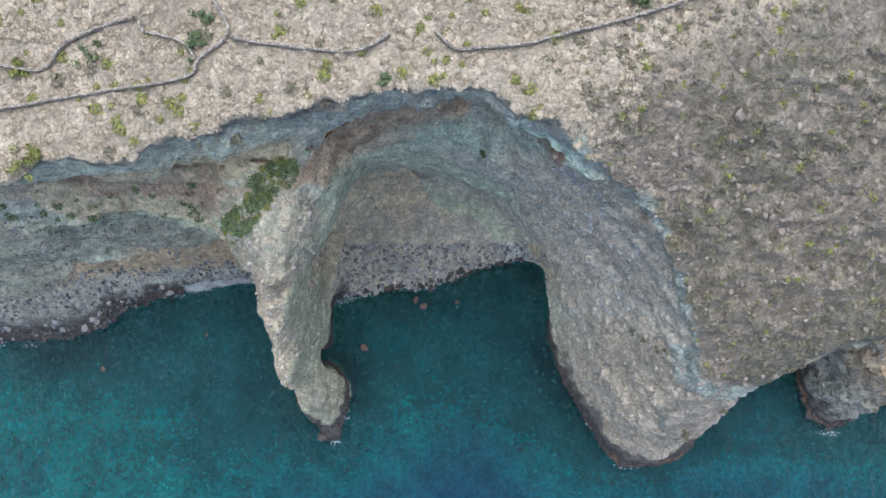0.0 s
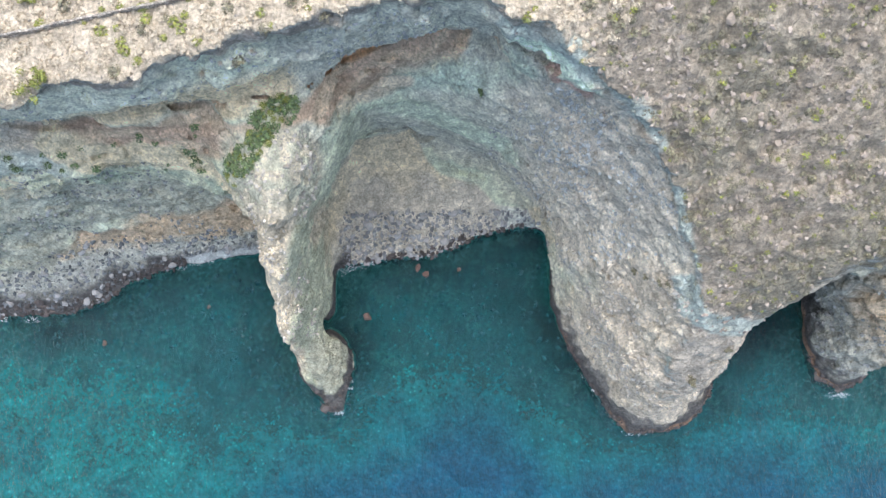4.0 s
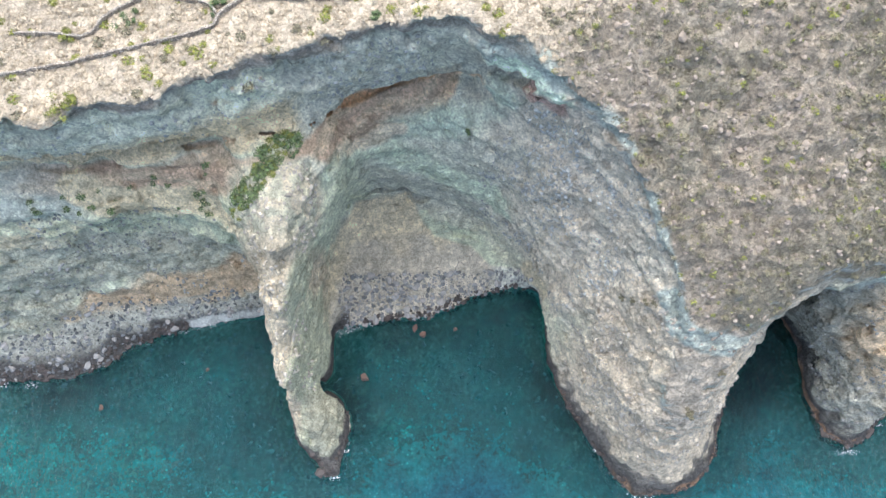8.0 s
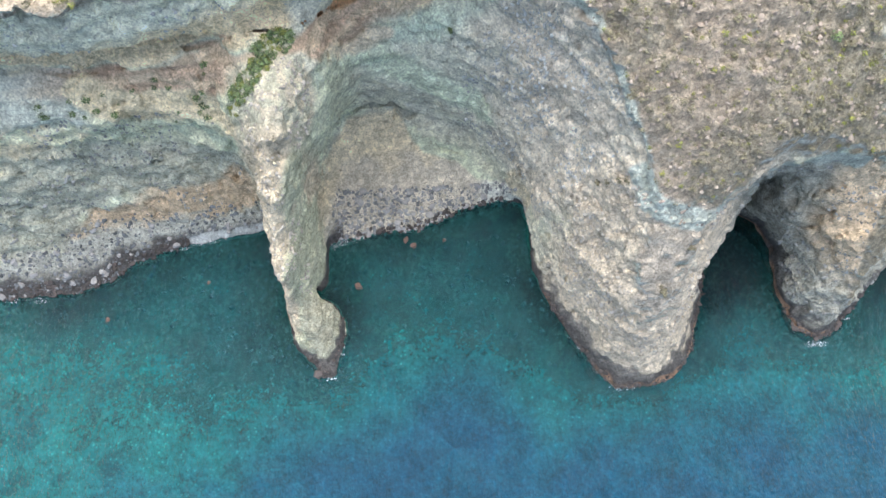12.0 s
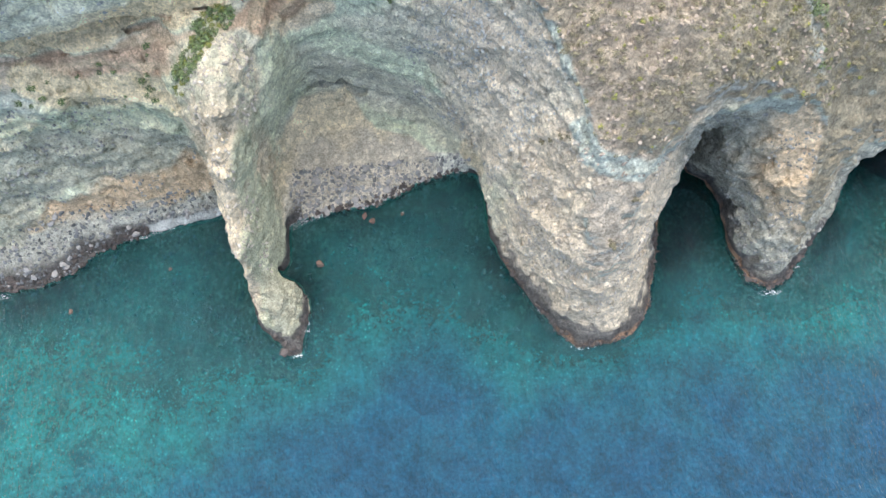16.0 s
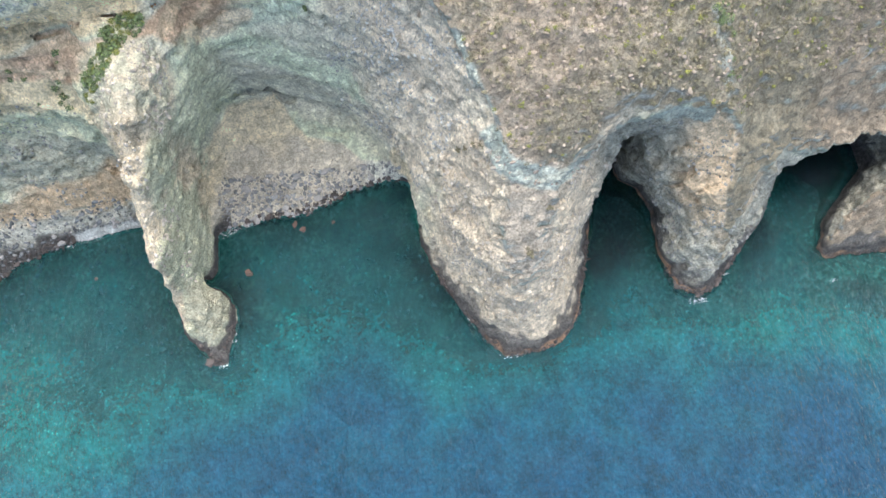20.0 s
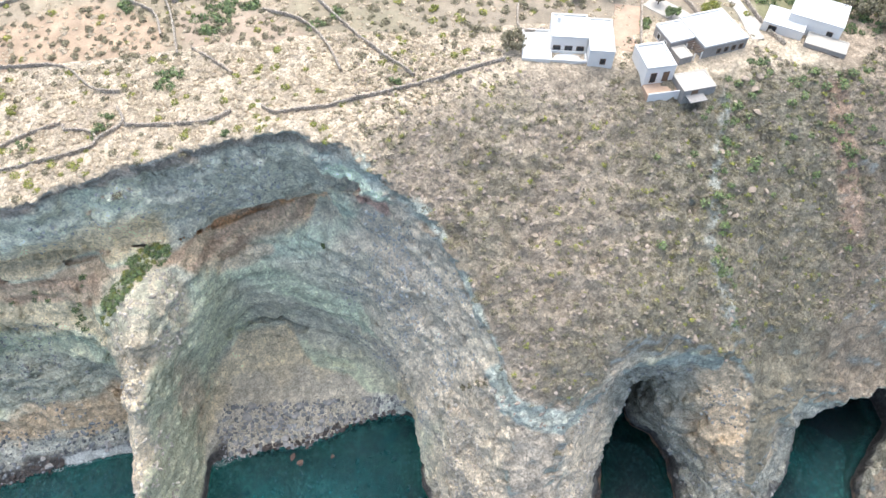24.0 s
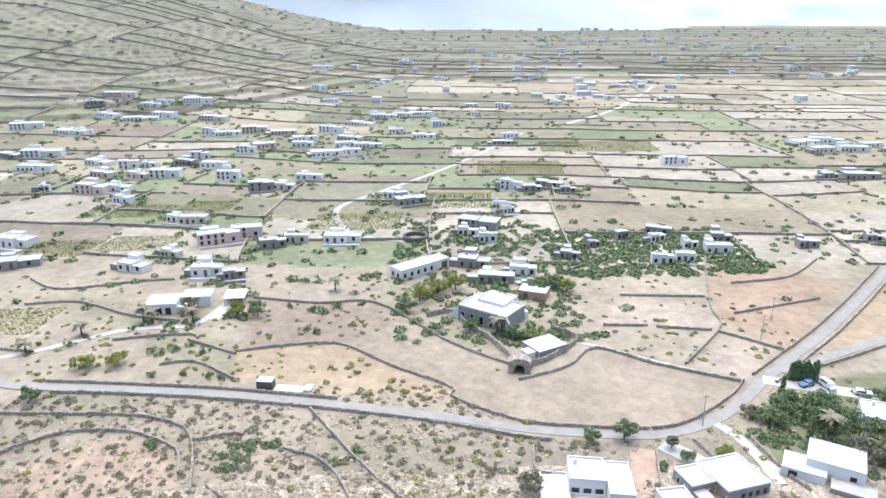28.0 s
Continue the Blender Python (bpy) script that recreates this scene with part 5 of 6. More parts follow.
# walled farmstead in the middle of the fields
h = thing("farmstead", pose(44.8, 175.5, 75.8, 0, 0, -38), "large white-roofed farmhouse of dark stone with arched windows", "house", "farmstead")
b = block(h, -8.0, -5.5, 8.0, 5.5, -0.5, 4.6, GREY_BLOCK, ROOF, 0.5)
for k in range(5):
    opening(b, -6.4 + 3.2 * k, -5.5, 0.6, 1.3, 2.4, "-y", WHITE)
for k in range(3):
    opening(b, -8.0, -3.4 + 3.2 * k, 0.6, 1.2, 2.2, "-x", WHITE)
block(h, -5.0, 0.0, 4.0, 8.0, 0.0, 5.4, WHITE, ROOF, 0.4, "upper_block")
for k in (-1, 1):
    bm = bmesh.new()
    pts = [(k * 8.0, 0.0), (k * 8.0, 4.8), (k * 9.2, 2.8), (k * 11.5, 1.0), (k * 12.0, 0.0)]
    a = [bm.verts.new((px, -5.5, pz)) for px, pz in pts]
    c = [bm.verts.new((px, -4.9, pz)) for px, pz in pts]
    bm.faces.new(a), bm.faces.new(c[::-1])
    for i in range(5):
        bm.faces.new((a[i], c[i], c[(i + 1) % 5], a[(i + 1) % 5]))
    bmesh.ops.recalc_face_normals(bm, faces=bm.faces)
    part("buttress", bm, WHITE, h)
part("cistern_head", boxed(6.0, 6.2, 0, 8.0, 8.0, 2.4, bevel=0.2), WHITE, h)
h = thing("farm_annexe", pose(56.5, 154.6, 75.6, 0, 0, 28), "white-roofed annexe by the garden wall", "house", "farmstead")
b = block(h, -4.6, -3.6, 4.6, 3.6, -0.5, 2.8, GREY_BLOCK, ROOF, 0.2)
opening(b, 4.6, 0.0, 0.6, 1.0, 1.3, "+x")
block(h, -7.4, -2.4, -4.8, 0.6, -0.5, 2.5, WHITE, ROOF, 0.15, "store")
h = thing("stone_arch", pose(48.2, 144.2, 75.6, 0, 0, -8), "arched dark stone gatehouse below the garden wall", "gatehouse", "farmstead")
bm = bmesh.new()
n = 12
outer = [(-2.8, 0), (-2.8, 3.4), (-1.6, 4.3), (0, 4.6), (1.6, 4.3), (2.8, 3.4), (2.8, 0)]
inner = [(1.3, 0), (1.3, 1.6), (0.9, 2.6), (0, 3.0), (-0.9, 2.6), (-1.3, 1.6), (-1.3, 0)]
ring = outer + inner
fa, ba = [bm.verts.new((px, -1.6, pz)) for px, pz in ring], [bm.verts.new((px, 1.6, pz)) for px, pz in ring]
for i in range(6):
    bm.faces.new((fa[i], fa[i + 1], fa[12 - i], fa[13 - i]))
    bm.faces.new((ba[i + 1], ba[i], ba[13 - i], ba[12 - i]))
for i in range(14):
    j = (i + 1) % 14
    bm.faces.new((fa[j], fa[i], ba[i], ba[j]))
bmesh.ops.recalc_face_normals(bm, faces=bm.faces)
part("arch", bm, FIELD_STONE, h)
part("back_wall", boxed(-2.6, 1.4, 0, 2.6, 1.62, 3.2), LAVA, h)

h = thing("round_cistern", pose(23.5, 252.5, level(23.5, 252.5)), "round dark stone threshing ring with a level rim", "cistern", "farmstead")
bm = bmesh.new()
ring = []
for r, z in ((5.2, -0.6), (5.0, 1.9), (4.1, 2.0), (4.0, 0.3)):
    ring.append([bm.verts.new((r * math.cos(6.2832 * k / 28), r * math.sin(6.2832 * k / 28), z + 0.06 * math.sin(5 * k))) for k in range(28)])
for a, b in zip(ring, ring[1:]):
    for k in range(28):
        bm.faces.new((a[k], a[(k + 1) % 28], b[(k + 1) % 28], b[k]))
part("ring_wall", bm, LAVA, h)
bm = bmesh.new()
bmesh.ops.create_circle(bm, cap_ends=True, segments=28, radius=4.05, matrix=Matrix.Translation((0, 0, 0.35)))
part("floor", bm, EARTH, h, "packed earth floor")
h = thing("long_farmhouse", pose(25.0, 216.5, level(25, 216.5), 0, 0, 38), "long low white farmhouse with a dusty flat roof", "house", "farmstead")
b = block(h, -11.0, -3.2, 5.0, 3.4, -1.0, 3.4, WHITE, ROOF, 0.3)
for k in range(5):
    opening(b, -9.4 + 2.9 * k, -3.2, 0.9, 0.9, 1.3, "-y")
for k in range(2):
    opening(b, -11.0, -1.4 + 2.8 * k, 0.9, 0.9, 1.3, "-x")
b = block(h, 5.1, -2.6, 11.0, 3.4, -1.0, 3.2, WHITE, ROOF, 0.25, "wing")
opening(b, 8.6, -2.6, 0.1, 2.4, 2.3, "-y", name="door")
h = thing("field_store", pose(60.5, 192.8, level(60.5, 192.8), 0, 0, -24), "brown stone store with a white flat roof", "shed", "farmstead")
b = block(h, -4.4, -3.0, 4.4, 3.0, -0.6, 2.7, EARTH, ROOF, 0.15)
opening(b, -2.0, -3.0, 0.0, 1.2, 2.0, "-y", name="door")

# villa with palms behind the drive
h = thing("palm_villa", pose(-51.5, 187.5, 75.8, 0, 0, 4), "white villa with shaded veranda between palms", "house", "farmstead")
b = block(h, -6.0, -4.5, 3.0, 3.5, -0.4, 3.6, WHITE, ROOF, 0.15)
for k in range(3):
    opening(b, -4.6 + 2.6 * k, -4.5, 0.4, 1.5, 2.0, "-y")
b = block(h, 3.2, 0.5, 12.0, 7.0, -0.4, 3.4, WHITE, ROOF, 0.25)
opening(b, 7.6, 0.5, 0.3, 1.2, 2.0, "-y", name="door")
part("veranda_floor", boxed(3.2, -4.6, -0.4, 11.0, 0.5, 0.15), EARTH, h, "red-tiled veranda floor")
part("veranda_roof", boxed(3.4, -4.2, 2.2, 8.6, -1.0, 2.4, bevel=0.05), WHITE, h)
for x in (3.7, 8.3):
    part("post", boxed(x - 0.12, -4.0, 0.1, x + 0.12, -3.76, 2.2), WHITE, h)
h = thing("carport", pose(-33.0, 193.0, 75.8, 0, 0, 3), "open carport with a white slab roof", "carport", "farmstead")
part("roof", boxed(-3.2, -3.8, 2.4, 3.2, 3.8, 2.62, bevel=0.04), ROOF, h)
for x in (-2.9, 2.9):
    for y in (-3.4, 3.4):
        part("post", boxed(x - 0.12, y - 0.12, -0.3, x + 0.12, y + 0.12, 2.4), WHITE, h)
part("back_wall", boxed(-3.2, 3.6, -0.3, 3.2, 3.8, 2.4), WHITE, h)

h = thing("roadside_shed", pose(-13.6, 139.4, 75.7, 0, 0, -9), "small dark roadside shed with a white roof", "shed")
b = block(h, -1.9, -1.2, 1.9, 1.4, -0.4, 2.2, LAVA, ROOF, 0.12)
opening(b, 0.2, -1.2, 0.0, 0.9, 1.8, "-y", name="door")
h = thing("cistern_slab", pose(-7.2, 138.0, 75.75, 0, 0, -11), "white sloping concrete cistern slab by the road", "cistern")
part("slab", boxed(-4.2, -1.4, -0.2, 3.0, 1.4, 0.45, bevel=0.1), ROOF, h)
part("ramp", boxed(3.0, -0.7, -0.2, 4.8, 2.2, 0.7, bevel=0.1), ROOF, h)

# ---- houses of the plain, one by one ----
HAMLETS = {
    "hamlet by the vineyards": [(-131, 249, 14, "W"), (-117, 225, 14, "G"), (-75, 220, 10, "W"), (-66, 233, 7, "T"), (-48, 214, 10, "W"), (-38, 211, 7, "G"), (-53, 248, 16, "P"), (-44, 257, 12, "P"), (-71, 277, 11, "T"), (-79, 280, 8, "W"), (-31, 243, 10, "G"), (-23, 249, 9, "T"), (-5, 248, 14, "W")],
    "farm cluster": [(50, 262, 16, "G"), (45, 255, 8, "W"), (63, 296, 6, "W"), (66, 288, 6, "W"), (52, 247, 7, "W"), (44, 218, 11, "G"), (60, 210, 9, "W"), (50, 203, 12, "G")],
    "garden cottages": [(80, 226, 7, "G"), (92, 239, 5, "G"), (106, 249, 6, "G"), (123, 254, 10, "G"), (119, 245, 7, "W"), (129, 236, 6, "W"), (112, 219, 8, "W"), (121, 221, 7, "W"), (144, 243, 8, "G"), (137, 229, 10, "W")],
    "plain farms": [(74, 333, 11, "W"), (84, 330, 10, "G"), (95, 339, 14, "G"), (102, 327, 8, "G"), (183, 394, 16, "W"), (96, 494, 14, "W"), (87, 465, 14, "G"), (300, 456, 23, "W"), (320, 463, 23, "W"), (295, 427, 17, "T"), (318, 429, 20, "W"), (341, 446, 16, "W"), (254, 352, 10, "G"), (271, 348, 20, "G"), (175, 235, 8, "G"), (205, 241, 6, "G")],
    "white village": [(-265, 521, 22, "W"), (-225, 504, 25, "W"), (-210, 430, 23, "W"), (-227, 427, 14, "G"), (-192, 387, 20, "W"), (-164, 405, 16, "W"), (-148, 371, 13, "P"), (-137, 332, 15, "P"), (-126, 336, 14, "W"), (-114, 313, 9, "W"), (-163, 340, 5, "W"), (-142, 394, 11, "W"), (-127, 368, 12, "P"), (-113, 369, 16, "W"), (-112, 402, 11, "G"), (-108, 419, 12, "W"), (-93, 395, 15, "W"), (-77, 363, 12, "W"), (-84, 439, 12, "W"), (-76, 456, 15, "P"), (-216, 508, 11, "W"), (-131, 397, 9, "W")],
    "upper village": [(-194, 556, 26, "W"), (-181, 573, 19, "W"), (-224, 571, 19, "W"), (-207, 620, 16, "W"), (-200, 639, 15, "W"), (-174, 647, 25, "W"), (-247, 654, 28, "P"), (-138, 564, 22, "T"), (-254, 619, 15, "G"), (-97, 981, 30, "W"), (-79, 793, 17, "W"), (-48, 768, 17, "W"), (-57, 705, 15, "W"), (-16, 870, 17, "W")],
    "middle village": [(-112, 503, 19, "W"), (-125, 507, 12, "W"), (-95, 516, 19, "T"), (-72, 510, 19, "P"), (-53, 487, 18, "W"), (-51, 461, 14, "W"), (-31, 429, 21, "W"), (-22, 460, 14, "W"), (-16, 436, 13, "W"), (-6, 455, 19, "W"), (-21, 487, 17, "T"), (-38, 522, 18, "W"), (-17, 557, 21, "W"), (0, 604, 23, "W"), (16, 611, 18, "W"), (33, 622, 21, "W"), (33, 496, 17, "W"), (12, 522, 13, "W"), (-33, 360, 14, "W"), (15, 317, 12, "W"), (22, 306, 15, "G"), (-54, 336, 13, "G"), (-43, 338, 11, "T"), (-56, 349, 7, "G"), (46, 553, 12, "W"), (-6, 618, 15, "W")],
    "valley edge": [(83, 619, 9, "W"), (85, 683, 16, "W"), (115, 672, 15, "W"), (173, 912, 22, "W"), (195, 953, 19, "W"), (224, 769, 30, "W"), (238, 748, 23, "W"), (174, 701, 12, "W"), (286, 847, 19, "W"), (319, 882, 17, "W"), (299, 726, 12, "W"), (612, 1046, 20, "W"), (597, 954, 19, "W"), (606, 1380, 25, "W"), (640, 1236, 25, "W"), (758, 1350, 28, "W"), (170, 1239, 23, "W"), (289, 1385, 26, "W"), (20, 1118, 22, "W"), (66, 931, 17, "W")],
}
LOOKS = {"W": ("white flat-roofed country house with small dark windows", WHITE), "G": ("grey stone country house with a white flat roof", GREY_BLOCK),
         "P": ("faded pink house with a white flat roof", PINK), "T": ("sand-coloured house with a white flat roof", TAN_WALL)}


def country_house(x, y, w, look_key, group, r):
    label, wall_mat = LOOKS[look_key]
    ob = thing("country_house", pose(x, y + 0.2 * w, float(inland(x, y)), 0, 0, r.uniform(-30, 24)), label, "house", group)
    h = r.uniform(3.0, 3.8) * (1.45 if r.rand() < 0.2 and w > 9 else 1.0)
    cut, d = w * r.uniform(-0.08, 0.18), w * r.uniform(0.34, 0.48)
    b = block(ob, -w / 2, -d / 2, cut, d / 2, -2.0, h, wall_mat, ROOF, 0.4)
    n = max(2, int((cut + w / 2) / 2.4))
    for k in range(n):
        opening(b, -w / 2 + (cut + w / 2) * (k + 0.5) / n, -d / 2, 0.5 if k == n // 2 else 1.0, 0.95, 2.0 if k == n // 2 else 1.3, "-y", name="door" if k == n // 2 else "window")
    if h > 4.3:
        for k in range(n):
            opening(b, -w / 2 + (cut + w / 2) * (k + 0.5) / n, -d / 2, 3.2, 0.9, 1.2, "-y")
    back = r.uniform(0.1, 0.3) * d
    b = block(ob, cut + 0.05, -d / 2 + back, w / 2, d / 2 + r.uniform(0, 0.35) * d, -2.0, h * r.uniform(0.72, 0.95), wall_mat, ROOF, 0.35, "wing")
    opening(b, (cut + w / 2) / 2, -d / 2 + back, 0.9, 1.1, 1.4, "-y")
    if r.rand() < 0.6:
        block(ob, -w / 2 + 0.1 * w, d / 2 + 0.05, cut - 0.1 * w, d / 2 + r.uniform(2.5, 4.0), -2.0, h * r.uniform(1.1, 1.45), wall_mat, ROOF, 0.3, "upper_room")
    if r.rand() < 0.45:
        block(ob, -w / 2 - r.uniform(2, 4), -d / 2 + 0.6, -w / 2 - 0.05, d / 2 - 0.8, -2.0, h * 0.65, GREY_BLOCK, CONCRETE, 0.15, "store")
    if r.rand() < 0.6:
        part("terrace", boxed(-w / 2, -d / 2 - 3.2, -2.0, w / 2, -d / 2, 0.25, bevel=0.05), CONCRETE, ob, "pale paved terrace")
        part("terrace_parapet", boxed(-w / 2, -d / 2 - 3.45, -2.0, w / 2, -d / 2 - 3.2, 0.95, bevel=0.05), wall_mat, ob)
    if r.rand() < 0.4:
        part("chimney", boxed(-w * 0.3, 0.1 * d, h, -w * 0.3 + 0.7, 0.1 * d + 0.7, h + 1.1, bevel=0.05), wall_mat, ob)
    return ob


pick = np.random.RandomState(5)
for group, rows in HAMLETS.items():
    for x, y, w, key in rows:
        country_house(x, y, w, key, group, pick)
# scattered houses far across the plain and up the hill
for k in range(90):
    y = 700 + 1300 * pick.rand()
    x = pick.uniform(-0.1, 0.7) * y if pick.rand() < 0.5 else 0.3 * y + 110 * pick.normal()
    ob = thing("distant_house", pose(x, y, float(inland(x, y)), 0, 0, pick.uniform(-25, 25)), "distant white house on the plain", "house", "distant houses")
    w, h = pick.uniform(6, 14), pick.uniform(3.2, 6)
    b = part("wall", boxed(-w / 2, -4, -3, w / 2, 4, h, bevel=0.15), WHITE, ob)
    part("roof", boxed(-w / 2 - 0.15, -4.15, h, w / 2 + 0.15, 4.15, h + 0.35), ROOF, ob)
    for i in range(3):
        part("window", boxed(-w * 0.35 + i * w * 0.3, -4.06, 1.0, -w * 0.35 + i * w * 0.3 + 1.1, -3.96, 2.5), GLASS, ob)


# ---- vehicles ----
def car(x, y, turn, paint_mat, label, high=1.45, long=4.0):
    ob = thing("car", pose(x, y, level(x, y) + 0.02, 0, 0, turn), label, "car", "parked cars")
    prof = [(-0.5, 0.25), (-0.5, 0.62), (-0.46, 0.68), (-0.2, 0.66), (-0.02, 1.0), (0.36, 1.0), (0.49, 0.68), (0.5, 0.25)] if high < 1.7 else \
           [(-0.5, 0.2), (-0.5, 0.5), (-0.4, 0.6), (-0.3, 1.0), (0.48, 1.0), (0.5, 0.9), (0.5, 0.2)]
    bm = bmesh.new()
    rows = []
    for s, inset in ((-0.85, 0.0), (0.85, 0.0)):
        rows.append([bm.verts.new((px * long, s * (0.84 if pz > 0.9 else 1.0), pz * high)) for px, pz in prof])
    bm.faces.new(rows[0]), bm.faces.new(rows[1][::-1])
    for i in range(len(prof)):
        j = (i + 1) % len(prof)
        bm.faces.new((rows[0][j], rows[0][i], rows[1][i], rows[1][j]))
    bmesh.ops.recalc_face_normals(bm, faces=bm.faces)
    bmesh.ops.bevel(bm, geom=list(bm.edges), offset=0.06, segments=2, affect="EDGES")
    body = part("body", bm, paint_mat, ob)
    for s in (-1, 1):
        part("side_window", boxed(-0.1 * long, s * 0.8 - 0.06, 0.7 * high, 0.34 * long, s * 0.8 + 0.06, 0.93 * high, bevel=0.03), GLASS, body)
    part("windscreen", boxed(-0.14 * long, -0.62, 0.72 * high, -0.06 * long, 0.62, 0.92 * high, bevel=0.03), GLASS, body)
    part("rear_window", boxed(0.4 * long, -0.6, 0.74 * high, 0.45 * long, 0.6, 0.92 * high, bevel=0.03), GLASS, body)
    for fx in (-0.31, 0.31):
        for s in (-1, 1):
            bm = bmesh.new()
            bmesh.ops.create_cone(bm, cap_ends=True, segments=16, radius1=0.32, radius2=0.32, depth=0.22, matrix=Matrix.Translation((fx * long, s * 0.78, 0.32)) @ Matrix.Rotation(radians(90), 4, "X"))
            part("wheel", bm, RUBBER, ob)
    return ob


RUBBER = plain("tyre_rubber", (0.02, 0.02, 0.02), 0.9, 0.2)
BLUE_PAINT = Nodes("blue_car_paint").done((0.12, 0.2, 0.32), 0.25, Coat_Weight=0.6)
WHITE_PAINT = Nodes("white_car_paint").done((0.75, 0.75, 0.74), 0.25, Coat_Weight=0.6)
car(116.0, 133.6, 20, BLUE_PAINT, "small blue hatchback parked by a cypress hedge")
car(120.6, 132.6, 100, WHITE_PAINT, "white van parked on a gravel forecourt", 1.9, 4.3)
car(127.0, 129.0, 160, WHITE_PAINT, "white car parked beside a garden")
car(58.4, 203.2, 10, WHITE_PAINT, "white car parked beside the farmhouse")
strip("gravel_forecourt", [(107, 137), (113, 134.5), (121, 131.5), (130, 128)], 5.0, CONCRETE, "pale gravel forecourt by the cypress hedge", "driveway")


def pole(x, y, h):
    ob = thing("utility_pole", pose(x, y, level(x, y), 0, 0, 15), "thin grey utility pole with a cross-arm", "utility pole", "utility poles")
    bm = bmesh.new()
    bmesh.ops.create_cone(bm, cap_ends=True, segments=8, radius1=0.14, radius2=0.08, depth=h, matrix=Matrix.Translation((0, 0, h / 2 - 0.2)))
    part("shaft", bm, CONCRETE, ob)
    part("cross_arm", boxed(-0.7, -0.05, h - 0.7, 0.7, 0.05, h - 0.58), WOOD, ob)


for x, y in ((-118, 255), (-112, 300), (14, 205), (117, 158), (126, 170), (84, 118)):
    pole(x, y, 8.0)


# ---- trees and large shrubs ----
def leaf_cloud(centres, radii, per, size):
    """Loose leaves around many small centres."""
    out = []
    for c, r in zip(centres, radii):
        d = rng.normal(size=(per, 3))
        d /= np.linalg.norm(d, axis=1)[:, None]
        mid = np.array(c) + d * r * rng.uniform(0.35, 1.0, (per, 1)) * (1, 1, 0.85)
        a = np.cross(d, rng.normal(size=(per, 3)))
        a /= np.linalg.norm(a, axis=1)[:, None]
        b = np.cross(a, d) + 0.4 * d
        s = size * rng.uniform(0.6, 1.3, (per, 1))
        out.append(np.stack([mid - a * s * 0.6, mid + a * s * 0.6, mid + b * s], 1).reshape(-1, 3))
    v = np.concatenate(out)
    return v, np.arange(len(v)).reshape(-1, 3)


def limb(bm, a, b, r0, r1, sides=6):
    a, b = Vector(a), Vector(b)
    turn = (b - a).to_track_quat("Z", "Y").to_matrix().to_4x4()
    bmesh.ops.create_cone(bm, cap_ends=True, segments=sides, radius1=r0, radius2=r1, depth=(b - a).length, matrix=Matrix.Translation((a + b) / 2) @ turn)


def mesh_part(name, v, f, material, parent):
    me = mesh_from(name, v, f)
    me.materials.append(material)
    ob = new(name, me)
    ob.parent = parent
    return ob


def tree(x, y, high, wide, material, label, group="garden trees", name="tree", category="tree", z=None):
    ob = thing(name, pose(x, y, level(x, y) if z is None else z, 0, 0, rng.uniform(0, 360)), label, category, group)
    bm = bmesh.new()
    fork = high * 0.35
    limb(bm, (0, 0, -0.3), (0.1, 0.05, fork), high * 0.045, high * 0.03, 8)
    part("trunk", bm, BARK, ob)
    centres, radii = [], []
    for k in range(6):
        a = k * 1.05 + rng.uniform(-0.3, 0.3)
        tip = (math.cos(a) * wide * 0.33, math.sin(a) * wide * 0.33, high * rng.uniform(0.55, 0.75))
        bm = bmesh.new()
        limb(bm, (0.1, 0.05, fork - 0.1), tip, high * 0.022, high * 0.008)
        part("limb", bm, BARK, ob)
        for _ in range(3):
            centres.append(np.array(tip) + rng.normal(size=3) * (wide * 0.1, wide * 0.1, high * 0.08))
            radii.append(wide * rng.uniform(0.13, 0.22))
    centres.append((0, 0, high * 0.85))
    radii.append(wide * 0.22)
    mesh_part("crown", *leaf_cloud(centres, radii, 90, 0.13 * wide**0.5), material, ob)
    return ob


def cypress(x, y, high):
    ob = thing("cypress", pose(x, y, level(x, y), 0, 0, rng.uniform(0, 360)), "dark slender cypress tree beside a villa", "cypress", "cypress hedge")
    bm = bmesh.new()
    limb(bm, (0, 0, -0.3), (0, 0, high * 0.9), 0.14, 0.03)
    part("trunk", bm, BARK, ob)
    hs = np.linspace(0.08, 0.97, 16)
    mesh_part("crown", *leaf_cloud([(0.1 * rng.normal(), 0.1 * rng.normal(), t * high) for t in hs], [0.14 * high * (1 - t) ** 0.6 * min(1, t * 8) + 0.1 for t in hs], 70, 0.3), GREEN_LEAF, ob)


def palm(x, y, high):
    ob = thing("palm", pose(x, y, level(x, y), 0, 0, rng.uniform(0, 360)), "date palm with arching grey-green fronds", "palm", "palms")
    bm = bmesh.new()
    for k in range(6):
        limb(bm, (0, 0, high * k / 6 - 0.2), (0, 0, high * (k + 1) / 6), 0.26, 0.22, 8)
    part("trunk", bm, BARK, ob)
    for k in range(16):
        a, rise = k * 2.4, rng.uniform(-0.1, 0.9)
        long = high * 0.25 + 1.6
        v, f, n = [], [], 7
        for i in range(n + 1):
            t = i / n
            r, z = long * t, high + long * (rise * t - 0.75 * t * t)
            w = 0.55 * math.sin(math.pi * min(t + 0.08, 1)) + 0.03
            for s in (-1, 0, 1):
                v.append((r * math.cos(a) - s * w * math.sin(a), r * math.sin(a) + s * w * math.cos(a), z - abs(s) * 0.3 * w + 0.03))
        for i in range(n):
            f += [(3 * i, 3 * i + 3, 3 * i + 4, 3 * i + 1), (3 * i + 1, 3 * i + 4, 3 * i + 5, 3 * i + 2)]
        mesh_part("frond", v, f, OLIVE_LEAF, ob)


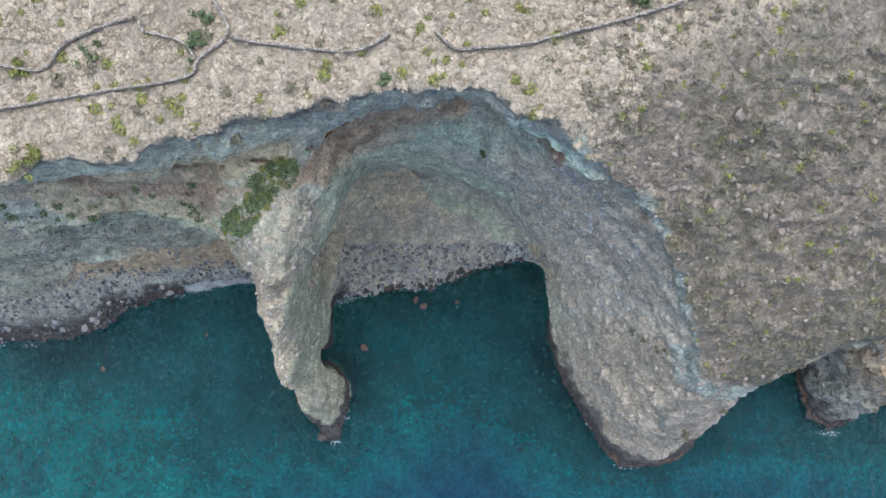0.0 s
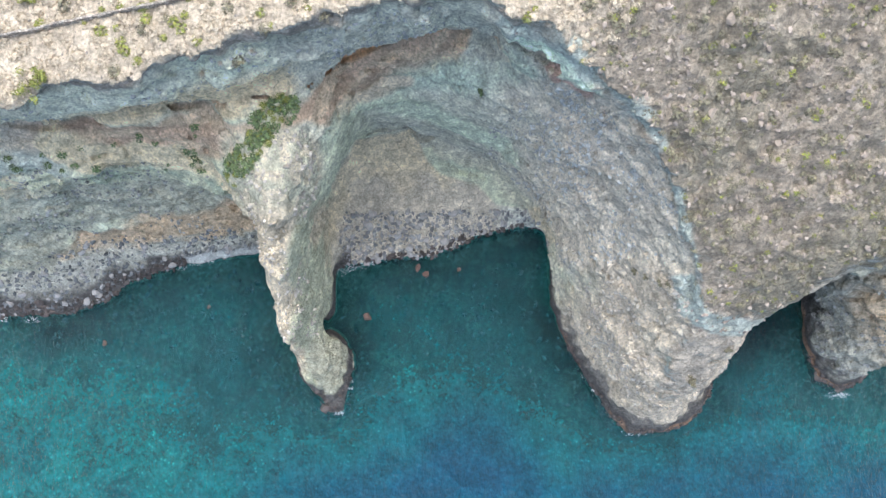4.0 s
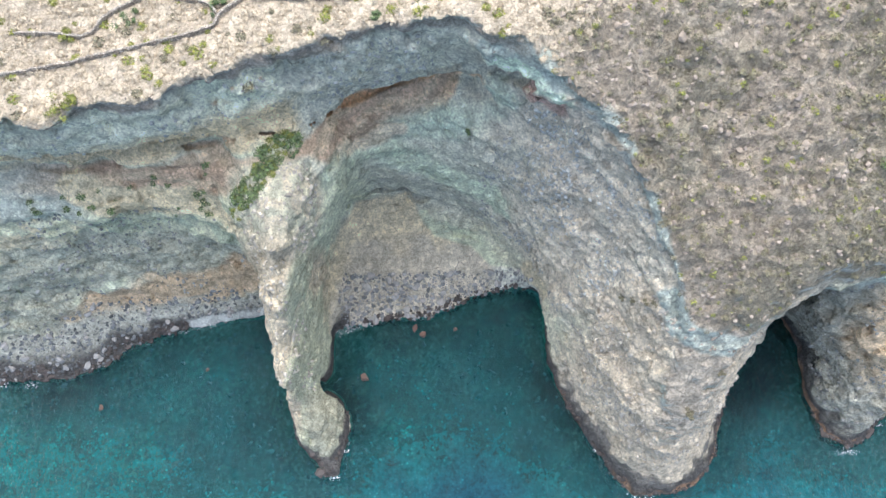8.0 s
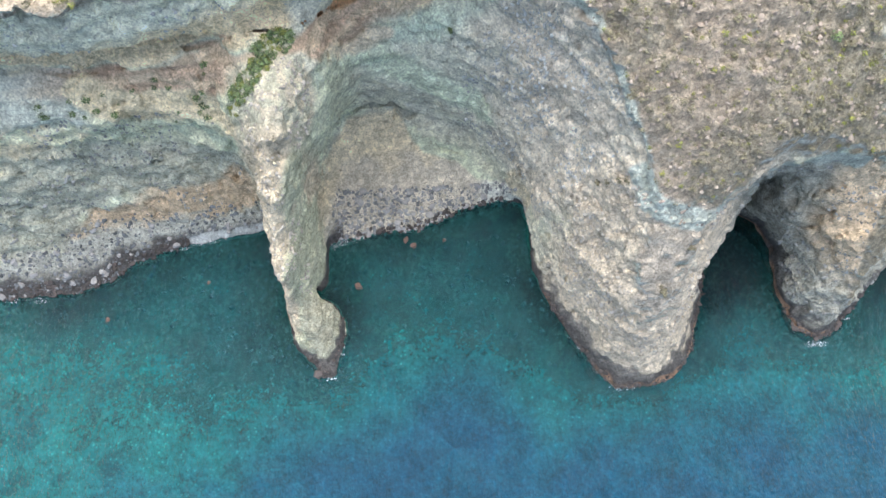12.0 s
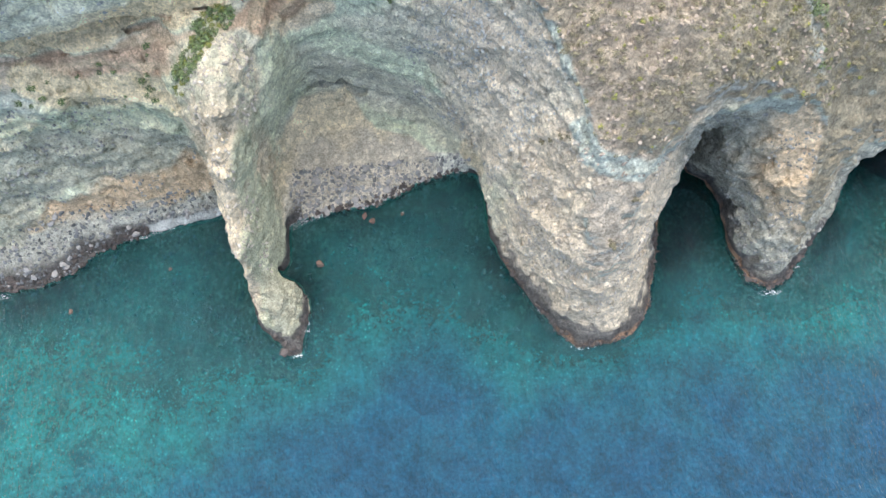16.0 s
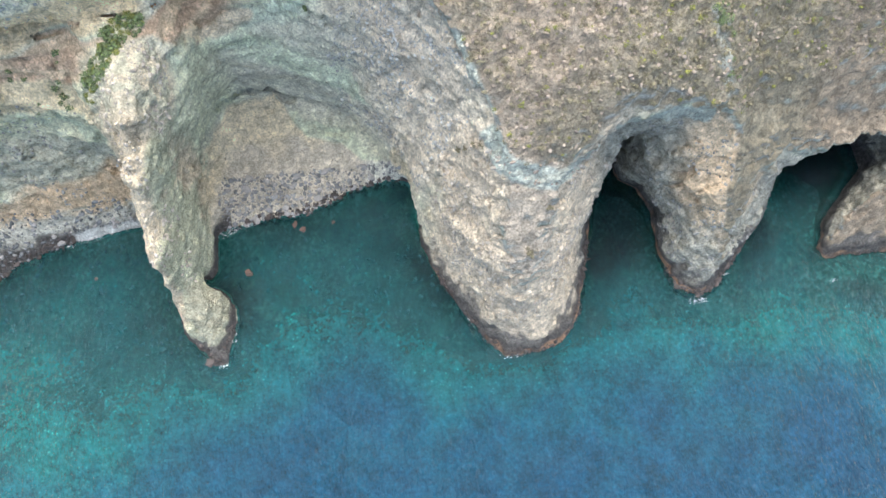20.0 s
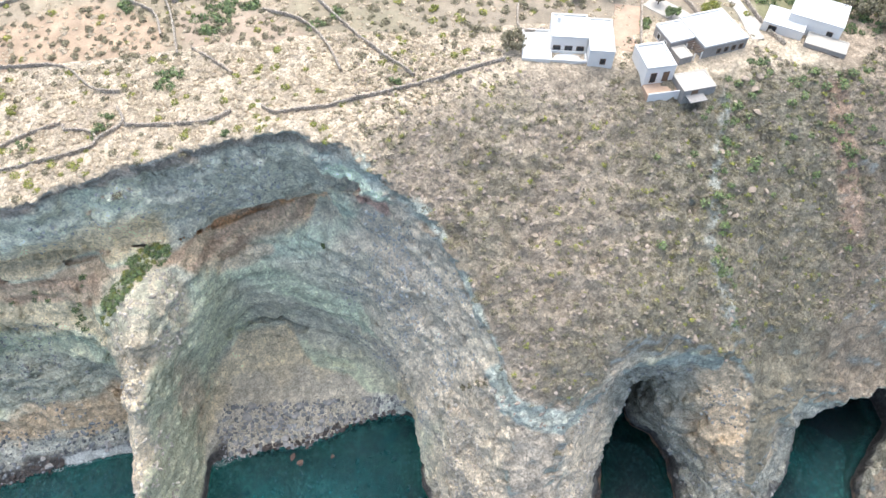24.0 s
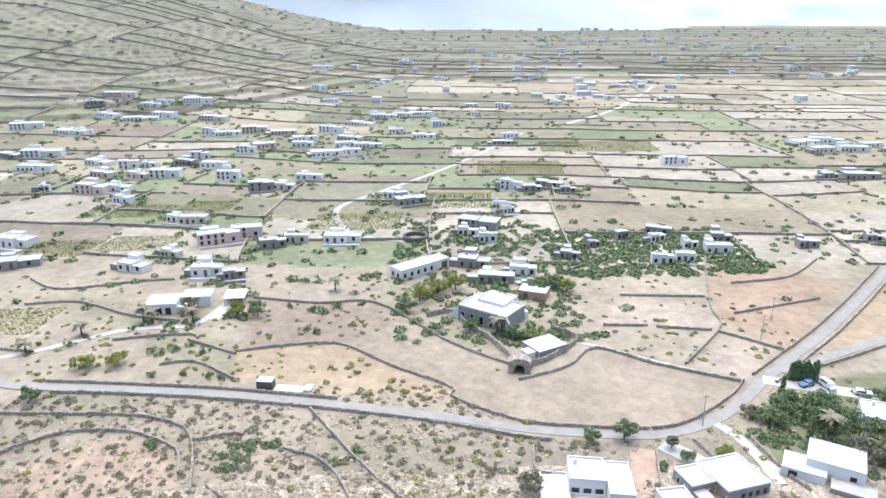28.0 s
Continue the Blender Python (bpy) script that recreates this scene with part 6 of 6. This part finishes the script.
tree(65.7, 114.2, 4.2, 4.6, GREEN_LEAF, "round green roadside tree")
tree(58.5, 113.4, 2.8, 3.6, GREEN_LEAF, "low dark green roadside tree")
tree(74.5, 110.5, 3.0, 2.6, OLIVE_LEAF, "young olive tree on a forecourt")
tree(76.0, 106.0, 2.4, 2.6, GREEN_LEAF, "small dark garden tree")
tree(83.5, 106.0, 3.0, 4.2, LIME_LEAF, "light green garden tree beside a lane")
tree(43.0, 98.5, 3.6, 5.2, OLIVE_LEAF, "wide grey-green tree beside the villa")
tree(-30.0, 182.0, 4.4, 5.6, LIME_LEAF, "light green tree beside a carport")
tree(-24.0, 181.0, 4.6, 5.4, GREEN_LEAF, "dark green round tree beside a carport")
tree(-44.0, 183.0, 6.0, 5.0, OLIVE_LEAF, "grey-green tree before a veranda")
tree(-61.0, 150.5, 3.4, 6.0, LIME_LEAF, "light green spreading tree by the road")
tree(-53.0, 152.0, 3.2, 5.0, LIME_LEAF, "light green spreading tree by the road")
tree(-67.0, 136.5, 3.0, 4.5, GREEN_LEAF, "dark green shrub tree by the road")
for x, y, h, w in ((30, 196, 5, 7), (24, 190, 5, 7), (36, 199, 5, 6), (20, 182, 4, 5), (62, 196, 4, 6), (68, 200, 4, 7), (72, 197, 4, 6), (38, 168, 3.5, 4.5), (50, 163, 3.5, 5), (54, 161, 3, 4)):
    tree(x, y, h, w, GREEN_LEAF if (int(x) % 3) else LIME_LEAF, "leafy garden tree round the farmstead", "farmstead garden")
for x, y, h, w in ((99, 118, 4, 6), (103, 122, 4, 5), (109, 117, 5, 6), (113, 122, 5, 7), (115, 112, 6, 7), (119, 108, 6, 7), (112, 105, 5, 6), (116, 101, 5, 7), (121, 100, 6, 8), (107, 125, 4, 5), (128, 109, 6, 8), (96, 121, 2.6, 4)):
    tree(x, y, h, w, GREEN_LEAF if (int(x) % 4) else OLIVE_LEAF, "dark leafy garden tree between the villas", "villa garden")
for k in range(9):
    cypress(113.4 + 0.75 * k, 136.4 - 0.1 * k, 4.6 + 0.5 * (k % 3))
for x, y in ((107, 119), (110.5, 120), (113, 116.5), (104.5, 112), (108, 130)):
    cypress(x, y, 5.0)
for x, y, h in ((45.3, 165.8, 4.5), (-56, 178, 4.5), (-53, 177, 4.0), (-70, 170, 3.5), (-80, 160, 3.2), (-41.5, 177, 4.5), (-3, 200, 4), (109, 113, 5.0), (133, 128, 3.5), (-150, 270, 5)):
    palm(x, y, h)


# ---- low growth, rocks and rubble ----
def cushion_shapes(count):
    """Dense rounded cushions with a fringe of twigs."""
    out = []
    bv, bf = ball(1)
    for twigs_v, twigs_f in tuft_shapes(count, 70, 0.26, 0.62):
        v = bv * (0.66 + 0.3 * (rng.rand(len(bv), 1) - 0.5)) * (1, 1, 0.55)
        out.append((np.concatenate([v, twigs_v]), np.concatenate([bf, twigs_f + len(v)])))
    return out


def on_cliff(count, x0, x1, y0, y1, test=None, r=rng):
    out = []
    while len(out) < count:
        x, y = r.uniform(x0, x1), r.uniform(y0, y1)
        p, n = drop(x, y)
        if p is not None and (test is None or test(p, n)):
            out.append(np.array(p))
        elif r.rand() < 0.002:
            count -= 1
    return out


def on_ground(count, x0, x1, y0, y1, keep=None, r=rng):
    out = []
    for _ in range(count):
        x, y = r.uniform(x0, x1), r.uniform(y0, y1)
        if keep is None or keep(x, y):
            out.append(np.array((x, y, float(inland(x, y)))))
    return out


road_line = curve(ROAD, 3.0)
BUILT = [(53.5, 98.5, 11), (79.5, 98, 10), (69, 90, 6), (75, 88, 5), (102.5, 101, 12), (124.5, 116.5, 9), (44.8, 175.5, 11), (56.5, 154.6, 7), (-48, 188, 11), (-33, 190, 6), (-12, 139, 5), (77, 109, 5)]


def clear(x, y):
    if np.hypot(road_line[:, 0] - x, road_line[:, 1] - y).min() < 2.3:
        return False
    return all(math.hypot(x - a, y - b) > c for a, b, c in BUILT)


mounds = cushion_shapes(12)
tufts = tuft_shapes(10, 70, 0.34)
small_tufts = tuft_shapes(8, 36, 0.42)
rocks = rock_shapes(14)

is_top = lambda p, n: n.z > 0.6 and p.z > 62 and clear(p.x, p.y)
flat_top = lambda p, n: is_top(p, n) and p.x < 22 + 0.6 * (p.y - 78)
pts = on_cliff(2500, -122, 60, 70, 104, flat_top)
scatter("dry_tufts", mounds, pts, 0.35 + 0.75 * rng.rand(len(pts)) ** 1.6, DRY_LEAF, "pale dry cushion shrubs over the plateau", "dry shrub", 1.0)
pts = on_cliff(260, -122, 60, 70, 104, flat_top)
scatter("lime_shrubs", tufts, pts, rng.uniform(0.4, 1.0, len(pts)), LIME_LEAF, "yellow-green spurge cushions on the plateau", "shrub", 0.8)
pts = on_cliff(120, -122, 60, 70, 104, flat_top)
scatter("grey_shrubs", tufts, pts, rng.uniform(0.4, 1.1, len(pts)), OLIVE_LEAF, "grey-green low shrubs on the plateau", "shrub", 0.8)
pts = on_cliff(1300, -122, 60, 70, 104, flat_top)
scatter("plateau_stones", rocks, pts, rng.uniform(0.08, 0.32, len(pts)), STONE, "loose pale stones on dry soil", "stones", 0.7)

near_field = lambda x, y: clear(x, y) and outline_distance(FIELDS[0][0], np.array([x]), np.array([y]))[0] < 0
pts = on_ground(1900, -110, 110, 103, 135, near_field)
scatter("field_tufts", mounds, pts, rng.uniform(0.3, 0.8, len(pts)), DRY_LEAF, "dry cushion shrubs between field walls", "dry shrub", 0.85)
pts = on_ground(420, -110, 130, 103, 215, near_field) + on_ground(1000, -115, 60, 103, 138, near_field)
scatter("field_shrubs", tufts, pts, rng.uniform(0.4, 1.0, len(pts)), OLIVE_LEAF, "grey-green low shrubs in the fields", "shrub", 0.8)
pts = on_ground(420, -110, 130, 103, 180, near_field)
scatter("field_spurge", tufts, pts, rng.uniform(0.4, 1.1, len(pts)), LIME_LEAF, "yellow-green spurge in the fields", "shrub", 0.8)
pts = on_ground(1100, -260, 420, 180, 700, None)
for rows in HAMLETS.values():
    for x, y, w, _ in rows:
        for _ in range(9):
            a, d = rng.uniform(0, 6.28), w * rng.uniform(0.62, 1.5)
            gx, gy = x + d * math.cos(a), y + 0.2 * w + d * math.sin(a)
            pts.append(np.array((gx, gy, float(inland(gx, gy)))))
scatter("garden_growth", small_tufts, pts, rng.uniform(0.8, 2.6, len(pts)), GREEN_LEAF, "dark garden shrubs and trees of the plain", "shrubs", 0.9)
pts = on_ground(760, 74, 150, 208, 262, None) + on_ground(330, 15, 75, 198, 275, None) + on_ground(160, 15, 75, 160, 200, clear)
scatter("orchard", tufts, pts, rng.uniform(0.8, 2.0, len(pts)), GREEN_LEAF, "lush green garden round the cottages", "garden", 0.95)
pts = []
for u0, v0, u1, v1, mark in PLOTS:
    if v0 < 900 and abs(u0 - 60) < 120 + 0.75 * v0:
        for _ in range(7):
            u, v = (rng.uniform(u0, u1), v0) if rng.rand() < 0.6 else (u0, rng.uniform(v0, v1))
            bx, by = bend(u + rng.uniform(-1.5, 1.5), v + rng.uniform(-1.5, 1.5))
            pts.append(np.array((float(bx), float(by), float(inland(bx, by)))))
scatter("hedge_growth", small_tufts, pts, rng.uniform(0.8, 2.2, len(pts)), OLIVE_LEAF, "scrub growing along the field walls", "shrubs", 0.8)
pts = on_ground(900, -600, 1300, 700, 1900, None)
scatter("far_scrub", small_tufts, pts, rng.uniform(2.0, 5.0, len(pts)), OLIVE_LEAF, "dark scrub of the far plain and hill", "scrub", 0.7)
# prickly pears and garden thickets
pts = []
for x, y, r, n in ((-16, 114, 4.5, 30), (-7.6, 116.4, 1.6, 8), (-12.6, 118, 1.5, 8), (-34, 119.6, 1.6, 8), (5.4, 109, 1.6, 8), (9.7, 112.7, 1.5, 7), (-22, 98, 3.0, 14), (48, 163, 5.5, 40), (40, 172, 3.0, 20), (62, 163, 3, 14), (104, 112, 9, 80), (118, 108, 12, 130), (130, 122, 9, 80), (112, 122, 7, 50), (142, 112, 10, 70), (106, 122, 6, 36), (96, 112, 4, 20), (72, 104, 3, 10), (-46, 176, 6, 26), (-30, 180, 4, 14)):
    for _ in range(n):
        a, d = rng.uniform(0, 6.28), r * rng.rand() ** 0.5
        gx, gy = x + d * math.cos(a), y + d * math.sin(a)
        if clear(gx, gy) or n > 12:
            pts.append(np.array((gx, gy, level(gx, gy))))
scatter("thicket_growth", tufts, pts, rng.uniform(0.45, 1.25, len(pts)), GREEN_LEAF, "green cactus clumps and garden thickets by the walls", "thicket", 1.0)
# rows of vines
pts = []
for x0, x1, y0, y1 in ((-22, 16, 268, 292), (-125, -88, 290, 312), (-85, -62, 300, 318), (-128, -100, 238, 258), (-98, -72, 244, 262), (20, 60, 300, 330), (-120, -85, 172, 190), (60, 110, 372, 410), (110, 190, 440, 480)):
    for y in np.arange(y0, y1, 1.7):
        for x in np.arange(x0, x1, 1.5):
            pts.append(np.array((x + 0.12 * (y - y0) + rng.uniform(-0.2, 0.2), y + rng.uniform(-0.15, 0.15), float(inland(x, y)))))
scatter("vine_rows", tuft_shapes(5, 16, 0.6), pts, rng.uniform(0.45, 0.7, len(pts)), LIME_LEAF, "low green vines in rows", "vineyard", 0.8)

# the rough slope
on_slope = lambda p, n: n.z > 0.35 and p.z > 40 and p.z > top_height(p.x, p.y) - 1.6 and p.x > 14 + 0.2 * (80 - p.y) and clear(p.x, p.y)
pts = on_cliff(5200, 12, 155, 36, 100, on_slope)
scatter("slope_rocks", rocks, pts, 0.14 + 0.5 * rng.rand(len(pts)) ** 3, SLOPE_STONE, "tan broken rock strewn over the slope", "rocks", 0.75)
pts = on_cliff(2300, 12, 155, 38, 100, on_slope) + on_cliff(1500, 60, 155, 46, 96, on_slope)
scatter("slope_shrubs", small_tufts, pts, 0.25 + 0.6 * rng.rand(len(pts)) ** 2, OLIVE_LEAF, "grey-green scrub between the rocks", "scrub", 0.75)
pts = on_cliff(620, 12, 155, 38, 100, on_slope)
scatter("slope_spurge", small_tufts, pts, 0.2 + 0.5 * rng.rand(len(pts)) ** 2, LIME_LEAF, "yellow-green cushions between the rocks", "scrub", 0.8)
pts = on_cliff(60, 62, 155, 60, 98, on_slope) + on_cliff(46, 74, 86, 50, 90, lambda p, n: on_slope(p, n) and line_distance(SCAR, p.x - 1.5, p.y) < 1.8) + on_cliff(110, 80, 135, 74, 92, on_slope)
scatter("slope_bushes", tufts, pts, rng.uniform(0.4, 1.15, len(pts)), GREEN_LEAF, "dark green bushes below the houses", "bushes", 0.85)


# bushes that stand out, each by itself
def bush(x, y, r, material, label, z=None, group="cliff bushes"):
    if z is None:
        p, _ = drop(x, y)
        z = p.z
    ob = thing("bush", pose(x, y, z - 0.1, 0, 0, rng.uniform(0, 360)), label, "bush", group)
    for k in range(3):
        bm = bmesh.new()
        limb(bm, (0, 0, -0.2), (r * 0.4 * math.cos(2.1 * k), r * 0.4 * math.sin(2.1 * k), r * 0.6), 0.06 * r, 0.02 * r, 5)
        part("stem", bm, BARK, ob)
    cs = [(r * 0.5 * rng.normal(), r * 0.5 * rng.normal(), r * rng.uniform(0.3, 0.7)) for _ in range(7)]
    mesh_part("foliage", *leaf_cloud(cs, [r * rng.uniform(0.3, 0.5) for _ in cs], 60, 0.22), material, ob)


for x, y, r in ((-57.5, 72.3, 1.8), (-55.5, 73.5, 1.3), (-33.0, 87.5, 1.4), (-33.6, 86.0, 1.2), (-32.6, 90, 1.2), (-47.5, 85.8, 1.5), (-58, 84.2, 1.3), (-9.5, 81.5, 0.9), (-52, 95, 1.6), (20.5, 89.6, 1.4)):
    bush(x, y, r, LIME_LEAF if x < -50 else GREEN_LEAF, "leafy green bush on the dry plateau")
for x, y, r in ((33.2, 44.6, 0.9), (31.0, 45.5, 0.7), (41.4, 26.6, 1.0), (30.0, 47.0, 0.6), (45.5, 33.0, 0.7)):
    bush(x, y, r, OLIVE_LEAF, "olive-green bush rooted in the cliff")
FIELD_BUSHES = [(-47.4, 166.8), (-57.4, 173.4), (-53.7, 176.2), (-47.8, 175.2), (-68.6, 168.4), (-71.0, 163.7), (-78.9, 164.8), (-28.6, 145.4), (-35.1, 146.3), (-43.0, 145.5), (-25.5, 143.9), (-15.1, 186.7), (-8.9, 184.3), (-4.4, 182.0),
                (-0.5, 186.0), (6.2, 187.9), (-8.6, 170.4), (-5.2, 168.4), (-46.8, 158.3), (-43.8, 158.2), (-41.4, 159.7), (-37.6, 162.2), (-33.4, 157.7), (-26.1, 213.7), (-19.9, 210.8), (-13.8, 207.9), (4.7, 172.8), (7.7, 145.2), (28.8, 112.3)]
for k, (x, y) in enumerate(FIELD_BUSHES):
    sunny = k > 25
    bush(x, y, rng.uniform(1.0, 1.7), LIME_LEAF if sunny else GREEN_LEAF, "yellow-green rounded bush in a dry field" if sunny else "low green bush on brown field soil", z=level(x, y), group="field bushes")
p, _, _, _ = TREE.ray_cast(Vector((4, 60, 46)), Vector((0, 1, 0)))
if p:
    bush(p.x, p.y - 0.2, 0.8, GREEN_LEAF, "single green bush rooted in the cove wall", z=p.z)
ledge = lambda p, n: 38 < p.z < 54 and n.z > 0.2
thick = lambda p, n: ledge(p, n) and line_distance([(-27, 73.2), (-30.5, 70), (-32.2, 67), (-35.2, 65), (-37, 63.6)], p.x, p.y) < 2.1
pts = on_cliff(64, -41, -22, 60, 81, thick)
scatter("ledge_thicket", tufts, pts, rng.uniform(0.35, 1.15, len(pts)), GREEN_LEAF, "dark green thicket on the ledge above the fin", "thicket", 0.9)
pts = on_cliff(50, -41, -22, 60, 81, thick)
scatter("ledge_spurge", tufts, pts, rng.uniform(0.3, 0.8, len(pts)), LIME_LEAF, "yellow-green shrubs mixed into the ledge thicket", "thicket", 0.9)
pts = on_cliff(26, -80, -42, 66, 76, lambda p, n: 30 < p.z < 52 and n.z > 0.25)
scatter("ledge_shrubs", tufts, pts, rng.uniform(0.4, 1.0, len(pts)), GREEN_LEAF, "green shrubs along the western ledges", "shrubs", 0.9)

# broken blocks standing out of the steep faces
def on_face(count, x0, x1, y0, y1, z0, z1, r=rng):
    fit = np.where((CV[:, 0] > x0) & (CV[:, 0] < x1) & (CV[:, 1] > y0) & (CV[:, 1] < y1) & (CV[:, 2] > z0) & (CV[:, 2] < z1) & (CV[:, 2] < top_height(CV[:, 0], CV[:, 1]) - 3))[0]
    lumps = vnoise(*CV[fit].T, 7.0) + 0.5 * r.rand(len(fit))
    fit = fit[lumps > np.median(lumps)]
    return list(CV[r.choice(fit, min(count, len(fit)), replace=False)])


TAN_BLOCK = by_piece("tan_cliff_block", (0.5, 0.44, 0.36), 0.95, 0.28)
GREY_CLIFF = by_piece("grey_cliff_block", (0.47, 0.46, 0.42), 0.95, 0.28)
DARK_BLOCK = by_piece("grey_lava_block", (0.33, 0.32, 0.29), 0.95, 0.35)
pts = on_face(1500, 24, 62, 12, 46, 6, 46) + on_face(420, -38, -30, 35, 60, 6, 50) + on_face(260, -37, -24, 57, 70, 38, 52)
scatter("tan_cliff_blocks", rocks, pts, 0.2 + 0.5 * rng.rand(len(pts)) ** 2.5, TAN_BLOCK, "pale tan blocks weathering out of the buttress and fin", "rocks", 0.9)
pts = on_face(1300, 6, 32, 48, 74, 14, 62) + on_face(500, -110, -2, 68, 84, 53, 70)
scatter("grey_cliff_blocks", rocks, pts, 0.18 + 0.42 * rng.rand(len(pts)) ** 2.5, GREY_CLIFF, "grey blocks weathering out of the cove wall", "rocks", 0.9)
pts = on_face(700, 60, 100, 20, 48, 4, 42) + on_face(700, -110, -40, 50, 72, 6, 36)
scatter("dark_cliff_blocks", rocks, pts, 0.2 + 0.5 * rng.rand(len(pts)) ** 2.5, DARK_BLOCK, "dark grey blocks on the lava headland and western face", "rocks", 0.9)

# shore rubble
low = lambda p, n: -0.8 < p.z < 7 and n.z > 0.3
pts = on_cliff(1300, -26, 19, 50, 62, low)
scatter("beach_stones", rocks, pts, 0.14 + 0.7 * rng.rand(len(pts)) ** 3, PALE_STONE, "grey cobbles and boulders at the head of the cove", "stones", 0.8)
pts = on_cliff(1500, -120, -42, 38, 60, low)
scatter("west_shore_stones", rocks, [p for p in pts if not (p[0] > -62 and p[2] < 1.6)], 0.15 + 0.7 * rng.rand(len(pts)) ** 3, GREY_STONE, "grey boulders along the western shore", "stones", 0.8)
wet = lambda p, n: -1.6 < p.z < 1.4 and not -62 < p.x < -41
pts = on_cliff(300, -26, 20, 47, 60, lambda p, n: -1.4 < p.z < 0.5) + on_cliff(420, -120, -42, 36, 56, wet) + on_cliff(260, 24, 62, 10, 40, wet) + on_cliff(160, 76, 98, 16, 36, wet) + on_cliff(60, -36, -23, 15, 36, wet)
scatter("wet_rocks", rocks, pts, 0.25 + 0.8 * rng.rand(len(pts)) ** 2, DARK_STONE, "dark wet boulders at the waterline", "rocks", 0.7)


def shoal(count):
    x, y = rng.uniform(-115, 25, 6000), rng.uniform(-20, 50, 6000)
    d = -outline_distance(LEVELS[0] + EAST[0] + FAR_BACK, x, y)
    pick = np.where((d > 1) & (d < 60))[0][:count]
    return [np.array((x[i], y[i], -0.75 - 0.2 * d[i])) for i in pick]


pts = shoal(1500)
scatter("sunken_stones", rocks, pts, 0.3 + 0.7 * rng.rand(len(pts)) ** 2, PALE_STONE, "pale stones under clear water", "stones", 0.6)


def boulder(x, y, r, material, label):
    v, f = rock_shapes(1, 2, 0.5)[0]
    me = mesh_from("boulder", v * r * (1, 1, 0.75) + (0, 0, 0), f)
    me.materials.append(material)
    ob = tagged(new("boulder", me), label, "boulder", "boulders in the water")
    ob.matrix_world = pose(x, y, 0.05, 0, 0, rng.uniform(0, 360))


RUST = by_piece("rusty_rock", (0.13, 0.08, 0.06), 0.8, 0.3)
for x, y, r in ((-56.8, 41.4, 0.7), (-80.5, 33.5, 0.9), (-20.8, 38.5, 1.2), (-9, 49.5, 1.0), (-7, 48, 0.9), (0.5, 48.8, 0.9), (-30.4, 18.0, 1.6), (-28.5, 20.0, 1.5), (137, 21, 1.2)):
    boulder(x, y, r, RUST if y > 25 else DARK_STONE, "rusty brown boulder breaking the surface")

FOAM = Nodes("sea_foam").done((0.8, 0.83, 0.83), 0.9)
pts = []
for x, y, r in ((-26.2, 48.8, 1.4), (-24.5, 49.8, 1.3), (-22.3, 50.2, 1.5), (-20, 50.8, 1.1), (-63, 50.4, 0.8), (-25.2, 22.4, 0.9), (-25.0, 24.0, 0.7), (-27, 16.8, 0.9), (38.5, 11.3, 1.4), (41, 11.4, 1.2), (84.5, 18.7, 1.3), (86.5, 18.6, 1.0), (-60, 51.3, 1.0), (-57, 51.8, 1.2), (-97, 39.2, 1.2), (-104, 39.5, 1.0), (119, 19.5, 0.7), (30.5, 20.8, 0.5), (56.5, 20.5, 0.6), (93.5, 24.2, 0.5)):
    for _ in range(int(45 * r)):
        a, q = rng.uniform(0, 6.28), r * rng.rand() ** 0.7
        pts.append(np.array((x + 1.6 * q * math.cos(a), y + 0.7 * q * math.sin(a), 0.03)))
scatter("foam", rock_shapes(4, 1, 0.6), pts, 0.04 + 0.11 * rng.rand(len(pts)) ** 2, FOAM, "white foam where small waves meet the rocks", "foam", 0.15)


# larger boulders of the shore, one by one
shapes = []
for v, f in rock_shapes(6, 2, 0.45):
    me = mesh_from("boulder", v * (1, 1, 0.75), f)
    me.materials.append(SHORE_ROCK)
    shapes.append(me)
spots = on_cliff(70, -26, 19, 49, 62, low) + on_cliff(60, -118, -44, 38, 56, low)
for k, p in enumerate(spots):
    ob = tagged(new("boulder", shapes[k % 6]), "rounded grey boulder on the shingle shore", "boulder", "shore boulders")
    r = 0.45 + 0.75 * rng.rand() ** 2
    ob.matrix_world = Matrix.Translation(p) @ pose(0, 0, 0.15 * r, 0, 0, rng.uniform(0, 360)) @ Matrix.Diagonal((r, r * rng.uniform(0.7, 1.2), r, 1))


# large rocks on the slope, one by one
shapes = []
for v, f in rock_shapes(6, 2, 0.5):
    me = mesh_from("slope_boulder", v * (1, 1, 0.7), f)
    me.materials.append(SLOPE_BLOCK)
    shapes.append(me)
for k, p in enumerate(on_cliff(130, 14, 90, 40, 98, on_slope)):
    ob = tagged(new("slope_boulder", shapes[k % 6]), "tan weathered rock standing out of the scrub slope", "rock", "slope rocks")
    r = 0.35 + 0.6 * rng.rand() ** 2
    ob.matrix_world = Matrix.Translation(p) @ pose(0, 0, 0.0, rng.uniform(-25, 25), rng.uniform(-25, 25), rng.uniform(0, 360)) @ Matrix.Diagonal((r, r * rng.uniform(0.5, 1.5), r * rng.uniform(0.6, 1.1), 1))
